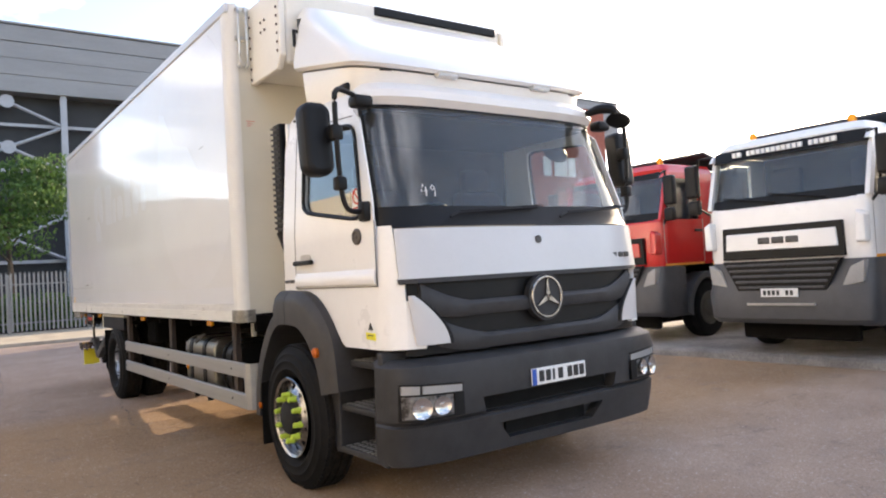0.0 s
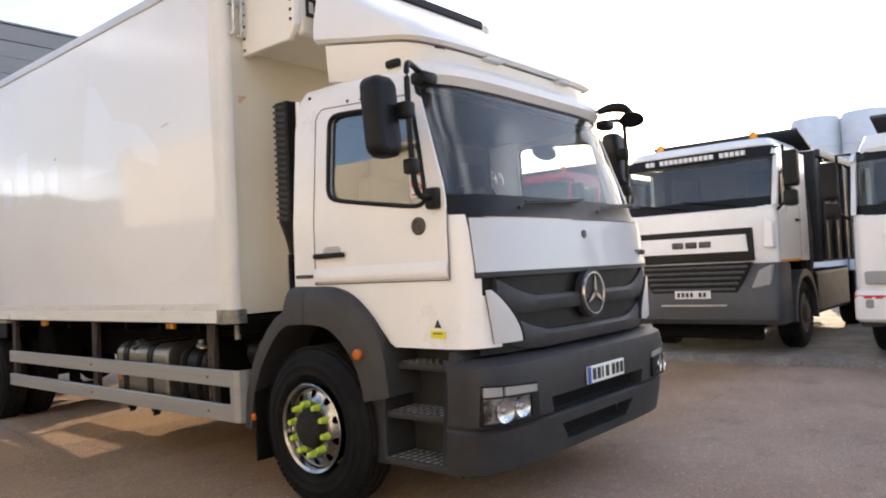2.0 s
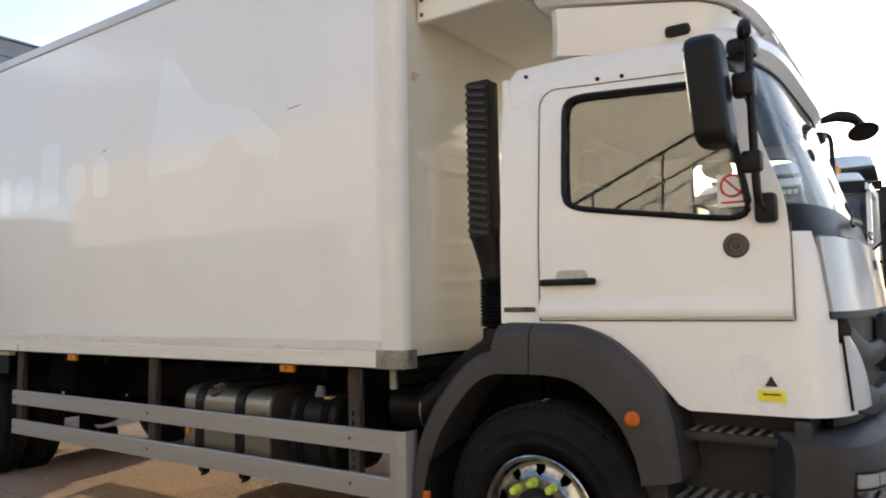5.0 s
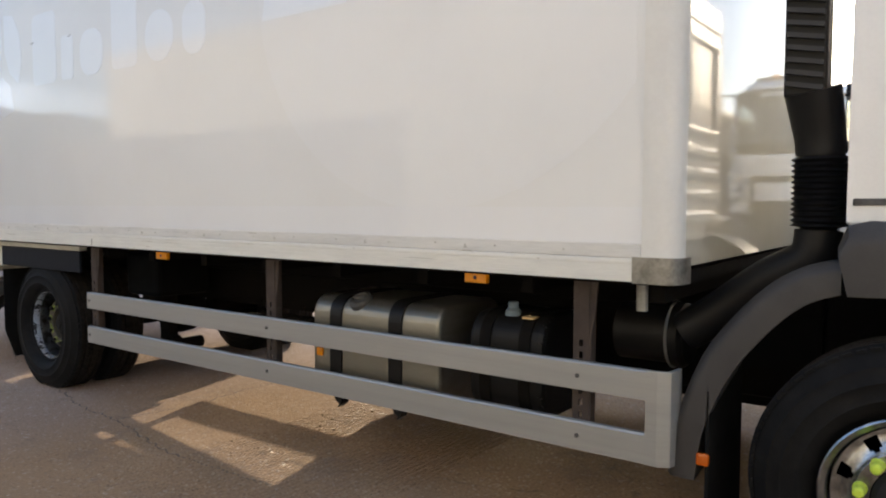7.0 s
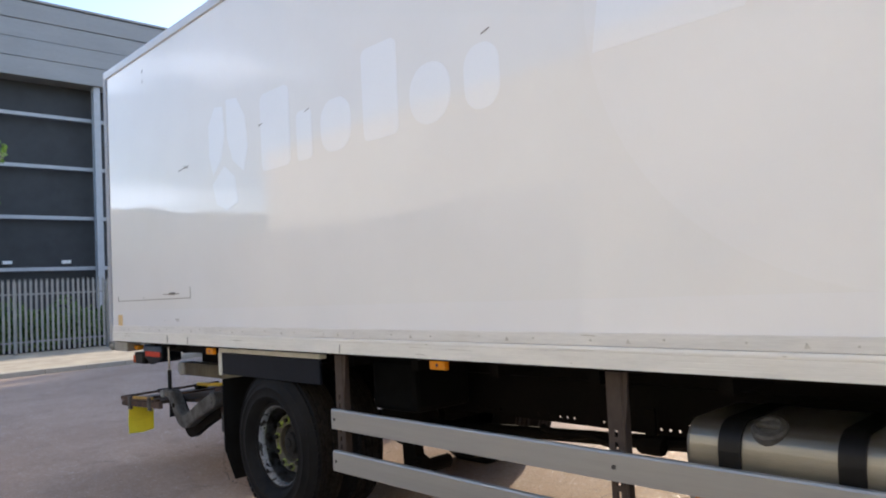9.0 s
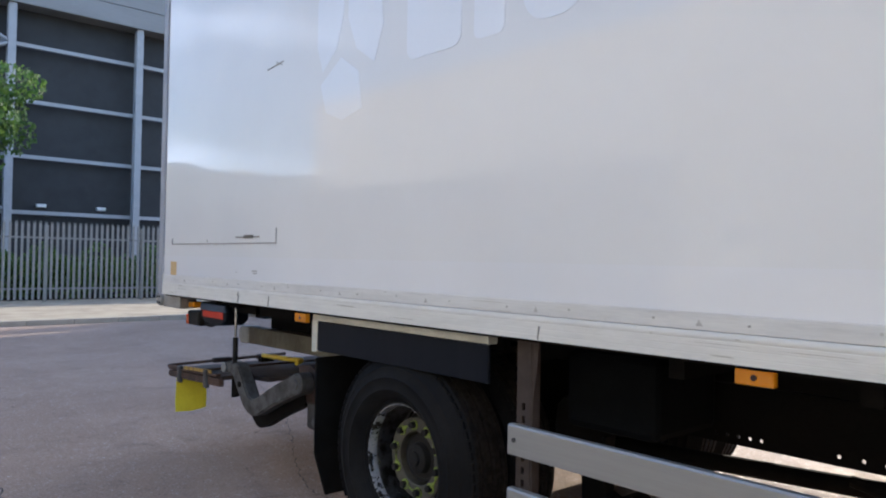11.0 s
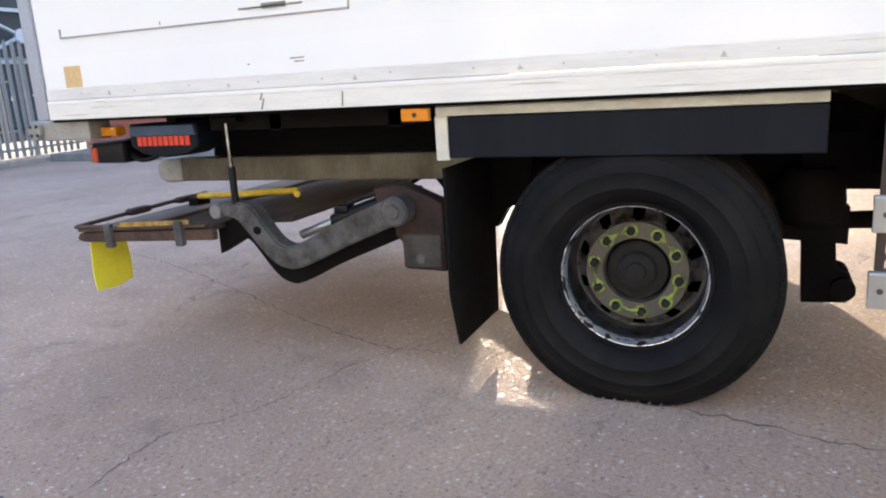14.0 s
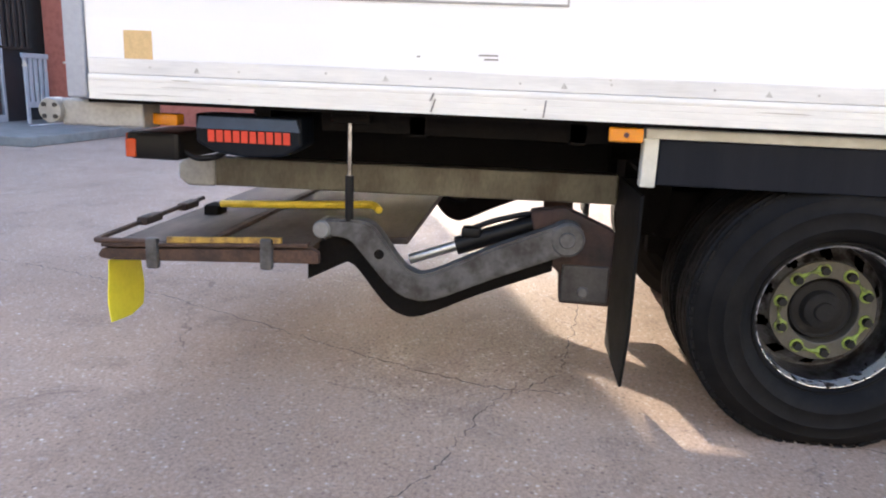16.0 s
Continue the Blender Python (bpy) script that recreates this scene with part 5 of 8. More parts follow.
bm = B()
outer = [bump(1.20, 3.50, 0.34), bump(1.225, 3.45, 0.36), bump(1.24, 3.42, 0.52), bump(1.245, 3.41, 0.60), bump(1.235, 3.43, 0.615), bump(1.24, 3.40, 0.64), bump(1.25, 3.385, 0.90), bump(1.24, 3.40, 0.97), bump(1.20, 3.46, 1.01)]
inner = [bump(1.12, 3.62, 1.01, 0.2), bump(1.10, 3.62, 0.34, 0.2)]
loft(bm, outer + inner + outer[:1], False)
bmesh.ops.remove_doubles(bm, verts=bm.verts, dist=1e-5)
bmesh.ops.holes_fill(bm, edges=[e for e in bm.edges if e.is_boundary])
bmesh.ops.recalc_face_normals(bm, faces=bm.faces[:])
bumper = part("bumper", bm, PLASTIC, truck, "dark grey moulded plastic bumper")
for lo, hi, z0, z1, deep in ((0.61, 0.64, 0.622, 0.732, 3.50), (0.40, 0.50, 0.425, 0.540, 3.52)):
    bm = B()
    prism(bm, [(CX - lo, z0), (CX + lo, z0), (CX + hi, z1), (CX - hi, z1)], "y", 3.2, deep)
    carve(bumper, bm)
# near-black plates put the shade of both slots into colour
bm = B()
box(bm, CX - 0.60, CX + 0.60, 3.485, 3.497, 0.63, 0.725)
part("air_slot_shade", bm, VOID, bumper, "near-black plate painted as the shade in the upper air slot")
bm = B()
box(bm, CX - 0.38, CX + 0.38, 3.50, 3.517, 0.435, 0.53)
part("step_slot_shade", bm, VOID, bumper, "near-black plate painted as the shade in the lower step opening")
bm = B()
box(bm, 3.56, 4.08, 3.372, 3.386, 0.745, 0.858, 0.004, 1)
plate = part("number_plate", bm, WHITEPLATE, truck, "white number plate with dark bars")
bm = B()
box(bm, 3.562, 3.60, 3.369, 3.374, 0.747, 0.856)
part("blue_band", bm, BLUEBAND, plate)
bm = B()
for k, x in enumerate((3.625, 3.688, 3.752, 3.805, 3.895, 3.955, 4.015)):
    bm = B()
    box(bm, x, x + (0.046 if k != 2 else 0.02), 3.369, 3.374, 0.765, 0.84, 0.004, 1)
    part("plate_bar", bm, INK, plate)
def lamp_panel(bm, s, u0, u1, zl0, zl1, zh0, zh1, proud, thick, steps=8):
    """A plate that follows the bumper's curved face between two distances from the middle."""
    rings = []
    for k in range(steps + 1):
        f = k / steps
        u = u0 + (u1 - u0) * f
        y = 3.40 + 0.33 * (1 - (1 - (u / 1.25) ** 4.5) ** (1 / 4.5)) - proud
        lo, hi = zl0 + (zl1 - zl0) * f, zh0 + (zh1 - zh0) * f
        x = CX + s * u
        rings.append([(x, y, lo), (x, y, hi), (x, y + thick, hi), (x, y + thick, lo)])
    loft(bm, rings, True, True, True)


for s in (-1, 1):
    bm = B()
    lamp_panel(bm, s, 0.80, 1.21, 0.655, 0.65, 0.845, 0.872, 0.010, 0.05)
    hl = part("headlamp", bm, BLACKP, bumper, "tapered headlamp with chrome reflectors")
    for u0, u1, lo0, lo1, hi0, hi1 in ((0.80, 1.21, 0.650, 0.645, 0.662, 0.657), (0.80, 1.21, 0.840, 0.866, 0.850, 0.876), (0.80, 1.21, 0.785, 0.800, 0.796, 0.811), (0.80, 0.87, 0.66, 0.66, 0.79, 0.79)):
        bm = B()
        lamp_panel(bm, s, u0, u1, lo0, lo1, hi0, hi1, 0.024, 0.03)
        part("bezel", bm, BLACKP, hl)
    bm = B()
    lamp_panel(bm, s, 0.87, 1.20, 0.66, 0.66, 0.786, 0.80, 0.013, 0.01)
    part("reflector_tray", bm, DISHM, hl, "bright stepped reflector")
    for u, z, r in ((0.955, 0.728, 0.058), (1.09, 0.722, 0.066)):
        bm = B()
        yy = 3.40 + 0.33 * (1 - (1 - (u / 1.25) ** 4.5) ** (1 / 4.5)) - 0.013
        lathe(bm, [(0.0, -0.012), (0.012, -0.011), (0.016, -0.002), (r * 0.55, -0.003), (r * 0.85, -0.010), (r, -0.016), (r, 0.0)], (0, 0, 0), "y", 20)
        bmesh.ops.transform(bm, matrix=Matrix.Translation((CX + s * u, yy, z)) @ Matrix.Rotation(s * radians(14), 4, "Z"), verts=bm.verts[:])
        part("reflector", bm, REFLECT, hl, "round chrome reflector bowl")
    bm = B()
    lamp_panel(bm, s, 0.81, 1.08, 0.797, 0.807, 0.840, 0.857, 0.021, 0.02)
    part("upper_lens", bm, CLEARL, hl, "clear upper lamp")
    bm = B()
    lamp_panel(bm, s, 1.10, 1.20, 0.808, 0.811, 0.859, 0.865, 0.021, 0.02)
    part("indicator_lens", bm, CLEARL, hl, "pale amber indicator lamp")

# steps behind the bumper
for s in (-1, 1):
    ox = CX + s * 1.225
    ix = CX + s * 0.90
    lo, hi = min(ox, ix), max(ox, ix)
    bm = B()
    box(bm, min(ix, ix + s * 0.06), max(ix, ix + s * 0.06), 3.70, 4.36, 0.34, 1.09, 0.01)
    prism(bm, [(4.26, 0.34), (4.34, 0.34), (4.42, 0.70), (4.36, 0.98), (4.26, 0.98)], "x", lo, hi - 0.02 * (s > 0), 0.012)
    box(bm, lo, hi, 3.66, 3.72, 0.34, 1.06, 0.01)
    well = part("step_well", bm, PLASTIC, truck, "dark grey step housing")
    for z, x_in in ((0.93, 0.07), (0.63, 0.02), (0.345, 0.0)):
        o2 = ox - s * x_in
        bm = B()
        box(bm, min(o2, ix), max(o2, ix), 3.70, 4.29, z, z + 0.045, 0.012)
        stp = part("step", bm, PLASTIC, well, "grey cab step")
        bm = B()
        for i in range(4):
            for j in range(9):
                xx = o2 - s * (0.04 + 0.06 * i)
                box(bm, xx - 0.018, xx + 0.018, 3.76 + 0.056 * j, 3.785 + 0.056 * j, z + 0.045, z + 0.050)
        tagged(part("tread_plate", bm, GALV, stp, "studded metal tread"), kind="stuff")

# wheel arches
ARC = [(4.175, 0.77), (4.20, 0.98), (4.235, 1.115), (4.30, 1.22), (4.398, 1.317), (4.52, 1.405), (4.663, 1.455), (4.78, 1.466), (4.897, 1.468)]
ARI = [(4.345, 0.74), (4.372, 0.86), (4.431, 0.985), (4.51, 1.08), (4.60, 1.155), (4.695, 1.20), (4.80, 1.213), (4.85, 1.215), (4.904, 1.216)]
ENO = [(4.903, 1.468), (5.04, 1.472), (5.105, 1.455), (5.134, 1.38)]
ENI = [(4.910, 1.216), (5.00, 1.214), (5.05, 1.212), (5.094, 1.211)]
REA = [(5.12, 1.335), (5.25, 1.30), (5.369, 1.225), (5.50, 1.085), (5.61, 0.921), (5.706, 0.653), (5.735, 0.43)]
REI = [(5.12, 1.21), (5.215, 1.175), (5.305, 1.105), (5.41, 0.985), (5.505, 0.84), (5.59, 0.62), (5.615, 0.43)]
ARCHM = surf("weathered_grey_arch_plastic", (0.047, 0.045, 0.0445), 0.5, 0, 0.14, 4, 0.14, 200, spec=0.35, col2=(0.036, 0.034, 0.034))


def eased(pts):
    return [(p.y, p.z) for p in smooth_path([(0, y, z) for y, z in pts], 3)]


for s in (-1, 1):
    for name, o, i, w in (("front_arch", eased(ARC), eased(ARI), 1.32), ("arch_end", ENO, ENI, 1.32), ("rear_arch", eased(REA), eased(REI), 1.27)):
        bm = B()
        xo, xi = CX + s * w, CX + s * 0.86
        rings = [[(xi, a[0], a[1]), (xo - s * 0.05, a[0], a[1]), (xo - s * 0.012, a[0] * 0.84 + b[0] * 0.16, a[1] * 0.84 + b[1] * 0.16), (xo, a[0] * 0.66 + b[0] * 0.34, a[1] * 0.66 + b[1] * 0.34), (xo, b[0], b[1]), (xo - s * 0.03, b[0], b[1]), (xi, b[0] * 0.7 + a[0] * 0.3, b[1] * 0.7 + a[1] * 0.3)] for a, b in zip(o, i)]
        loft(bm, rings, True, True, True)
        ar = part("wheel_arch", bm, ARCHM, truck, "weathered dark grey plastic wheel arch")
        if name == "front_arch":
            bm = B()
            lathe(bm, [(0.037, 0.0), (0.037, s * 0.016), (0.027, s * 0.028), (0.0, s * 0.031)], (xo, 4.375, 1.035), "x", 18)
            part("side_indicator", bm, ORANGEL, ar, "round deep orange side indicator")
        elif name == "rear_arch":
            bm = B()
            box(bm, min(xo, xo + s * 0.012), max(xo, xo + s * 0.012), 5.555, 5.605, 0.50, 0.55, 0.01)
            part("side_reflector", bm, ORANGEL, ar, "small amber reflector")
    bm = B()
    sx = CX + s * 1.27
    box(bm, min(sx, sx - s * 0.50), max(sx, sx - s * 0.50), 5.56, 5.575, 0.20, 0.80, 0.004, 1)
    part("front_mudflap", bm, FLAP, truck, "black rubber mudflap")
bm = B()
sx = CX - 1.212
prism(bm, [(3.745, 1.135), (3.855, 1.14), (3.855, 1.185), (3.745, 1.18)], "x", sx - 0.003, sx + 0.01)
part("warning_label", bm, YELLOW, truck, "small yellow warning label")
bm = B()
prism(bm, [(3.775, 1.20), (3.825, 1.20), (3.80, 1.245)], "x", sx - 0.003, sx + 0.01)
box(bm, sx - 0.005, sx, 3.765, 3.835, 1.163, 1.170)
part("warning_triangle", bm, INK, truck, "small dark warning triangle")

# offside mirror and arms, mirrored on the kerb side
for s in (-1, 1):
    mx = CX + s * 1.47
    bm = B()
    rings = []
    for yy, gr2 in ((3.840, -0.045), (3.845, -0.022), (3.858, -0.006), (3.88, 0.0), (3.95, 0.0), (3.972, -0.008), (3.98, -0.02)):
        rings.append([(px, yy - 0.02 * (2.45 - pz) / 0.24, pz) for px, pz in rounded(mx - 0.10 - gr2, mx + 0.10 + gr2, 2.20 - gr2, 2.68 + gr2, 0.075 + gr2, 7)])
    loft(bm, rings, True, True, True)
    bmesh.ops.transform(bm, matrix=Matrix.Translation((0, 0.02, 0)), verts=bm.verts[:])
    mir = part("door_mirror", bm, BLACKP, truck, "large black door mirror")
    bm = B()
    prism(bm, rounded(mx - 0.075, mx + 0.075, 2.33, 2.64, 0.03), "y", 3.999, 4.006)
    for v in bm.verts:
        v.co.y -= 0.02 * (2.45 - v.co.z) / 0.24
    part("mirror_glass", bm, MIRROR, mir, "mirror glass")
    bm = B()
    tube(bm, smooth_path([(CX + s * 1.12, 3.86, 2.70), (CX + s * 1.27, 3.84, 2.75), (CX + s * 1.37, 3.80, 2.74), (CX + s * 1.39, 3.79, 2.62), (CX + s * 1.38, 3.79, 2.2), (CX + s * 1.34, 3.79, 1.99), (CX + s * 1.21, 3.79, 1.965)], 6), 0.018, 8)
    box(bm, CX + s * 1.385 - 0.04, CX + s * 1.385 + 0.04, 3.77, 3.86, 2.42, 2.52, 0.015)
    box(bm, CX + s * 1.375 - 0.035, CX + s * 1.375 + 0.035, 3.76, 3.84, 2.10, 2.19, 0.015)
    part("mirror_arm", bm, BLACKP, mir, "black tubular mirror arm")
    bm = B()
    box(bm, CX + s * 1.21 - 0.04, CX + s * 1.21 + 0.04, 3.74, 3.83, 1.90, 2.03, 0.02)
    part("mirror_bracket", bm, BLACKP, mir, "black mirror bracket")
    bm = B()
    box(bm, CX + s * 1.16 - 0.07, CX + s * 1.16 + 0.07, 3.80, 3.92, 2.66, 2.74, 0.025)
    part("upper_bracket", bm, BLACKP, mir, "black mirror bracket")
bm = B()
tube(bm, smooth_path([(4.72, 3.80, 2.77), (4.78, 3.71, 2.80), (4.83, 3.62, 2.785), (4.85, 3.56, 2.72)], 6), [0.022 + 0.018 * math.sin(math.pi * k / 18) for k in range(19)], 10)
fm = part("kerb_mirror_arm", bm, BLACKP, truck, "black front mirror arm over the windscreen")
bm = B()
lathe(bm, [(0.0, 0.024), (0.045, 0.022), (0.085, 0.01), (0.098, -0.004), (0.092, -0.01), (0.0, -0.01)], (0, 0, 0), "z", 24)
bmesh.ops.transform(bm, matrix=Matrix.Translation((4.835, 3.56, 2.685)) @ Matrix.Rotation(radians(28), 4, "Y") @ Matrix.Rotation(radians(-12), 4, "X"), verts=bm.verts[:])
part("kerb_mirror", bm, BLACKP, fm, "black front view mirror")
bm = B()
lathe(bm, [(0.0, -0.05), (0.07, -0.045), (0.105, -0.02), (0.12, 0.02), (0.108, 0.03), (0.0, 0.03)], (0, 0, 0), "z", 24)
bmesh.ops.transform(bm, matrix=Matrix.Translation((5.16, 4.60, 2.61)) @ Matrix.Rotation(radians(35), 4, "Y") @ Matrix.Rotation(math.pi, 4, "X"), verts=bm.verts[:])
wm = part("door_view_mirror", bm, BLACKP, truck, "black oval mirror over the far door window")
bm = B()
tube(bm, smooth_path([(5.02, 4.60, 2.74), (5.10, 4.60, 2.735), (5.16, 4.60, 2.66)], 5), 0.014, 8)
part("mirror_stalk", bm, BLACKP, wm)
bm = B()
box(bm, 2.66, 2.80, 4.10, 4.22, 2.845, 2.90, 0.02)
part("roof_lamp", bm, BLACKP, truck, "small dark roof lamp")

# air snorkel with louvres, bellows and filter
bm = B()
box(bm, 2.64, 2.76, 5.205, 5.352, 1.93, 2.83, 0.012)
sn = part("air_snorkel", bm, BLACKP, truck, "black louvred air intake behind the cab")
bm = B()
for k in range(19):
    z = 1.955 + 0.0455 * k
    prism(bm, [(5.214, z - 0.008), (5.343, z + 0.018), (5.343, z + 0.036), (5.214, z + 0.010)], "x", 2.62, 2.645)
part("louvre", bm, PLASTIC, sn, "dark grey louvres")
bm = B()
hose = smooth_path([(2.70, 5.26, 1.96), (2.73, 5.24, 1.82), (2.74, 5.23, 1.72)], 4)
hr = [0.10, 0.098, 0.096, 0.094, 0.092, 0.09, 0.09, 0.09, 0.09]
for k in range(26):
    hose.append(Vector((2.74, 5.23, 1.71 - 0.0105 * k)))
    hr.append(0.105 if k % 2 else 0.09)
low = smooth_path([(2.74, 5.23, 1.43), (2.74, 5.26, 1.32), (2.76, 5.42, 1.22), (2.78, 5.60, 1.08), (2.78, 5.74, 0.98)], 6)
tube(bm, hose + low, hr + [0.085] * len(low), 16)
part("air_hose", bm, BLACKP, sn, "black bellows hose")
bm = B()
lathe(bm, [(0.0, -0.02), (0.13, -0.02), (0.15, 0.0), (0.15, 0.04), (0.135, 0.05), (0.135, 0.30), (0.0, 0.30)], (2.97, 5.80, 0.93), "y", 24)
part("filter_canister", bm, BLACKP, sn, "dark air filter canister with a bright clamp")
bm = B()
lathe(bm, [(0.151, 0.0), (0.157, 0.006), (0.151, 0.014)], (2.97, 5.84, 0.93), "y", 28, False)
part("clamp", bm, ALU, sn)


# wheels
def tyre_mesh(x, y, s, zc, r=0.545, w=0.30):
    """A tyre whose outer face is at x; s points outwards."""
    prof = [(0.285, -0.075), (0.30, -0.055), (0.325, -0.012), (0.355, 0.009), (0.362, 0.013), (0.369, 0.010), (0.415, 0.010), (0.421, 0.0135), (0.427, 0.009), (0.465, -0.008), (0.472, -0.007), (0.479, -0.015), (0.505, -0.03), (r, -0.055)]
    band = [(r, -s * 0.055)]
    for g in (0.09, 0.15, 0.21):
        band += [(r, -s * (g - 0.009)), (r - 0.013, -s * (g - 0.006)), (r - 0.013, -s * (g + 0.006)), (r, -s * (g + 0.009))]
    band += [(r, s * (-w + 0.055))]
    walls = B()
    lathe(walls, [(a, s * b) for a, b in prof], (x, y, zc), "x", 64, False)
    lathe(walls, [(a, s * (-w - b)) for a, b in reversed(prof)], (x, y, zc), "x", 64, False)
    for k in range(72):
        a = 2 * math.pi * k / 72
        m = Matrix.Translation((x - s * 0.048, y, zc)) @ Matrix.Rotation(a, 4, "X") @ Matrix.Translation((0, 0, r - 0.006))
        box(walls, -0.014, 0.020, -0.017, 0.017, -0.016, -0.0045, 0, m=m)
    tread = B()
    lathe(tread, band, (x, y, zc), "x", 64, False)
    for half in (walls, tread):
        for v in half.verts:
            v.co.z = max(v.co.z, 0.001)
    return walls, tread


def wheel(y, s, front):
    x = CX + s * (1.315 if front else 1.305)
    zc = 0.522 if front else 0.516
    if not front:
        y += 0.015
    b, b2 = tyre_mesh(x, y, s, zc)
    t = part("wheel", b, RUBBER, truck, "worn truck tyre on a steel rim")
    part("tread", b2, TREAD, t, "dusty tyre tread")
    if not front:
        b, b2 = tyre_mesh(x - s * 0.335, y, s, zc)
        part("inner_tyre", b, RUBBER, t, "inner twin tyre")
        part("tread", b2, TREAD, t, "dusty tyre tread")
    b = B()
    d = -0.035 if front else -0.19
    if front:
        lathe(b, [(0.288, s * 0.0), (0.300, s * 0.010), (0.294, s * 0.015), (0.276, s * 0.004), (0.268, s * (-0.04)), (0.262, s * (d - 0.01)), (0.262, s * (d - 0.06))], (x, y, zc), "x", 48, False)
        part("rim", b, CHROME, t, "pitted chrome rim edge")
    else:
        lathe(b, [(0.286, s * (-0.062)), (0.284, s * (-0.057)), (0.280, s * (-0.058)), (0.274, s * (-0.085)), (0.270, s * (-0.108))], (x, y, zc), "x", 48, False)
        part("rim", b, RIMC, t, "silver rim with chipped dark patches")
        b = B()
        lathe(b, [(0.2702, s * (-0.104)), (0.265, s * (-0.160)), (0.261, s * (d - 0.06))], (x, y, zc), "x", 48, False)
        part("rim_barrel", b, BARREL, t, "grimy silver rim barrel")
        b = B()
        lathe(b, [(0.308, s * (-0.05)), (0.302, s * (-0.042)), (0.294, s * (-0.042)), (0.286, s * (-0.055)), (0.284, s * (-0.07))], (x, y, zc), "x", 48, False)
        part("rim_flange", b, RUBBER, t, "blackened rim flange")
    b = B()
    n = 120
    k0 = 0.0 if front else 0.055
    rows = ((0.262, d - k0), (0.250, d - k0 * 0.95), (0.240, d - k0 * 0.8), (0.230, d - k0 * 0.6 + 0.003), (0.220, d - k0 * 0.4 + 0.008), (0.210, d - k0 * 0.2 + 0.014), (0.200, d + 0.020), (0.190, d + 0.03), (0.188, d + 0.033))
    verts = []
    for r, h in rows:
        verts.append([b.verts.new((x + s * h, y + r * math.cos(2 * math.pi * k / n), zc + r * math.sin(2 * math.pi * k / n))) for k in range(n)])
    for j in range(len(rows) - 1):
        rm = (rows[j][0] + rows[j + 1][0]) / 2
        for k in range(n):
            if ((k % 12 - 5.5) * 0.0118) ** 2 + (rm - 0.226) ** 2 < 0.026 ** 2:
                continue
            b.faces.new((verts[j][k], verts[j][(k + 1) % n], verts[j + 1][(k + 1) % n], verts[j + 1][k]))
    bmesh.ops.solidify(b, geom=b.faces[:], thickness=0.012)
    bmesh.ops.recalc_face_normals(b, faces=b.faces[:])
    part("rim_disc", b, CHROME if front else DISHM, t, "dished rim disc with hand holes")
    b = B()
    ro = 0.190 if front else 0.204
    lathe(b, [(ro, s * (d + 0.020)), (ro - 0.001, s * (d + 0.034)), (ro - 0.004, s * (d + 0.037)), (0.138, s * (d + 0.037)), (0.134, s * (d + 0.034)), (0.131, s * (d - 0.03))], (x, y, zc), "x", 48, False)
    part("wheel_flange", b, CHROME if front else RIMD, t, "bolted wheel flange")
    # flat dark plate stands for the shade seen through the hand holes
    b = B()
    lathe(b, [(0.261, s * (d - 0.075)), (0.0, s * (d - 0.075)), (0.0, s * (d - 0.09))], (x, y, zc), "x", 24)
    part("brake_shadow", b, CHASSIS, t, "flat dark plate for the shade behind the rim disc")
    b = B()
    if front:
        lathe(b, [(0.135, s * (d + 0.03)), (0.125, s * (d + 0.055)), (0.118, s * (d + 0.075)), (0.095, s * (d + 0.085)), (0.0, s * (d + 0.088))], (x, y, zc), "x", 32)
    else:
        lathe(b, [(0.131, s * (d - 0.03)), (0.122, s * (d - 0.02)), (0.118, s * (d + 0.01)), (0.108, s * (d + 0.004)), (0.080, s * (d + 0.008)), (0.072, s * (d + 0.040)), (0.058, s * (d + 0.048)), (0.040, s * (d + 0.050)), (0.036, s * (d + 0.062)), (0.0, s * (d + 0.064))], (x, y, zc), "x", 32)
    part("hub", b, HUB, t, "grimy wheel hub")
    for k in range(10):
        a = 2 * math.pi * (k + 0.3) / 10
        cy, cz = y + 0.168 * math.cos(a), zc + 0.168 * math.sin(a)
        b = B()
        if front:
            lathe(b, [(0.024, s * (d + 0.03)), (0.024, s * (d + 0.048)), (0.020, s * (d + 0.052)), (0.019, s * (d + 0.092)), (0.012, s * (d + 0.098)), (0.0, s * (d + 0.099))], (x, cy, cz), "x", 10)
            part("nut_cap", b, GREEN, t, "lime plastic wheel-nut cap")
        else:
            lathe(b, [(0.017, s * (d + 0.03)), (0.017, s * (d + 0.066)), (0.0, s * (d + 0.066))], (x, cy, cz), "x", 6)
            part("wheel_nut", b, HUB, t)
            b = B()
            lathe(b, [(0.018, s * (d + 0.034)), (0.027, s * (d + 0.034)), (0.027, s * (d + 0.044)), (0.018, s * (d + 0.044)), (0.018, s * (d + 0.034))], (x, cy, cz), "x", 14, False)
            a2 = a + (0.31 if k % 2 else -0.31)
            ty, tz = y + 0.168 * math.cos(a2), zc + 0.168 * math.sin(a2)
            tube(b, [(x + s * (d + 0.039), cy + (ty - cy) * 0.26, cz + (tz - cz) * 0.26), (x + s * (d + 0.039), ty, tz)], [0.014, 0.004], 6)
            part("nut_pointer", b, GREEND, t, "lime wheel-nut pointer")
    return t


for s in (-1, 1):
    wheel(4.87, s, True)
    wheel(10.975, s, False)

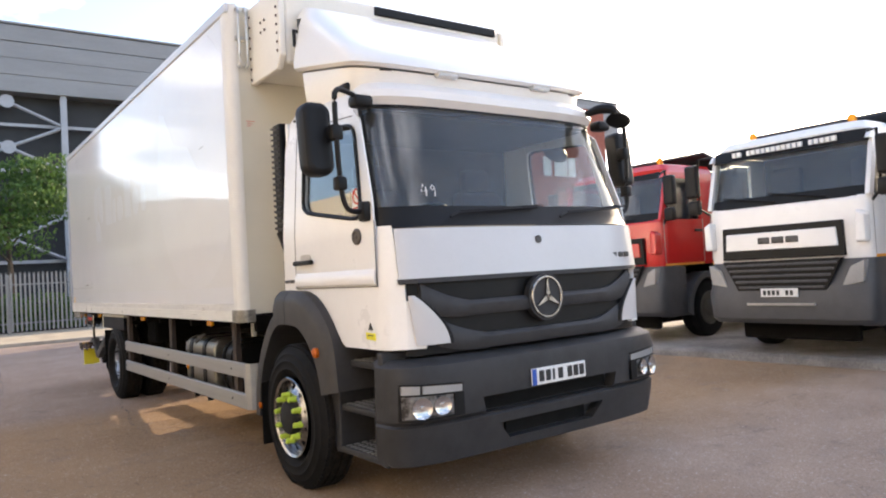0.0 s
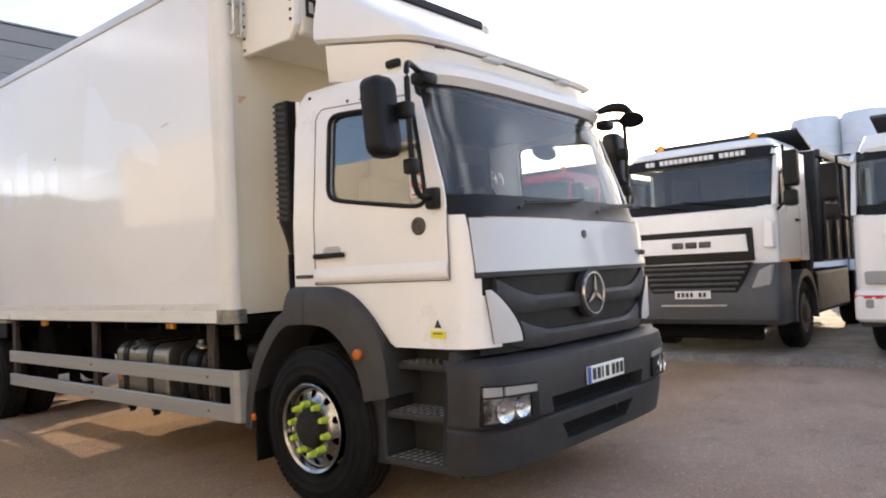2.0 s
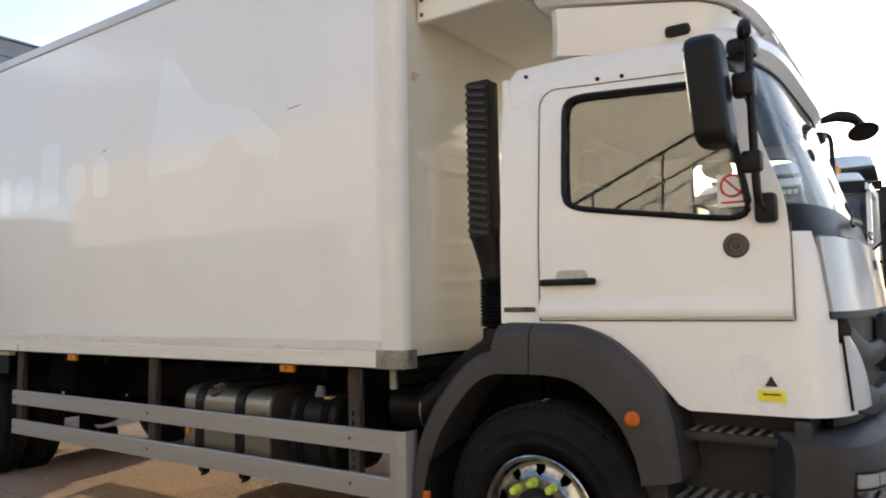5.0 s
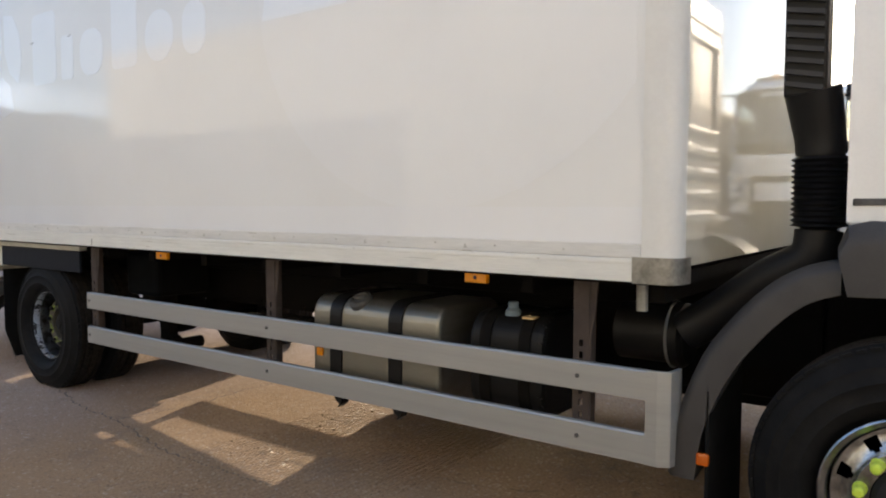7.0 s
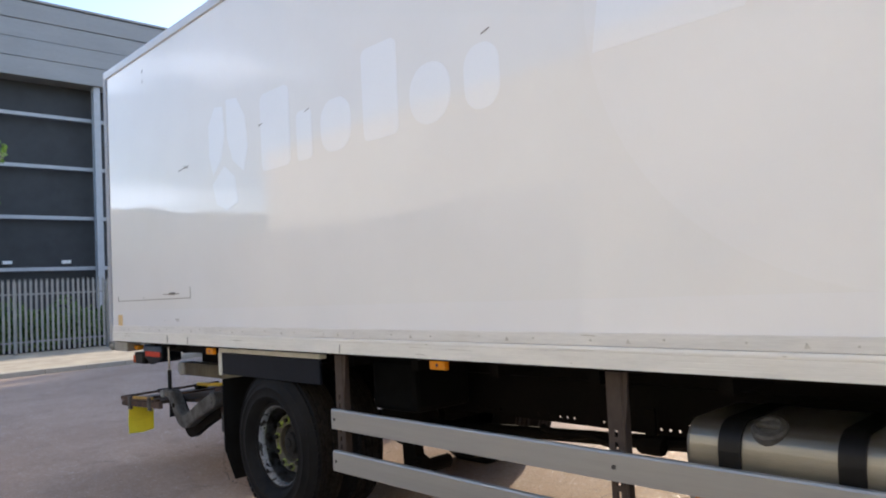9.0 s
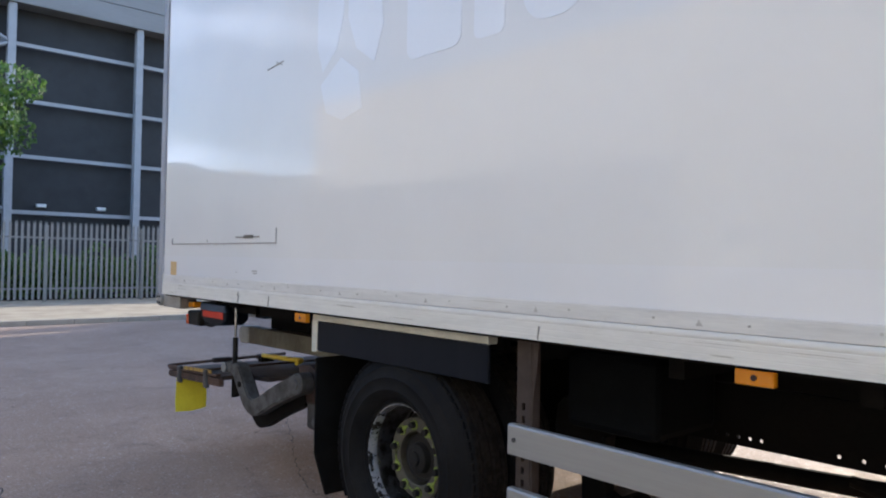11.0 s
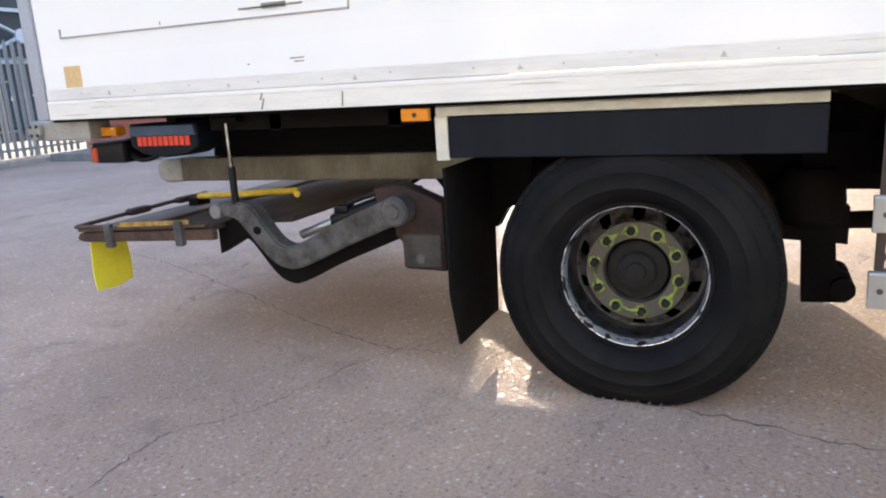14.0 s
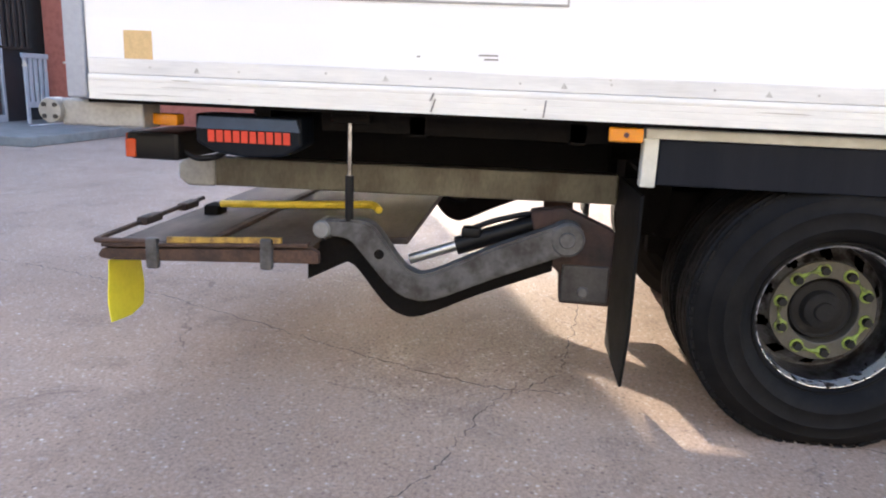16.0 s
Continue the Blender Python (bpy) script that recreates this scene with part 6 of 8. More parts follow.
# side guard
for s in (-1, 1):
    gx = CX + s * 1.325
    for z0, z1 in ((0.735, 0.857), (0.472, 0.597))[:2 if s < 0 else 1]:
        bm = B()
        prism(bm, [(gx, z0), (gx, z1 - 0.008), (gx - s * 0.006, z1), (gx - s * 0.032, z1), (gx - s * 0.032, z1 - 0.02), (gx - s * 0.02, z1 - 0.03), (gx - s * 0.02, z0 + 0.01), (gx - s * 0.032, z0)], "y", 5.79, 10.205)
        o = part("side_guard_rail", bm, ALURAIL, truck, "silver aluminium side guard rail")
        for yy in (6.10, 8.12, 10.17):
            bm = B()
            lathe(bm, [(0.010, 0.0), (0.010, s * 0.005), (0.0, s * 0.006)], (gx, yy, (z0 + z1) / 2), "x", 8)
            part("rail_bolt", bm, GALVD, o)
    bm = B()
    zl = 0.470 if s < 0 else 0.735
    prism(bm, [(gx, 5.80), (gx + s * 0.003, 5.75), (gx - s * 0.02, 5.70), (gx - s * 0.08, 5.685), (gx - s * 0.12, 5.69), (gx - s * 0.12, 5.705), (gx - s * 0.03, 5.72), (gx - s * 0.015, 5.80)], "z", zl, 0.86, 0.003)
    part("guard_end", bm, ALURAIL, truck, "rounded aluminium guard end")
    for yy in (6.10, 8.12, 10.15):
        bm = B()
        x1 = gx - s * 0.032
        a3, b3 = min(x1, x1 - s * 0.012), max(x1, x1 - s * 0.012)
        for y0, y1 in ((yy - 0.037, yy - 0.009), (yy + 0.009, yy + 0.037)):
            box(bm, a3, b3, y0, y1, zl + 0.01, 1.21)
        cuts = [0.50 + 0.052 * k for k in range(9)] if s < 0 else []
        for z0, z1 in zip([zl + 0.01] + [c + 0.030 for c in cuts], cuts + [1.21]):
            if z1 > z0:
                box(bm, a3, b3, yy - 0.009, yy + 0.009, z0, z1)
        box(bm, min(x1, x1 - s * 0.05), max(x1, x1 - s * 0.05), yy - 0.047, yy - 0.037, zl + 0.01, 1.21, 0.003, 1)
        prism(bm, [(yy - 0.045, 0.95), (yy - 0.045, 1.21), (yy - 0.075, 1.21), (yy - 0.065, 1.08)], "x", x1 - s * 0.003, x1 - s * 0.011)
        part("guard_bracket", bm, BROWNPOST, truck, "brown slotted guard bracket")
    for yy, z in ((6.62, 1.188), (9.18, 1.182), (11.84, 1.175)):
        bm = B()
        x1 = gx + s * 0.015
        box(bm, min(x1, x1 - s * 0.03), max(x1, x1 - s * 0.03), yy - 0.062, yy + 0.062, z - 0.026, z + 0.026, 0.006)
        mk = part("side_marker", bm, AMBER, truck, "rectangular amber side marker")
        bm = B()
        lathe(bm, [(0.010, s * 0.0), (0.010, s * 0.003), (0.0, s * 0.003)], (x1, yy, z), "x", 8)
        part("marker_bulb", bm, RUST, mk)

# fuel tank with straps, and the smaller black tank
bm = B()
prism(bm, rounded(2.585, 3.18, 0.46, 1.005, 0.11), "y", 6.93, 7.85, 0.02)
tank = part("fuel_tank", bm, TANKM, truck, "brushed aluminium fuel tank")
for yy in (7.66, 7.22):
    bm = B()
    loft(bm, [[(x, yy - 0.045, z) for x, z in rounded(2.577, 3.19, 0.452, 1.013, 0.115)], [(x, yy + 0.045, z) for x, z in rounded(2.577, 3.19, 0.452, 1.013, 0.115)]], True)
    loft(bm, [[(x, yy + 0.045, z) for x, z in rounded(2.577, 3.19, 0.452, 1.013, 0.115)], [(x, yy + 0.045, z) for x, z in rounded(2.587, 3.17, 0.46, 1.003, 0.11)]], True)
    loft(bm, [[(x, yy - 0.045, z) for x, z in rounded(2.577, 3.19, 0.452, 1.013, 0.115)], [(x, yy - 0.045, z) for x, z in rounded(2.587, 3.17, 0.46, 1.003, 0.11)]], True)
    part("tank_strap", bm, BLACKP, tank, "black tank strap")
    bm = B()
    prism(bm, [(yy - 0.03, 0.46), (yy + 0.05, 0.46), (yy + 0.03, 0.40), (yy, 0.385), (yy + 0.015, 0.36), (yy - 0.02, 0.385)], "x", 2.60, 2.66, 0.004)
    part("strap_hook", bm, BLACKP, tank, "dark hooked strap end")
bm = B()
lathe(bm, [(0.07, -0.02), (0.07, 0.012), (0.062, 0.022), (0.045, 0.026), (0.04, 0.018), (0.0, 0.018)], (0, 0, 0), "z", 20)
box(bm, -0.012, 0.012, -0.045, 0.045, 0.016, 0.036, 0.006)
bmesh.ops.transform(bm, matrix=Matrix.Translation((2.645, 7.52, 0.985)) @ Matrix.Rotation(radians(-30), 4, "Y"), verts=bm.verts[:])
part("filler_cap", bm, GALVD, tank, "round filler cap")
bm = B()
box(bm, 2.572, 2.59, 7.765, 7.815, 0.652, 0.702, 0.008)
part("amber_reflector", bm, AMBER, tank)
bm = B()
prism(bm, rounded(2.60, 3.10, 0.50, 1.00, 0.14), "y", 6.34, 6.76, 0.03)
ad = part("additive_tank", bm, BLACKP, truck, "black plastic additive tank")
bm = B()
lathe(bm, [(0.04, 0.0), (0.04, 0.025), (0.026, 0.04), (0.026, 0.068), (0.0, 0.072)], (2.70, 6.56, 0.985), "z", 16)
part("blue_cap", bm, surf("pale_blue_cap", (0.17, 0.23, 0.29), 0.5), ad, "pale blue filler cap")
bm = B()
box(bm, 2.63, 2.72, 6.41, 6.47, 0.985, 0.995)
part("paper_label", bm, TAPE, ad, "small cream label")
for yy in (6.44, 6.66):
    bm = B()
    prism(bm, rounded(2.594, 3.106, 0.494, 1.006, 0.142), "y", yy - 0.03, yy + 0.03)
    part("tank_band", bm, CHASSIS, ad)
bm = B()
tube(bm, [(2.60, 5.87, 1.20), (2.60, 5.87, 1.08)], 0.025, 10)
part("drain_bottle", bm, GALV, truck, "pale drain bottle under the floor")

# chassis
for x in (CX - 0.42, CX + 0.35):
    bm = B()
    prism(bm, [(x, 0.735), (x + 0.03, 0.735), (x + 0.03, 0.742), (x + 0.01, 0.742), (x + 0.01, 0.99), (x + 0.07, 0.99), (x + 0.07, 1.0), (x, 1.0)], "y", 5.3, 11.7)
    rl2 = part("chassis_rail", bm, CHASSIS, truck, "black chassis rail with rows of bolt holes")
    bm = B()
    for yy, zz in ((9.77, 0.774), (9.72, 0.774), (9.67, 0.773), (9.62, 0.773), (9.57, 0.772), (9.26, 0.772), (9.17, 0.772), (9.09, 0.770), (9.035, 0.770), (8.985, 0.770), (8.775, 0.768), (8.41, 0.766), (8.355, 0.766), (8.30, 0.766), (8.25, 0.766), (8.24, 0.80), (7.9, 0.77), (7.8, 0.77)):
        lathe(bm, [(0.009, -0.05), (0.009, 0.06)], (x, yy, zz), "x", 10)
    carve(rl2, bm)
    bm = B()
    box(bm, x, x + 0.07, 5.3, 13.5, 1.003, 1.118, 0.004, 1)
    part("subframe_rail", bm, CHASSIS, truck, "black subframe rail")
for yy in (5.9, 7.0, 8.1, 9.45, 10.2, 11.6):
    bm = B()
    box(bm, CX - 0.40, CX + 0.34, yy - 0.04, yy + 0.04, 0.83, 0.99)
    part("frame_cross_member", bm, CHASSIS, truck, "dark chassis cross member")
for yy in [5.8 + 0.62 * k for k in range(13)]:
    bm = B()
    box(bm, BX0 + 0.17, BX1 - 0.17, yy - 0.03, yy + 0.03, 1.12, 1.21)
    part("floor_bearer", bm, CHASSIS, truck, "dark floor bearer")
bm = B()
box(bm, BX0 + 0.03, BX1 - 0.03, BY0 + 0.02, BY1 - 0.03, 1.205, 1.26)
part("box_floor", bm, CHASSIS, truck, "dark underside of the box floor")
bm = B()
tube(bm, [(CX - 0.95, 10.95, 0.51), (CX - 0.3, 10.95, 0.51)], 0.085, 14)
tube(bm, [(CX + 0.95, 10.95, 0.51), (CX + 0.3, 10.95, 0.51)], 0.085, 14)
lathe(bm, [(0.0, -0.26), (0.10, -0.24), (0.21, -0.12), (0.24, 0.0), (0.21, 0.12), (0.1, 0.2), (0.0, 0.22)], (CX - 0.02, 10.95, 0.53), "y", 20)
part("rear_axle", bm, CHASSIS, truck, "grimy rear axle and differential")
bm = B()
tube(bm, [(CX - 0.95, 4.94, 0.45), (CX + 0.95, 4.94, 0.45)], 0.07, 10)
part("front_axle", bm, CHASSIS, truck)
bm = B()
tube(bm, [(CX, 10.7, 0.485), (CX, 6.3, 0.705)], 0.045, 12)
part("prop_shaft", bm, CHASSIS, truck, "dark propeller shaft")
bm = B()
box(bm, CX - 0.40, CX + 0.40, 3.75, 5.3, 0.45, 1.28, 0.05)
box(bm, CX - 0.30, CX + 0.30, 5.3, 6.3, 0.55, 1.0, 0.06)
part("engine", bm, CHASSIS, truck, "dark engine and gearbox underside")
for x in (CX - 0.62, CX + 0.50):
    bm = B()
    lathe(bm, [(0.0, 0.0), (0.10, 0.0), (0.13, 0.03), (0.14, 0.10), (0.13, 0.20), (0.10, 0.24), (0.0, 0.24)], (x, 11.45, 0.66), "z", 20)
    lathe(bm, [(0.0, 0.0), (0.10, 0.0), (0.13, 0.03), (0.14, 0.10), (0.13, 0.20), (0.10, 0.24), (0.0, 0.24)], (x, 10.35, 0.62), "z", 20)
    prism(bm, [(10.20, 0.54), (10.55, 0.56), (11.6, 0.60), (11.6, 0.68), (10.95, 0.70), (10.55, 0.705), (10.20, 0.70)], "x", x - 0.04, x + 0.04)
    part("air_spring", bm, CHASSIS, truck, "black rear air spring and link")
bm = B()
prism(bm, [(10.39, 1.0), (10.19, 1.0), (10.20, 0.82), (10.225, 0.74), (10.24, 0.54), (10.23, 0.42), (10.18, 0.40), (10.155, 0.33), (10.185, 0.27), (10.36, 0.26)], "x", 3.18, 3.26)
lathe(bm, [(0.0, -0.03), (0.05, -0.03), (0.05, 0.30), (0.0, 0.30)], (3.17, 10.205, 0.335), "x", 18)
part("spring_hanger", bm, CHASSIS, truck, "dark suspension hanger")
bm = B()
lathe(bm, [(0.0, -0.07), (0.045, -0.07), (0.052, -0.05), (0.052, 0.05), (0.045, 0.07), (0.0, 0.07)], (3.25, 8.40, 0.705), "y", 16)
box(bm, 3.24, 3.26, 8.37, 8.43, 0.74, 0.90)
part("drain_valve", bm, CHASSIS, truck, "small dark air drain valve")
bm = B()
tube(bm, smooth_path([(3.33, 9.20, 0.70), (3.32, 9.02, 0.672), (3.33, 8.86, 0.690), (3.32, 8.72, 0.664), (3.33, 8.58, 0.686), (3.31, 8.42, 0.695), (3.30, 8.1, 0.74)], 5), 0.024, 8)
part("brake_hose", bm, CHASSIS, truck, "dark sagging brake hose under the rail")
bm = B()
box(bm, 2.74, 3.22, 9.69, 10.13, 0.825, 1.16, 0.035)
part("battery_box", bm, surf("dull_black_case", (0.005, 0.0055, 0.0062), 0.8, 0, 0.15, 6, 0.1, 90, spec=0.05), truck, "black battery box")

# added, unseen: keeps low sun from leaking in under the far side
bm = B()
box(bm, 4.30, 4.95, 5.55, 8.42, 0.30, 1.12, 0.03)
part("sun_blocker_box", bm, CHASSIS, truck, "unseen dark box added to block sun under the far side")


# rear wing: white strip, dark panel and mudflap
for s in (-1, 1):
    wx = CX + s * 1.30
    bm = B()
    box(bm, min(wx, wx - s * 0.06), max(wx, wx - s * 0.06), 10.35, 11.765, 1.164, 1.203, 0.004, 1)
    box(bm, min(wx + s * 0.002, wx - s * 0.06), max(wx + s * 0.002, wx - s * 0.06), 11.715, 11.77, 0.985, 1.164, 0.004, 1)
    wing = part("rear_wing", bm, surf("weathered_greenish_white", (0.60, 0.60, 0.53), 0.5, 0, 0.06, 7, 0.05, 50, col2=(0.47, 0.47, 0.40)), truck, "white strip over the rear wheel")
    # dark bar added so the slit above the wing reads as shaded
    bm = B()
    xi = wx - s * 0.10
    box(bm, min(xi, xi - s * 0.05), max(xi, xi - s * 0.05), 10.36, 13.0, 1.13, 1.214)
    part("slit_shade_filler", bm, CHASSIS, wing)
    bm = B()
    box(bm, min(wx, wx - s * 0.02), max(wx, wx - s * 0.02), 10.35, 11.712, 0.995, 1.161, 0.004, 1)
    part("wing_panel", bm, PANELBLUE, wing, "dark blue-black panel")
    bm = B()
    fl = 0.0 if s < 0 else 0.35
    prism(bm, [(wx - s * 0.02, 0.95), (wx - s * 0.02, 0.40 + fl), (wx - s * 0.10, 0.15 + fl), (wx - s * 0.62, 0.15 + fl), (wx - s * 0.62, 0.95)], "y", 11.745, 11.757)
    part("rear_mudflap", bm, FLAP, wing, "long black rubber mudflap")
    bm = B()
    prism(bm, [(10.62, 1.10), (11.6, 1.10), (11.72, 1.02), (11.70, 0.99), (11.55, 1.07), (10.62, 1.07)], "x", wx - s * 0.03, wx - s * 0.64)
    part("wheel_cover", bm, CHASSIS, wing, "black plastic wheel cover")

bm = B()
prism(bm, [(11.74, 0.95), (11.74, 0.60), (11.72, 0.59), (11.665, 0.685), (11.585, 0.712), (11.545, 0.79), (11.53, 0.95)], "x", 3.06, 3.14)
part("wing_stay", bm, CHASSIS, truck, "dark bent wing stay")

# tail lift
def tilt(y):
    """Height of the folded platform's deck along its length."""
    return 0.625 + (13.92 - y) * 0.055


bm = B()
prism(bm, [(11.77, 0.828), (13.66, 0.814), (13.66, 0.946), (11.77, 0.962)], "x", 3.05, 3.15, 0.008)
beam = part("lift_beam", bm, TUBEM, truck, "grimy galvanised tail lift beam")
bm = B()
prism(bm, [(13.64, 0.810), (13.78, 0.807), (13.825, 0.842), (13.825, 0.912), (13.79, 0.948), (13.64, 0.953)], "x", 3.042, 3.155, 0.012)
part("beam_end", bm, GALV, beam, "bare galvanised beam end")
bm = B()
box(bm, 4.43, 4.53, 11.77, 13.6, 0.82, 0.95, 0.008)
part("far_beam", bm, TUBEM, beam)
RUSTD = surf("dark_rusty_bracket", (0.046, 0.024, 0.018), 0.75, 0.15, 0.25, 7, 0.5, 70, col2=(0.016, 0.015, 0.015))
GALVP = surf("dull_galvanised_pin", (0.22, 0.22, 0.21), 0.55, 0.4, 0.14, 9, 0.2, 60)
OILY = surf("oily_grey_plate", (0.05, 0.048, 0.045), 0.6, 0.2, 0.2, 9, 0.3, 70, col2=(0.018, 0.016, 0.015))
ARMTOP = [(0, 13.00, 0.775), (0, 12.90, 0.778), (0, 12.82, 0.772), (0, 12.77, 0.735), (0, 12.69, 0.625), (0, 12.63, 0.578), (0, 12.55, 0.578), (0, 12.30, 0.700), (0, 12.02, 0.815)]
ARMLOW = [(0, 13.01, 0.705), (0, 12.94, 0.704), (0, 12.89, 0.692), (0, 12.85, 0.652), (0, 12.73, 0.515), (0, 12.64, 0.462), (0, 12.53, 0.466), (0, 12.30, 0.568), (0, 12.00, 0.692)]
for ax, q in ((2.535, 1), (2 * CX - 2.535, -1)):
    outer_pts, inner_pts = ([Vector((0, 11.9 + (p.y - 11.9) * 0.983, 1.3 + (p.z - 1.3) * 0.983)) for p in smooth_path(e, 4)] for e in (ARMLOW, ARMTOP))
    bm = B()
    loft(bm, [[(ax, o.y, o.z), (ax, i.y, i.z), (ax + q * 0.09, i.y, i.z), (ax + q * 0.09, o.y, o.z)] for o, i in zip(outer_pts, inner_pts)], True, True, True)
    bmesh.ops.bevel(bm, geom=[e for e in bm.edges if len(e.link_faces) == 2 and e.calc_face_angle(0) > 0.9] + bm.verts[:], offset=0.010, segments=2, affect="EDGES")
    lathe(bm, [(0.0, -q * 0.004), (0.058, -q * 0.004), (0.068, q * 0.006), (0.068, q * 0.086), (0.0, q * 0.086)], (ax, 12.013, 0.757), "x", 24)
    arm = part("lift_arm", bm, GALVD, truck, "weathered grey gooseneck lift arm")
    bm = B()
    lathe(bm, [(0.0, -q * 0.014), (0.030, -q * 0.014), (0.036, -q * 0.008), (0.036, q * 0.11), (0.0, q * 0.11)], (ax, 12.985, 0.742), "x", 16)
    part("pivot_pin", bm, GALVP, arm, "pale galvanised hinge pin")
    bm = B()
    lathe(bm, [(0.0, -q * 0.014), (0.028, -q * 0.014), (0.032, -q * 0.008), (0.032, q * 0.11), (0.0, q * 0.11)], (ax, 12.013, 0.758), "x", 16)
    part("pivot_pin", bm, GALVD, arm)
    bm = B()
    lathe(bm, [(0.0, -q * 0.008), (0.02, -q * 0.008), (0.02, q * 0.1), (0.0, q * 0.1)], (ax, 12.75, 0.655), "x", 12)
    part("arm_pin", bm, CHASSIS, arm)
    bm = B()
    lower = [(o * 0.5 + i * 0.5) for o, i in zip(outer_pts, inner_pts)][6:]
    lower[0] = Vector((0, 13.02, 0.66))
    loft(bm, [[(ax + q * 0.095, p.y + 0.05, p.z - 0.155), (ax + q * 0.095, p.y + 0.05, p.z - 0.02), (ax + q * 0.15, p.y + 0.05, p.z - 0.02), (ax + q * 0.15, p.y + 0.05, p.z - 0.155)] for p in lower], True, True, True)
    part("inner_arm", bm, CHASSIS, arm, "dark inner lift arm")
    bm = B()
    prism(bm, [(12.16, 0.845), (12.02, 0.865), (11.82, 0.78), (11.82, 0.47), (12.02, 0.475), (12.03, 0.60), (12.12, 0.68)], "x", min(ax + q * 0.10, ax + q * 0.20), max(ax + q * 0.10, ax + q * 0.20), 0.008)
    lb = part("lift_bracket", bm, RUSTD, truck, "dark rusty lift mounting bracket")
    bm = B()
    box(bm, min(ax + q * 0.085, ax + q * 0.102), max(ax + q * 0.085, ax + q * 0.102), 11.83, 12.02, 0.485, 0.64, 0.008)
    part("bracket_plate", bm, OILY, lb, "oily grey lower cheek plate")
    bm = B()
    lathe(bm, [(0.0, -q * 0.012), (0.018, -q * 0.012), (0.024, -q * 0.006), (0.024, q * 0.01), (0.0, q * 0.01)], (ax + q * 0.085, 11.93, 0.53), "x", 12)
    part("bracket_bolt", bm, GALVD, lb)
bm = B()
tube(bm, [(2.77, 12.10, 0.785), (2.77, 12.46, 0.658)], 0.040, 14)
cyl = part("lift_ram", bm, BLACKP, truck, "black hydraulic ram")
bm = B()
tube(bm, [(2.77, 12.46, 0.658), (2.77, 12.66, 0.585)], 0.022, 12)
part("ram_rod", bm, ALU, cyl, "bright ram rod")
bm = B()
box(bm, 2.73, 2.81, 12.36, 12.44, 0.70, 0.745, 0.01)
tube(bm, smooth_path([(2.77, 12.40, 0.735), (2.78, 12.30, 0.775), (2.80, 12.15, 0.81), (2.82, 12.0, 0.82)], 5), 0.012, 8)
part("hydraulic_hose", bm, BLACKP, cyl)
DECK = surf("worn_brown_deck_plate", (0.075, 0.055, 0.044), 0.7, 0.2, 0.2, 5, 0.3, 60, col2=(0.028, 0.023, 0.02), stretch=(0.4, 1, 1))
bm = B()
prism(bm, [(13.90, tilt(13.90)), (12.66, tilt(12.66)), (12.66, tilt(12.66) - 0.03), (13.90, tilt(13.90) - 0.03)], "x", 2.70, 4.90, 0.003)
plat = part("lift_platform", bm, DECK, truck, "rusty brown folded lift platform")
bm = B()
prism(bm, [(13.90, tilt(13.90) - 0.002), (13.02, tilt(13.02) - 0.002), (13.02, tilt(13.02) - 0.03), (13.90, tilt(13.90) - 0.03)], "x", 2.53, 2.70)
part("edge_plate", bm, DECK, plat)
bm = B()
prism(bm, [(13.91, 0.572), (13.92, 0.585), (13.90, 0.612), (13.01, 0.662), (12.99, 0.650), (12.99, 0.606), (13.86, 0.566)], "x", 2.498, 2.535, 0.004)
part("edge_channel", bm, RUST, plat, "rusty lower edge channel")
bm = B()
prism(bm, [(13.90, 0.621), (13.90, 0.634), (13.03, 0.688), (13.03, 0.672)], "x", 2.490, 2.53, 0.003)
part("edge_lip", bm, RUST, plat, "thin rusty top lip")
bm = B()
tube(bm, smooth_path([(3.55, 13.935, 0.662), (2.95, 13.935, 0.652), (2.56, 13.935, 0.645), (2.505, 13.915, 0.645), (2.50, 13.86, 0.648), (2.50, 13.66, 0.655)], 5), 0.012, 8)
part("edge_bar", bm, RUST, plat, "bent rusty edge bar")
for x0, x1, y0, y1, dz in ((2.56, 4.85, 13.50, 13.86, 0.004), (2.56, 4.85, 13.44, 13.47, 0.016)):
    bm = B()
    prism(bm, [(y0, tilt(y0)), (y1, tilt(y1)), (y1, tilt(y1) + dz), (y0, tilt(y0) + dz)], "x", x0, x1)
    part("deck_plate", bm, DECK if dz < 0.01 else RUST, plat, "worn deck plate")
for x in (2.94, 3.34):
    bm = B()
    box(bm, x - 0.07, x + 0.09, 13.90, 13.955, 0.635, 0.675, 0.012)
    part("latch", bm, RUSTD, plat, "dark rusty edge latch")
bm = B()
prism(bm, [(13.62, 0.652), (13.62, 0.678), (13.14, 0.704), (13.14, 0.680)], "x", 2.497, 2.512, 0.003)
part("chevron_strip", bm, RUSTY, plat, "worn yellow edge strip")
for yy in (13.68, 13.20):
    bm = B()
    zc = tilt(yy) - 0.02
    box(bm, 2.478, 2.515, yy - 0.026, yy + 0.026, zc - 0.075, zc + 0.055, 0.012)
    part("edge_clip", bm, GALVD, plat, "grimy grey steel clip")
bm = B()
tube(bm, smooth_path([(3.20, 13.68, 0.70), (3.12, 13.30, 0.73), (3.09, 13.02, 0.75), (3.10, 12.90, 0.755), (3.03, 12.85, 0.745)], 5), 0.018, 8)
part("yellow_edge", bm, YELPAINT, plat, "yellow painted safety bar")
bm = B()
box(bm, 3.2, 3.32, 13.70, 13.78, 0.62, 0.69, 0.015)
part("hinge_lug", bm, CHASSIS, plat, "dark hinge lug")
bm = B()
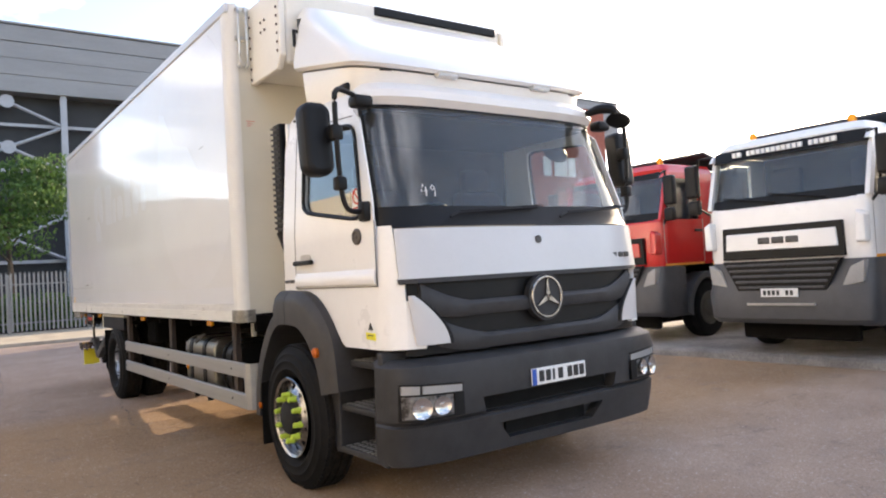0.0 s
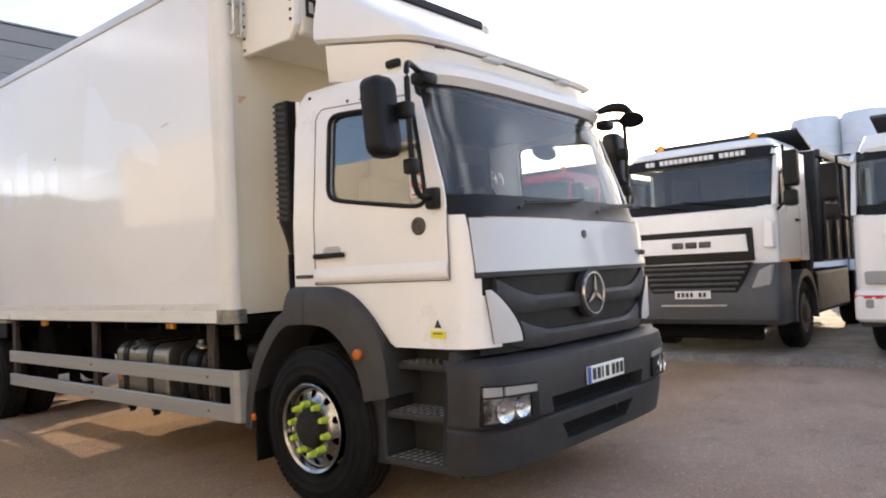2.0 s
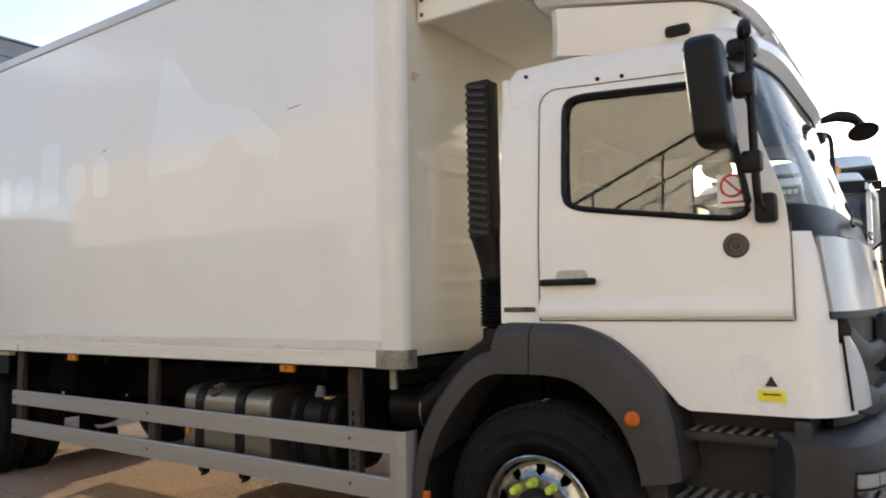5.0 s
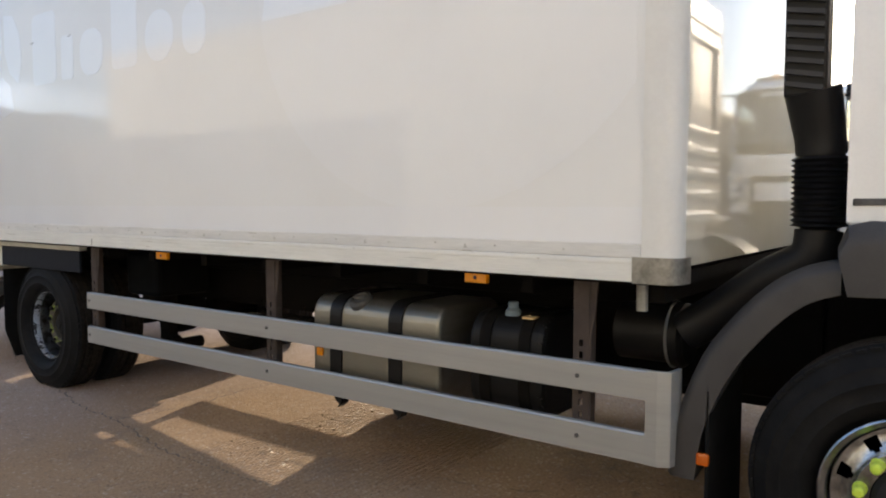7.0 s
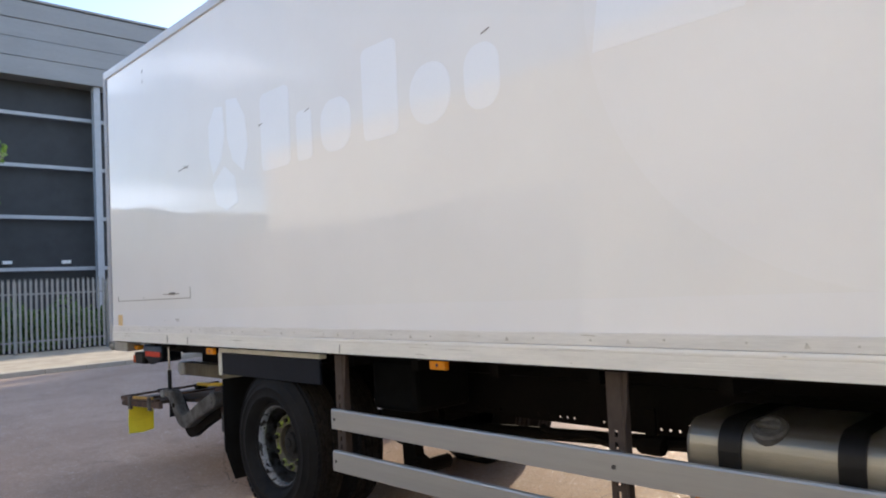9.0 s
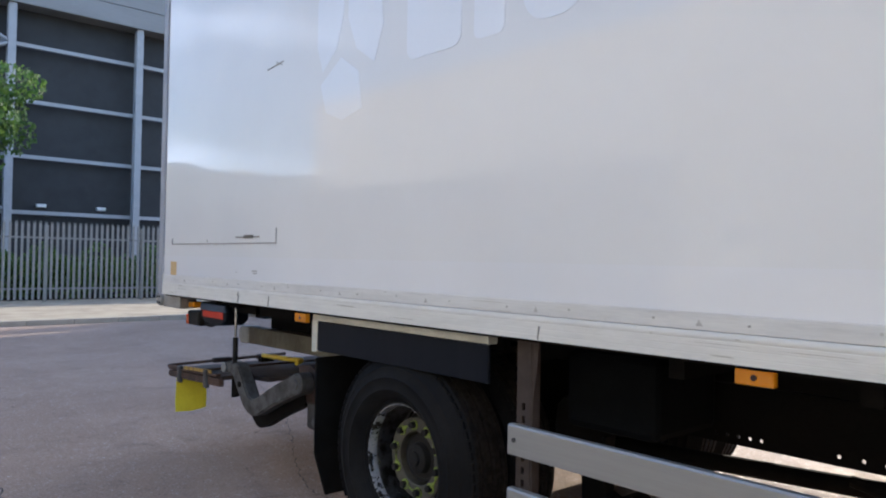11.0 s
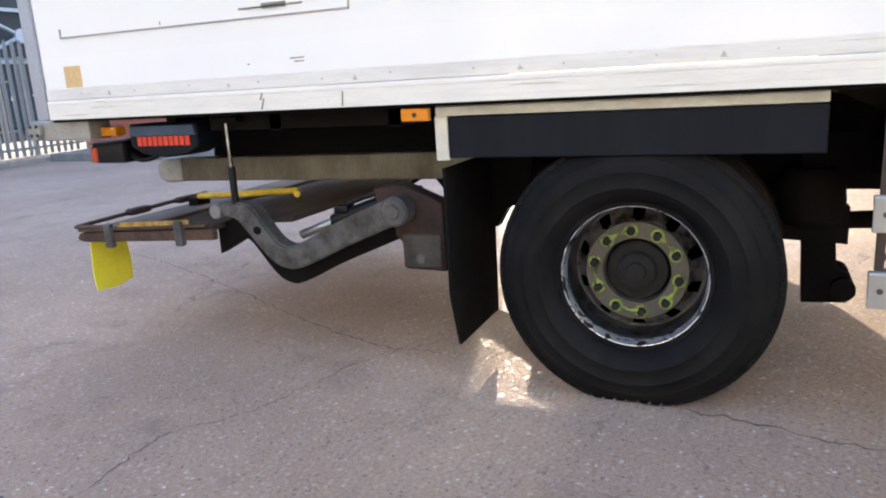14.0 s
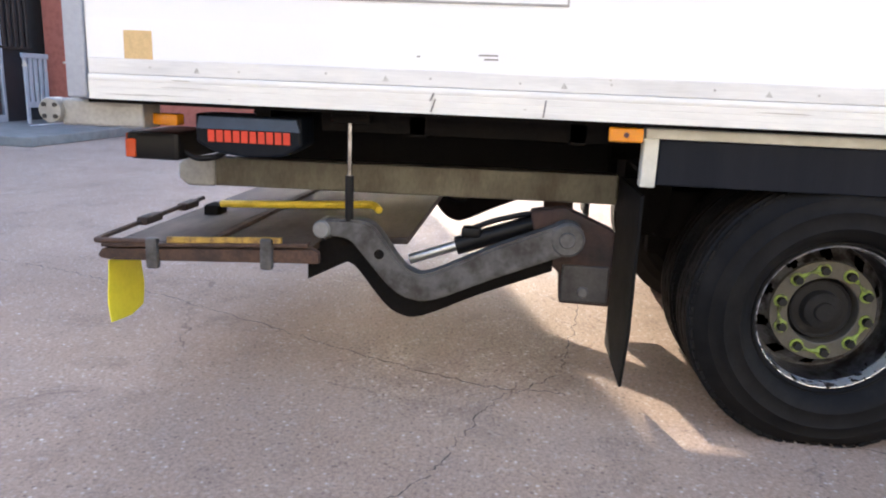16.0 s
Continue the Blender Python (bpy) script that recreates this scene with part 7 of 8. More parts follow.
flp = smooth_path([(0, 0.0, 0.545), (0, 0.006, 0.46), (0, 0.014, 0.36), (0, 0.004, 0.27)], 4)
loft(bm, [[(2.565, 13.91 + p.y, p.z), (2.69, 13.90 + p.y - 0.006, p.z - 0.006), (2.81, 13.91 - p.y, p.z + 0.01), (2.81, 13.915 - p.y, p.z + 0.01), (2.69, 13.906 + p.y - 0.006, p.z - 0.006), (2.565, 13.916 + p.y, p.z)] for p in flp], True, True, True)
part("warning_flag", bm, YELLOW, plat, "limp yellow plastic warning flag")
bm = B()
prism(bm, [(13.08, 1.175), (13.52, 1.175), (13.52, 1.06), (13.44, 1.02), (13.30, 1.005), (13.16, 1.015), (13.08, 1.06)], "x", 2.58, 2.76, 0.012)
ctl = part("control_box", bm, PANELBLUE, truck, "dark blue lift control box")
for k in range(10):
    y = 13.465 - 0.0345 * k
    bm = B()
    box(bm, 2.574, 2.582, y - 0.027, y, 1.065, 1.112)
    part("maker_bar", bm, REDINK, ctl, "red bar of maker's lettering")
bm = B()
prism(bm, [(13.085, 1.115), (13.515, 1.115), (13.50, 1.165), (13.10, 1.165)], "x", 2.573, 2.585, 0.003)
part("cover_band", bm, surf("blue_cover_band", (0.035, 0.075, 0.16), 0.4), ctl, "dull blue cover band")
bm = B()
box(bm, 2.55, 2.62, 13.58, 13.74, 1.122, 1.168, 0.008)
part("rear_marker", bm, AMBER, truck, "amber rear side marker")
bm = B()
box(bm, 2.60, 3.0, 13.60, 13.83, 0.975, 1.09, 0.02)
tl = part("tail_lamp", bm, BLACKP, truck, "black tail lamp cluster")
bm = B()
box(bm, 2.592, 2.612, 13.785, 13.83, 0.982, 1.06, 0.008)
box(bm, 2.62, 2.98, 13.826, 13.84, 0.985, 1.08, 0.006)
part("tail_lens", bm, REDL, tl, "orange-red lamp lens")
bm = B()
box(bm, 2.48, 2.62, 13.68, 14.02, 1.11, 1.215, 0.01)
bf = part("buffer_bracket", bm, GALV, truck, "galvanised rear buffer bracket")
bm = B()
lathe(bm, [(0.0, -0.02), (0.046, -0.02), (0.051, -0.01), (0.051, 0.05), (0.0, 0.05)], (2.48, 14.055, 1.165), "x", 24)
bd = part("buffer_disc", bm, GALV, bf, "round bolted buffer")
for a in range(4):
    bm = B()
    lathe(bm, [(0.009, 0.0), (0.009, -0.006), (0.0, -0.007)], (2.46, 14.055 + 0.032 * math.cos(radians(45 + 90 * a)), 1.165 + 0.032 * math.sin(radians(45 + 90 * a))), "x", 8)
    part("disc_bolt", bm, INK, bd)
bm = B()
tube(bm, [(2.56, 12.88, 1.19), (2.56, 12.88, 0.95)], 0.009, 10)
gs = part("gas_strut", bm, CHROME, truck, "thin lift stay strut")
bm = B()
tube(bm, [(2.56, 12.88, 0.96), (2.56, 12.88, 0.76)], 0.018, 12)
box(bm, 2.54, 2.60, 12.84, 12.92, 0.74, 0.78, 0.008)
part("strut_tube", bm, BLACKP, gs)
bm = B()
box(bm, 2.54, 2.62, 12.80, 12.95, 1.165, 1.20, 0.006)
part("strut_foot", bm, CHASSIS, gs)
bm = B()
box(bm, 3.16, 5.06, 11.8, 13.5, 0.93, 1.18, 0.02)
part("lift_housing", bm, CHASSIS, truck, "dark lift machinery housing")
bm = B()
tube(bm, smooth_path([(2.66, 13.62, 1.02), (2.66, 13.55, 0.985), (2.68, 13.46, 1.0), (2.7, 13.40, 1.06)], 5), 0.012, 8)
part("lamp_cable", bm, BLACKP, truck)


# ---- parked trucks across the yard ----
REDP = surf("red_cab_paint", (0.55, 0.02, 0.018), 0.25, 0, 0.04, 2, 0.02, 90, coat=0.6)
DARKBODY = surf("charcoal_tipper_paint", (0.05, 0.052, 0.058), 0.45, 0.1, 0.12, 2.5, 0.08, 60)
BUMPG = surf("mid_grey_bumper_plastic", (0.062, 0.065, 0.072), 0.5, 0, 0.08, 4, 0.08, 120)
ORANGE = surf("orange_stripe", (0.80, 0.33, 0.02), 0.5, 0, 0.05, 8, 0)


def parked(paint, label, m, front, tip=True, style=0):
    """A parked cab-over truck, built with its front at y = 0 and its length along +y; then set at m."""
    e = thing("tipper_truck" if style == 0 else "flat_front_truck", (0, 0, 0), label, "truck", "parked trucks")
    w = 1.15 if style == 0 else 1.22

    def ring(ww, f, z, r=1.74, cor=0.30, n=4.5, k=10):
        pts = []
        for s in (1, -1):
            arc = [(s * ww * math.cos(i / k * math.pi / 2) ** (2 / n), f + cor - cor * math.sin(i / k * math.pi / 2) ** (2 / n), z) for i in range(k + 1)]
            pts += arc if s > 0 else list(reversed(arc))[1:]
        return pts + [(-ww, r, z), (ww, r, z)]

    def face(bm, ww, z0, z1, f0, f1, frac, off, th=0.02, n=4.5, cor=0.30):
        """A panel over the front between two heights, out to a share of the half width."""
        xs = span(-frac, frac, 18)

        def fn(i, v, o):
            q = xs[int(i)]
            z = z0 + (z1 - z0) * v
            f = f0 + (f1 - f0) * v
            return Vector((q * (ww + off + o), f - off - o + cor - cor * (max(0.0, 1 - abs(q) ** n)) ** (1 / n), z))
        return sheet(bm, fn, list(range(len(xs))), [0, 0.5, 1], th)

    zb, zs, zt, zr = (1.30, 2.10, 2.92, 3.08) if style == 0 else (0.62, 1.86, 2.66, 2.90)
    bm = B()
    loft(bm, [ring(w, 0.02, zb), ring(w, 0.0, zb + 0.1), ring(w, 0.03, zs - 0.05), ring(w, 0.05, zs)], True, True, True)
    cabp = part("cab", bm, paint, e, "painted steel cab")
    bm = B()
    loft(bm, [ring(w - 0.07, 0.26, zt), ring(w - 0.08, 0.24, zt + 0.06), ring(w - 0.14, 0.34, zr), ring(w - 0.3, 0.55, zr + 0.02)], True, True, True)
    part("cab_roof", bm, paint if style == 0 else WHITE, e)
    for s in (-1, 1):
        bm = B()
        for (y0, y1, t0, t1) in ((0.10, 0.22, 0.34, 0.46), (1.25, 1.74, 1.25, 1.74)):
            prism(bm, [(y0, zs), (y1, zs), (t1, zt), (t0, zt)], "x", s * (w - 0.005), s * (w - 0.06))
        prism(bm, [(0.2, zt - 0.10), (1.74, zt - 0.10), (1.74, zt), (0.3, zt)], "x", s * (w - 0.008), s * (w - 0.06))
        part("pillar", bm, paint, e)
        bm = B()
        prism(bm, [(0.24, zs + 0.01), (1.25, zs + 0.08), (1.25, zt - 0.1), (0.42, zt - 0.1)], "x", s * (w - 0.03), s * (w - 0.035))
        part("side_window", bm, GLASS, e, "cab side window")
        for y0, y1, z0, z1 in ((0.16, 0.17, zb + 0.05, zs), (1.27, 1.28, zb + 0.05, zs)):
            bm = B()
            box(bm, min(s * w, s * (w + 0.003)), max(s * w, s * (w + 0.003)), y0, y1, z0, z1)
            part("door_gap", bm, SEAMM, cabp)
        bm = B()
        box(bm, min(s * w, s * (w + 0.03)), max(s * w, s * (w + 0.03)), 1.02, 1.22, zs - 0.22, zs - 0.18, 0.008)
        part("door_handle", bm, BLACKP, cabp)
        bm = B()
        box(bm, s * (w + 0.22) - 0.10, s * (w + 0.22) + 0.10, 0.02, 0.16, zs + 0.22, zs + 0.72, 0.04)
        box(bm, s * (w + 0.20) - 0.09, s * (w + 0.20) + 0.09, 0.03, 0.16, zs - 0.04, zs + 0.18, 0.035)
        mi = part("door_mirror", bm, BLACKP, e, "dark door mirror")
        bm = B()
        tube(bm, [(s * (w - 0.02), 0.22, zs + 0.80), (s * (w + 0.12), 0.12, zs + 0.80), (s * (w + 0.14), 0.10, zs + 0.05), (s * (w - 0.02), 0.2, zs - 0.08)], 0.02, 8)
        part("mirror_arm", bm, BLACKP, mi)
        for yy in ((1.38, 5.4, 6.75) if style == 0 else (1.38, 5.6)):
            bm = B()
            prof = [(0.29, -0.02), (0.31, 0.0), (0.42, 0.01), (0.49, -0.02), (0.52, -0.06), (0.52, -0.24), (0.49, -0.28), (0.31, -0.30)]
            lathe(bm, [(r, s * h) for r, h in prof], (s * (w - 0.02), yy, 0.51), "x", 36)
            tw = part("wheel", bm, RUBBER, e, "dark truck tyre")
            bm = B()
            lathe(bm, [(0.30, -s * 0.01), (0.285, s * 0.006), (0.27, -s * 0.05), (0.18, -s * 0.02), (0.12, s * 0.04), (0.0, s * 0.05)], (s * (w - 0.02), yy, 0.51), "x", 30)
            part("rim", bm, RIMD, tw)
        bm = B()
        pts = [(1.38 + 0.66 * math.cos(radians(a)), 0.51 + 0.66 * math.sin(radians(a))) for a in range(-10, 191, 15)]
        pin = [(1.38 + 0.56 * math.cos(radians(a)), 0.51 + 0.56 * math.sin(radians(a))) for a in range(190, -11, -15)]
        prism(bm, pts + pin, "x", s * (w + 0.02), s * (w - 0.32))
        part("wheel_arch", bm, BUMPG, e, "grey wheel arch")
        bm = B()
        box(bm, min(s * (w - 0.28), s * (w - 0.02)), max(s * (w - 0.28), s * (w - 0.02)), 0.22, 0.74, 0.42, 1.28, 0.03)
        part("step_box", bm, BUMPG, e, "dark step well")
        for z in (0.62, 0.92):
            bm = B()
            box(bm, min(s * (w - 0.22), s * (w + 0.0)), max(s * (w - 0.22), s * (w + 0.0)), 0.26, 0.70, z, z + 0.04, 0.008)
            part("step", bm, GALVD, e)
        if tip:
            bm = B()
            box(bm, min(s * 0.62, s * 1.05), max(s * 0.62, s * 1.05), 1.82, 2.14, 0.62, 2.75, 0.05)
            part("side_tank", B_box(min(s * 0.6, s * 1.12), max(s * 0.6, s * 1.12), 2.20, 4.62, 0.42, 1.12, 0.06), BLACKP, e, "dark tank and battery carrier between the axles")
            stk2 = part("intake_column", bm, BLACKP, e, "black air intake stack behind the cab")
            bm = B()
            tube(bm, smooth_path([(s * 1.08, 1.90, 0.9), (s * 1.12, 1.95, 1.5), (s * 1.06, 2.05, 2.2), (s * 1.02, 2.02, 2.7)], 4), 0.045, 8)
            part("hose", bm, GALVD, stk2)
        if style == 0:
            bm = B()
            box(bm, min(s * w, s * (w + 0.006)), max(s * w, s * (w + 0.006)), 0.16, 1.25, zb + 0.0, zb + 0.035)
            part("stripe", bm, ORANGE, e, "thin orange side stripe")
            bm = B()
            prism(bm, [(s * 0.80, 0.95), (s * 1.06, 1.00), (s * 1.09, 1.28), (s * 0.92, 1.20)], "y", -0.05, 0.08, 0.01)
            part("headlamp", bm, CLEARL, e, "angular clear headlamp")
            bm = B()
            prism(bm, [(s * 1.00, 1.50), (s * 1.13, 1.50), (s * 1.13, 1.86), (s * 1.02, 1.92)], "y", -0.06, 0.12, 0.03)
            part("corner_vane", bm, paint, e, "body-coloured corner vane")
        else:
            bm = B()
            prism(bm, rounded(min(s * 0.72, s * 1.08), max(s * 0.72, s * 1.08), 0.98, 1.14, 0.03), "y", -0.05, 0.1, 0.008)
            part("headlamp", bm, CLEARL, e, "rectangular clear headlamp")
            bm = B()
            prism(bm, rounded(min(s * 0.80, s * 1.08), max(s * 0.80, s * 1.08), 0.68, 0.79, 0.03), "y", -0.09, 0.1, 0.008)
            part("fog_lamp", bm, CLEARL, e, "rectangular clear fog lamp")
    # glazing and what is behind it
    bm = B()
    face(bm, w - 0.02, zs, zt, 0.05, 0.27, 0.985, 0.0, 0.006)
    wsn = part("windscreen", bm, SCREEN, e, "wide windscreen")
    bm = B()
    face(bm, w - 0.02, zs - 0.02, zs + 0.12, 0.045, 0.085, 0.985, 0.006, 0.008)
    face(bm, w - 0.04, zt - 0.10, zt + 0.04, 0.245, 0.275, 0.985, 0.006, 0.008)
    part("black_border", bm, BLACKP, wsn)
    for q in (-0.35, 0.35):
        bm = B()
        tube(bm, [(q + 0.3, 0.02, zs + 0.02), (q - 0.5, 0.06, zs + 0.15)], 0.014, 6)
        part("wiper", bm, BLACKP, wsn)
    bm = B()
    box(bm, -w + 0.1, w - 0.1, 0.18, 0.60, zs - 0.25, zs + 0.06, 0.03)
    part("dashboard", bm, INTERIOR, e)
    bm = B()
    box(bm, -w + 0.06, w - 0.06, 1.66, 1.72, zs - 0.1, zt)
    part("cab_back", bm, INTERIOR, e)
    for q in (-0.6, 0.6):
        bm = B()
        box(bm, q - 0.24, q + 0.24, 1.35, 1.50, zs - 0.2, zs + 0.62, 0.06)
        part("seat", bm, SEATM, e)
    bm = B()
    if style == 0:
        loft(bm, [ring(w - 0.03, -0.02, 0.45, 0.55), ring(w, -0.08, 0.52, 0.55), ring(w + 0.02, -0.10, 0.86, 0.55), ring(w + 0.01, -0.05, 1.0, 0.55), ring(w, 0.0, 1.30, 0.55)], True, True, True)
        part("bumper", bm, BUMPG, e, "grey moulded bumper")
        bm = B()
        prism(bm, [(-0.62, 0.90), (0.62, 0.90), (0.84, 1.32), (-0.84, 1.32)], "y", -0.085, 0.0, 0.01)
        gr = part("lower_grille", bm, BLACKP, e, "black slatted grille")
        for k in range(5):
            bm = B()
            box(bm, -0.60 - 0.045 * k, 0.60 + 0.045 * k, -0.11, -0.07, 0.935 + 0.078 * k, 0.965 + 0.078 * k, 0.008)
            part("grille_slat", bm, BUMPG, gr)
        bm = B()
        prism(bm, [(-0.86, 1.34), (0.86, 1.34), (0.84, 1.80), (-0.84, 1.80)], "y", -0.035, 0.06, 0.012)
        up = part("grille_panel", bm, BLACKP, e, "black upper grille surround")
        bm = B()
        prism(bm, [(-0.79, 1.47), (0.79, 1.47), (0.77, 1.71), (-0.77, 1.71)], "y", -0.06, 0.0, 0.012)
        part("name_panel", bm, paint, up, "body-coloured name panel with a plain grey badge")
        bm = B()
        for q in (-0.2, 0.0, 0.2):
            box(bm, q - 0.085, q + 0.085, -0.075, -0.058, 1.55, 1.64, 0.012)
        part("maker_badge", bm, GALVD, up, "grey badge of three plain bars")
        if front:
            bm = B()
            face(bm, w - 0.04, zt - 0.13, zt + 0.03, 0.21, 0.25, 0.97, 0.03, 0.02)
            vis = part("sun_visor", bm, BLACKP, e, "black windscreen header strip with pale lettering")
            for k in range(20):
                if k in (2, 14):
                    continue
                q = -0.72 + 0.075 * k
                bm = B()
                box(bm, q, q + 0.05, 0.155, 0.20, zt - 0.08, zt - 0.015)
                part("lettering_bar", bm, WHITEINK, vis)
    else:
        loft(bm, [ring(w - 0.02, -0.08, 0.50, 0.6), ring(w + 0.01, -0.12, 0.54, 0.6), ring(w + 0.01, -0.12, 0.82, 0.6), ring(w, -0.06, 0.90, 0.6)], True, True, True)
        bp = part("bumper", bm, WHITE, e, "white painted bumper with red line")
        bm = B()
        face(bm, w, 0.80, 0.84, -0.10, -0.10, 0.98, 0.02, 0.01)
        part("red_line", bm, REDINK, bp)
        bm = B()
        prism(bm, [(-0.85, 1.22), (0.85, 1.22), (0.85, 1.62), (-0.85, 1.62)], "y", -0.03, 0.05, 0.02)
        gp2 = part("grille_panel", bm, WHITE, e, "white upper grille panel")
        for k in range(3):
            bm = B()
            box(bm, -0.82, 0.82, -0.045, -0.02, 1.0 + 0.07 * k, 1.03 + 0.07 * k, 0.006)
            part("grille_slat", bm, GALVD, gp2)
        bm = B()
        for k in range(6):
            box(bm, 0.42 - 0.12 * k, 0.50 - 0.12 * k, -0.02, 0.03, 1.73, 1.80)
        part("red_lettering", bm, REDINK, e, "red bars of lettering")
        bm = B()
        for k in range(5):
            box(bm, -0.30 + 0.13 * k, -0.21 + 0.13 * k, -0.15, -0.10, 0.42, 0.49)
        part("maker_badge", bm, GALVD, bp)
        bm = B()
        box(bm, 0.55, 1.08, -0.045, -0.028, 1.36, 1.45, 0.006)
        part("badge_strip", bm, INK, gp2)
    bm = B()
    box(bm, -0.26, 0.26, -0.125, -0.105, 0.82, 0.935, 0.004, 1)
    pl = part("number_plate", bm, WHITEPLATE, e, "white number plate with dark bars")
    for k in range(7):
        if k != 4:
            bm = B()
            box(bm, -0.22 + 0.063 * k, -0.18 + 0.063 * k, -0.13, -0.124, 0.845, 0.91)
            part("plate_bar", bm, INK, pl)
    bm = B()
    box(bm, -0.48, 0.48, -0.125, -0.09, 0.70, 0.735, 0.008)
    part("bumper_trim", bm, GALV, e)
    for s in (-1, 1):
        bm = B()
        lathe(bm, [(0.07, 0.0), (0.075, 0.03), (0.055, 0.05), (0.055, 0.13), (0.03, 0.16), (0.0, 0.165)], (s * 0.72, 0.75, zr), "z", 16)
        part("beacon", bm, AMBER, e, "amber roof beacon")
    bm = B()
    for x in (-0.45, 0.38):
        box(bm, x, x + 0.07, 0.5, 8.0, 0.82, 1.08)
    box(bm, -0.5, 0.5, 0.3, 2.2, 0.5, 1.28, 0.05)
    part("chassis", bm, CHASSIS, e, "dark chassis frame")
    # dark blocks added in place of the shadow below the bumper
    bm = B()
    box(bm, -0.82, 0.82, 0.30, 0.42, 0.20, 0.56, 0.04)
    box(bm, -0.55, 0.55, 0.8, 2.0, 0.26, 0.6, 0.05)
    part("underside_shade", bm, CHASSIS, e, "added dark blocks for the shade under the truck's front")
    if tip:
        bm = B()
        prism(bm, [(2.35, 1.25), (8.1, 1.25), (8.2, 2.95), (2.25, 3.05)], "x", -1.2, 1.2, 0.03)
        tb = part("tipper_body", bm, DARKBODY, e, "dark ribbed tipper body")
        for s in (-1, 1):
            for k in range(8):
                bm = B()
                box(bm, min(s * 1.2, s * 1.25), max(s * 1.2, s * 1.25), 2.5 + 0.72 * k, 2.62 + 0.72 * k, 1.28, 2.95, 0.015)
                part("body_rib", bm, DARKBODY, tb)
            bm = B()
            box(bm, min(s * 1.19, s * 1.27), max(s * 1.19, s * 1.27), 2.25, 8.2, 2.93, 3.06, 0.02)
            part("top_rail", bm, DARKBODY, tb)
            bm = B()
            tube(bm, [(s * 0.9, 2.15, 1.1), (s * 0.9, 2.15, 2.9)], 0.05, 10)
            part("stack_pipe", bm, GALVD, e)
        bm = B()
        prism(bm, [(2.25, 3.05), (1.45, 3.28), (1.45, 3.32), (2.3, 3.12)], "x", -1.15, 1.15, 0.01)
        part("cab_guard", bm, DARKBODY, tb, "dark overhanging cab guard")
    e.matrix_basis = m
    return e


def stand(x, y):
    return Matrix.Translation((x, y, PAD_Z)) @ Matrix.Rotation(radians(-90), 4, "Z")


parked(WHITE, "white tipper truck with black windscreen header, on the hardstanding", stand(9.78, 5.02), True)
parked(REDP, "red tipper truck with orange side stripe, on the hardstanding", stand(10.35, 8.60), False)
parked(WHITE, "older white flat-fronted truck with red bumper line, on the hardstanding", stand(9.75, 1.75), False, tip=True, style=1)

SILO = surf("pale_silo_sheet", (0.78, 0.80, 0.82), 0.5, 0.2, 0.05, 2, 0.05, 30)
for x, y in ((29.0, 5.8), (29.0, 7.5)):
    bm = B()
    prof = [(0.85, 0.0)]
    for k in range(6):
        prof += [(0.85, 0.9 * k + 0.7), (0.875, 0.9 * k + 0.72), (0.85, 0.9 * k + 0.74)]
    lathe(bm, prof + [(0.85, 6.2), (0.80, 6.35), (0.0, 6.5)], (x, y, PAD_Z), "z", 28)
    solid("storage_silo", bm, SILO, "pale ribbed storage silo far behind the trucks", "silo", "silos")

# ---- planting ----
BARK = surf("grey_brown_bark", (0.12, 0.09, 0.065), 0.9, 0, 0.2, 6, 0.6, 40)


def leafmat(name, c1, c2):
    m = bpy.data.materials.new(name)
    m.use_nodes = True
    n, l = m.node_tree.nodes, m.node_tree.links
    b = n["Principled BSDF"]
    g = n.new("ShaderNodeNewGeometry")
    mx = n.new("ShaderNodeMixRGB")
    mx.inputs["Color1"].default_value, mx.inputs["Color2"].default_value = (*c1, 1), (*c2, 1)
    l.new(g.outputs["Random Per Island"], mx.inputs["Fac"])
    l.new(mx.outputs["Color"], b.inputs["Base Color"])
    b.inputs["Roughness"].default_value = 0.55
    t, ad = n.new("ShaderNodeBsdfTranslucent"), n.new("ShaderNodeMixShader")
    ad.inputs["Fac"].default_value = 0.35
    l.new(mx.outputs["Color"], t.inputs["Color"])
    l.new(b.outputs["BSDF"], ad.inputs[1])
    l.new(t.outputs["BSDF"], ad.inputs[2])
    l.new(ad.outputs["Shader"], n["Material Output"].inputs["Surface"])
    return m


LEAF = leafmat("broad_green_leaf", (0.05, 0.11, 0.02), (0.13, 0.22, 0.045))
HEDGE = leafmat("hedge_leaf", (0.06, 0.12, 0.025), (0.15, 0.24, 0.06))


def leaves(clumps, count, size, seed):
    """Many small folded leaves scattered through uneven clumps."""
    r = random.Random(seed)
    v, f = [], []
    for _ in range(count):
        cx, cy, cz, rx, ry, rz = r.choice(clumps)
        while True:
            p = Vector((r.uniform(-1, 1), r.uniform(-1, 1), r.uniform(-1, 1)))
            if 0.25 < p.length < 1 and r.random() < p.length ** 1.5:
                break
        c = Vector((cx + p.x * rx, cy + p.y * ry, cz + p.z * rz))
        q = Euler((r.uniform(0, 6.3), r.uniform(0, 6.3), r.uniform(0, 6.3))).to_matrix()
        s = size * r.uniform(0.6, 1.3)
        i = len(v)
        v += [c + q @ Vector(w) * s for w in ((-0.5, 0, 0), (0, -0.28, 0.08), (0.5, 0, 0), (0, 0.28, 0.08))]
        f += [(i, i + 1, i + 2), (i, i + 2, i + 3)]
    return v, f


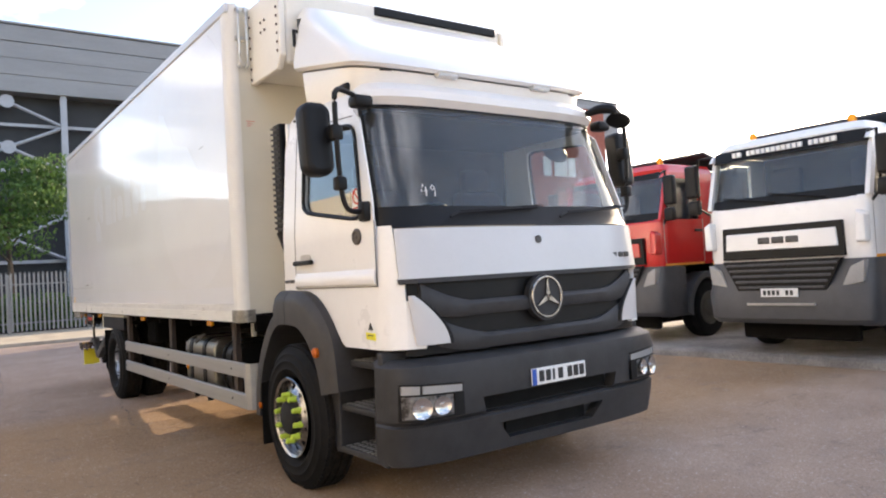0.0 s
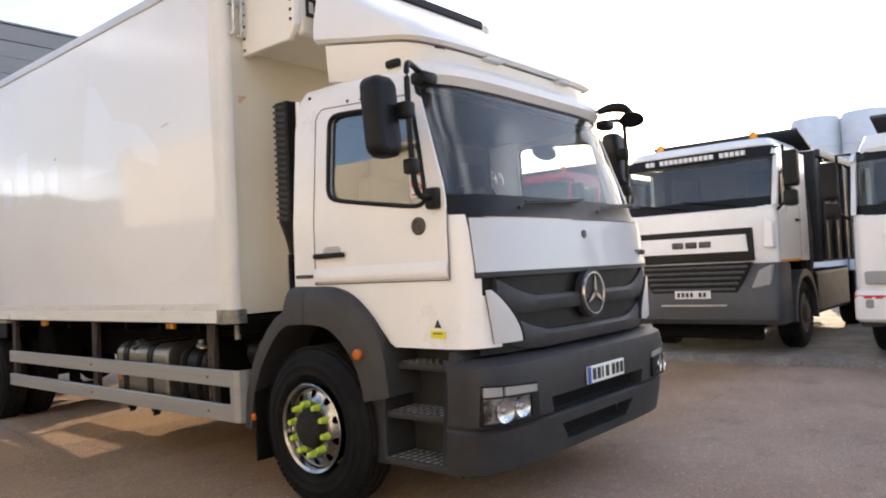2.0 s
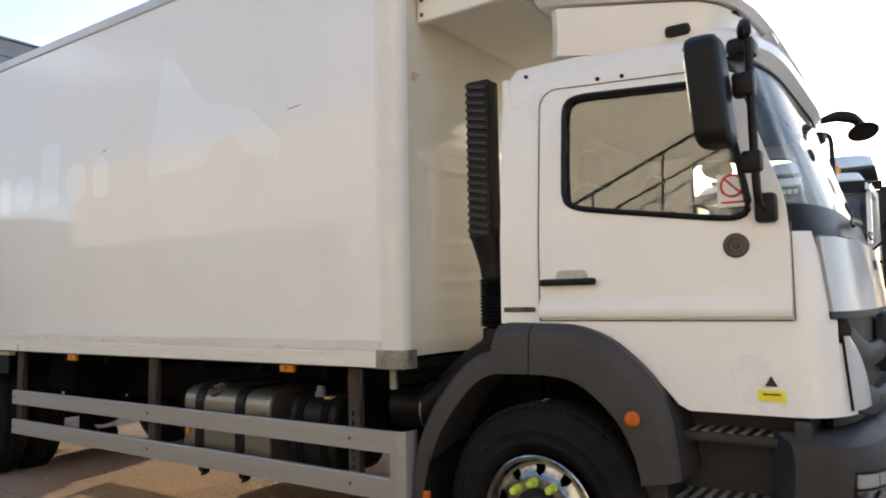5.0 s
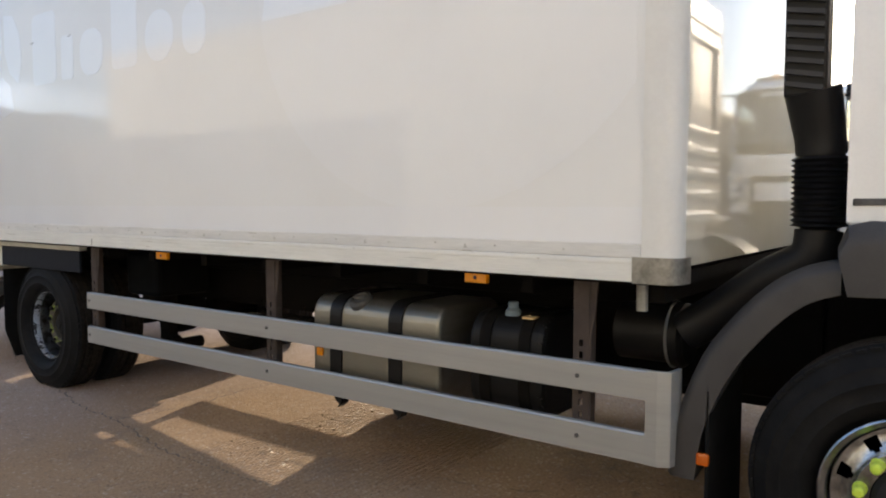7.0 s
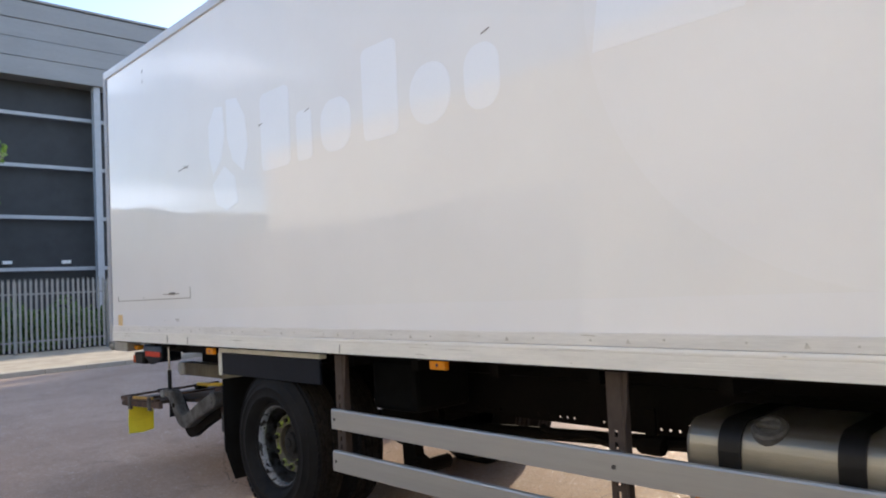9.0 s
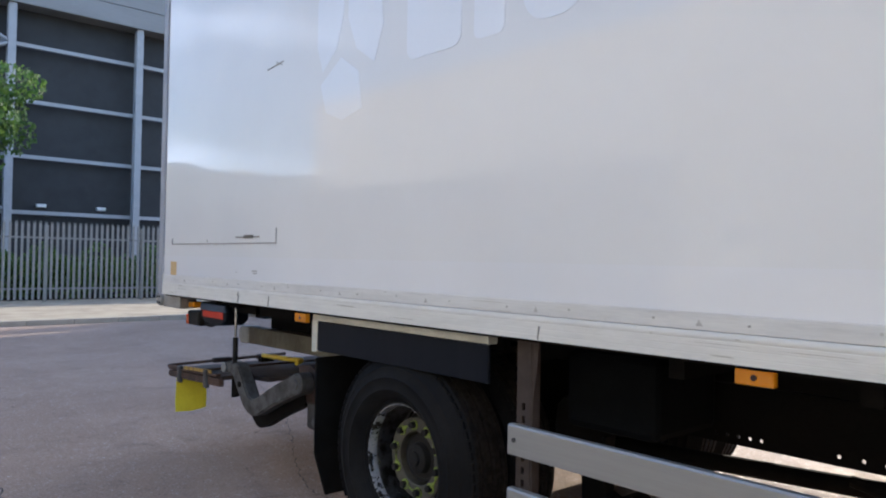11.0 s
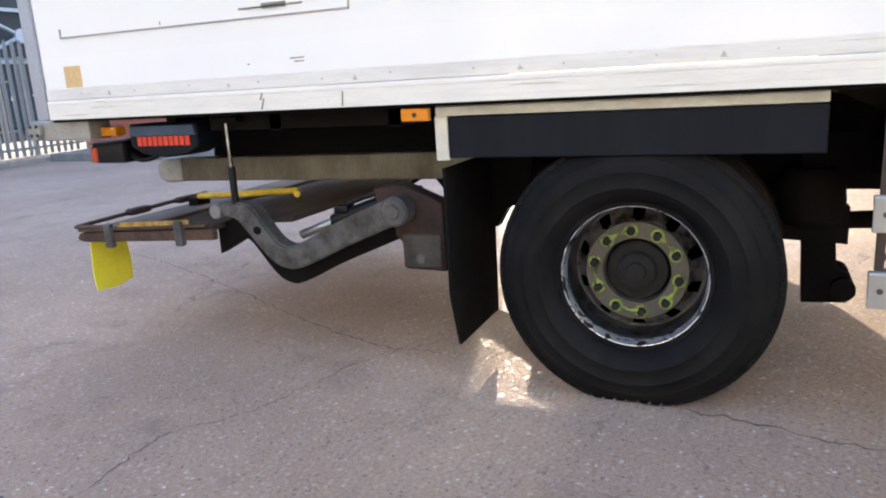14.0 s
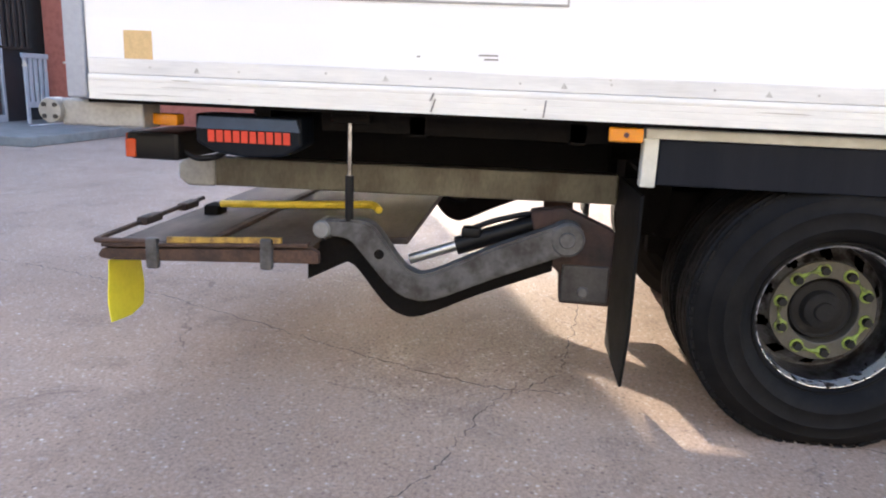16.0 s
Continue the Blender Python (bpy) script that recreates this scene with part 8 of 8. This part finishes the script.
def leaf_object(name, data, material, parent=None):
    me = bpy.data.meshes.new(name)
    me.from_pydata([tuple(p) for p in data[0]], [], data[1])
    me.materials.append(material)
    o = new(name, me)
    if parent:
        o.parent = parent
        o.matrix_parent_inverse = parent.matrix_basis.inverted()
    return o


def tree(x, y, z, h, spread, seed, count=7000, label="leafy green street tree behind the palisade fence"):
    r = random.Random(seed)
    e = thing("tree", (x, y, z), label, "tree", "trees")
    bm = B()
    top = Vector((x + 0.2, y, z + h * 0.75))
    tube(bm, smooth_path([(x, y, z - 0.1), (x + 0.08, y, z + h * 0.25), (x + 0.02, y, z + h * 0.5), top], 4), [0.16 - 0.0105 * k for k in range(13)], 10)
    clumps = []
    for k in range(11):
        a, t = r.uniform(0, 6.28), r.uniform(0.35, 0.75)
        p = Vector((x + 0.05, y, z + h * t))
        d = spread * r.uniform(0.45, 0.85)
        q = p + Vector((d * math.cos(a), d * math.sin(a), h * r.uniform(0.05, 0.22)))
        tube(bm, smooth_path([p, p.lerp(q, 0.5) + Vector((0, 0, 0.12)), q], 4), [0.06 - 0.006 * i for i in range(9)], 6)
        clumps.append((q.x, q.y, q.z, spread * r.uniform(0.3, 0.5), spread * r.uniform(0.3, 0.5), h * r.uniform(0.08, 0.14)))
    for k in range(7):
        a, d = r.uniform(0, 6.28), spread * r.uniform(0.0, 0.6)
        clumps.append((x + d * math.cos(a), y + d * math.sin(a), z + h * r.uniform(0.55, 0.93), spread * 0.42, spread * 0.42, h * 0.12))
    part("trunk", bm, BARK, e)
    leaf_object("crown", leaves(clumps, count, 0.20, seed + 1), LEAF, e)
    return e


tree(3.4, 36.0, 0.1, 7.9, 2.6, 21, 9000)
tree(-2.2, 37.5, 0.1, 7.2, 2.4, 22, 5000)
hedge_clumps = [(x * 0.42 - 2, 33.5 + 0.35 * math.sin(x * 2.3), 0.85 + 0.22 * math.sin(x * 1.7), 0.62, 0.6, 0.72 + 0.2 * math.sin(x * 3.1)) for x in range(0, 42)]
tagged(leaf_object("hedge", leaves(hedge_clumps, 26000, 0.13, 31), HEDGE), "uneven green hedge growing behind the palisade fence", "hedge", kind="stuff")
HILL = surf("hazy_wooded_hillside", (0.15, 0.17, 0.14), 0.95, 0, 0.2, 0.06, 0.3, 0.4, col2=(0.10, 0.125, 0.085), spec=0.05)
bm = B()
rows = []
for dist, up in ((112, 0.0), (120, 0.35), (133, 0.72), (148, 0.95), (160, 1.0), (185, 0.9)):
    rows.append([(dist * math.cos(radians(a)), 12 + dist * math.sin(radians(a)), up * (20.5 + 2.6 * noise.noise(Vector((a * 0.09, 3.1, 0))) + 1.1 * noise.noise(Vector((a * 0.6, dist * 0.05, 0))))) for a in span(94, 230, 136)])
loft(bm, rows, closed=False)
solid("backdrop", bm, HILL, "low wooded hillside beyond the yard", "hill", kind="structure")


# ---- bricks of the office wall that faces the yard ----
bk = B()
box(bk, -0.012, 0.02, 0.0, 0.215, 0.0, 0.065)
brick_me = mesh_of("brick", bk, BRICK, 0)
verts, faces = [], []
rb = random.Random(8)
for row in range(62):
    z = 0.18 + 0.075 * row
    for col in range(14):
        y = 23.21 + 0.225 * col + (0.1125 if row % 2 else 0.0)
        x = OFX - 0.003 * rb.random()
        if y < 24.9 and 3 < row < 41:
            o = new("brick", brick_me)
            o.parent = wall_office
            o.location = (x, y, z)
        elif y < 25.98:
            i = len(verts)
            verts += [(x - 0.012, y, z), (x - 0.012, y + 0.215, z), (x - 0.012, y + 0.215, z + 0.065), (x - 0.012, y, z + 0.065), (x + 0.02, y, z), (x + 0.02, y + 0.215, z), (x + 0.02, y + 0.215, z + 0.065), (x + 0.02, y, z + 0.065)]
            faces += [tuple(i + k for k in q) for q in ((0, 1, 2, 3), (0, 4, 5, 1), (3, 2, 6, 7), (0, 3, 7, 4), (1, 5, 6, 2))]
me = bpy.data.meshes.new("brickwork")
me.from_pydata(verts, [], faces)
me.materials.append(BRICK)
bw = new("brickwork", me)
bw.parent = wall_office
tagged(bw, "red brick courses in pale mortar", kind="stuff")
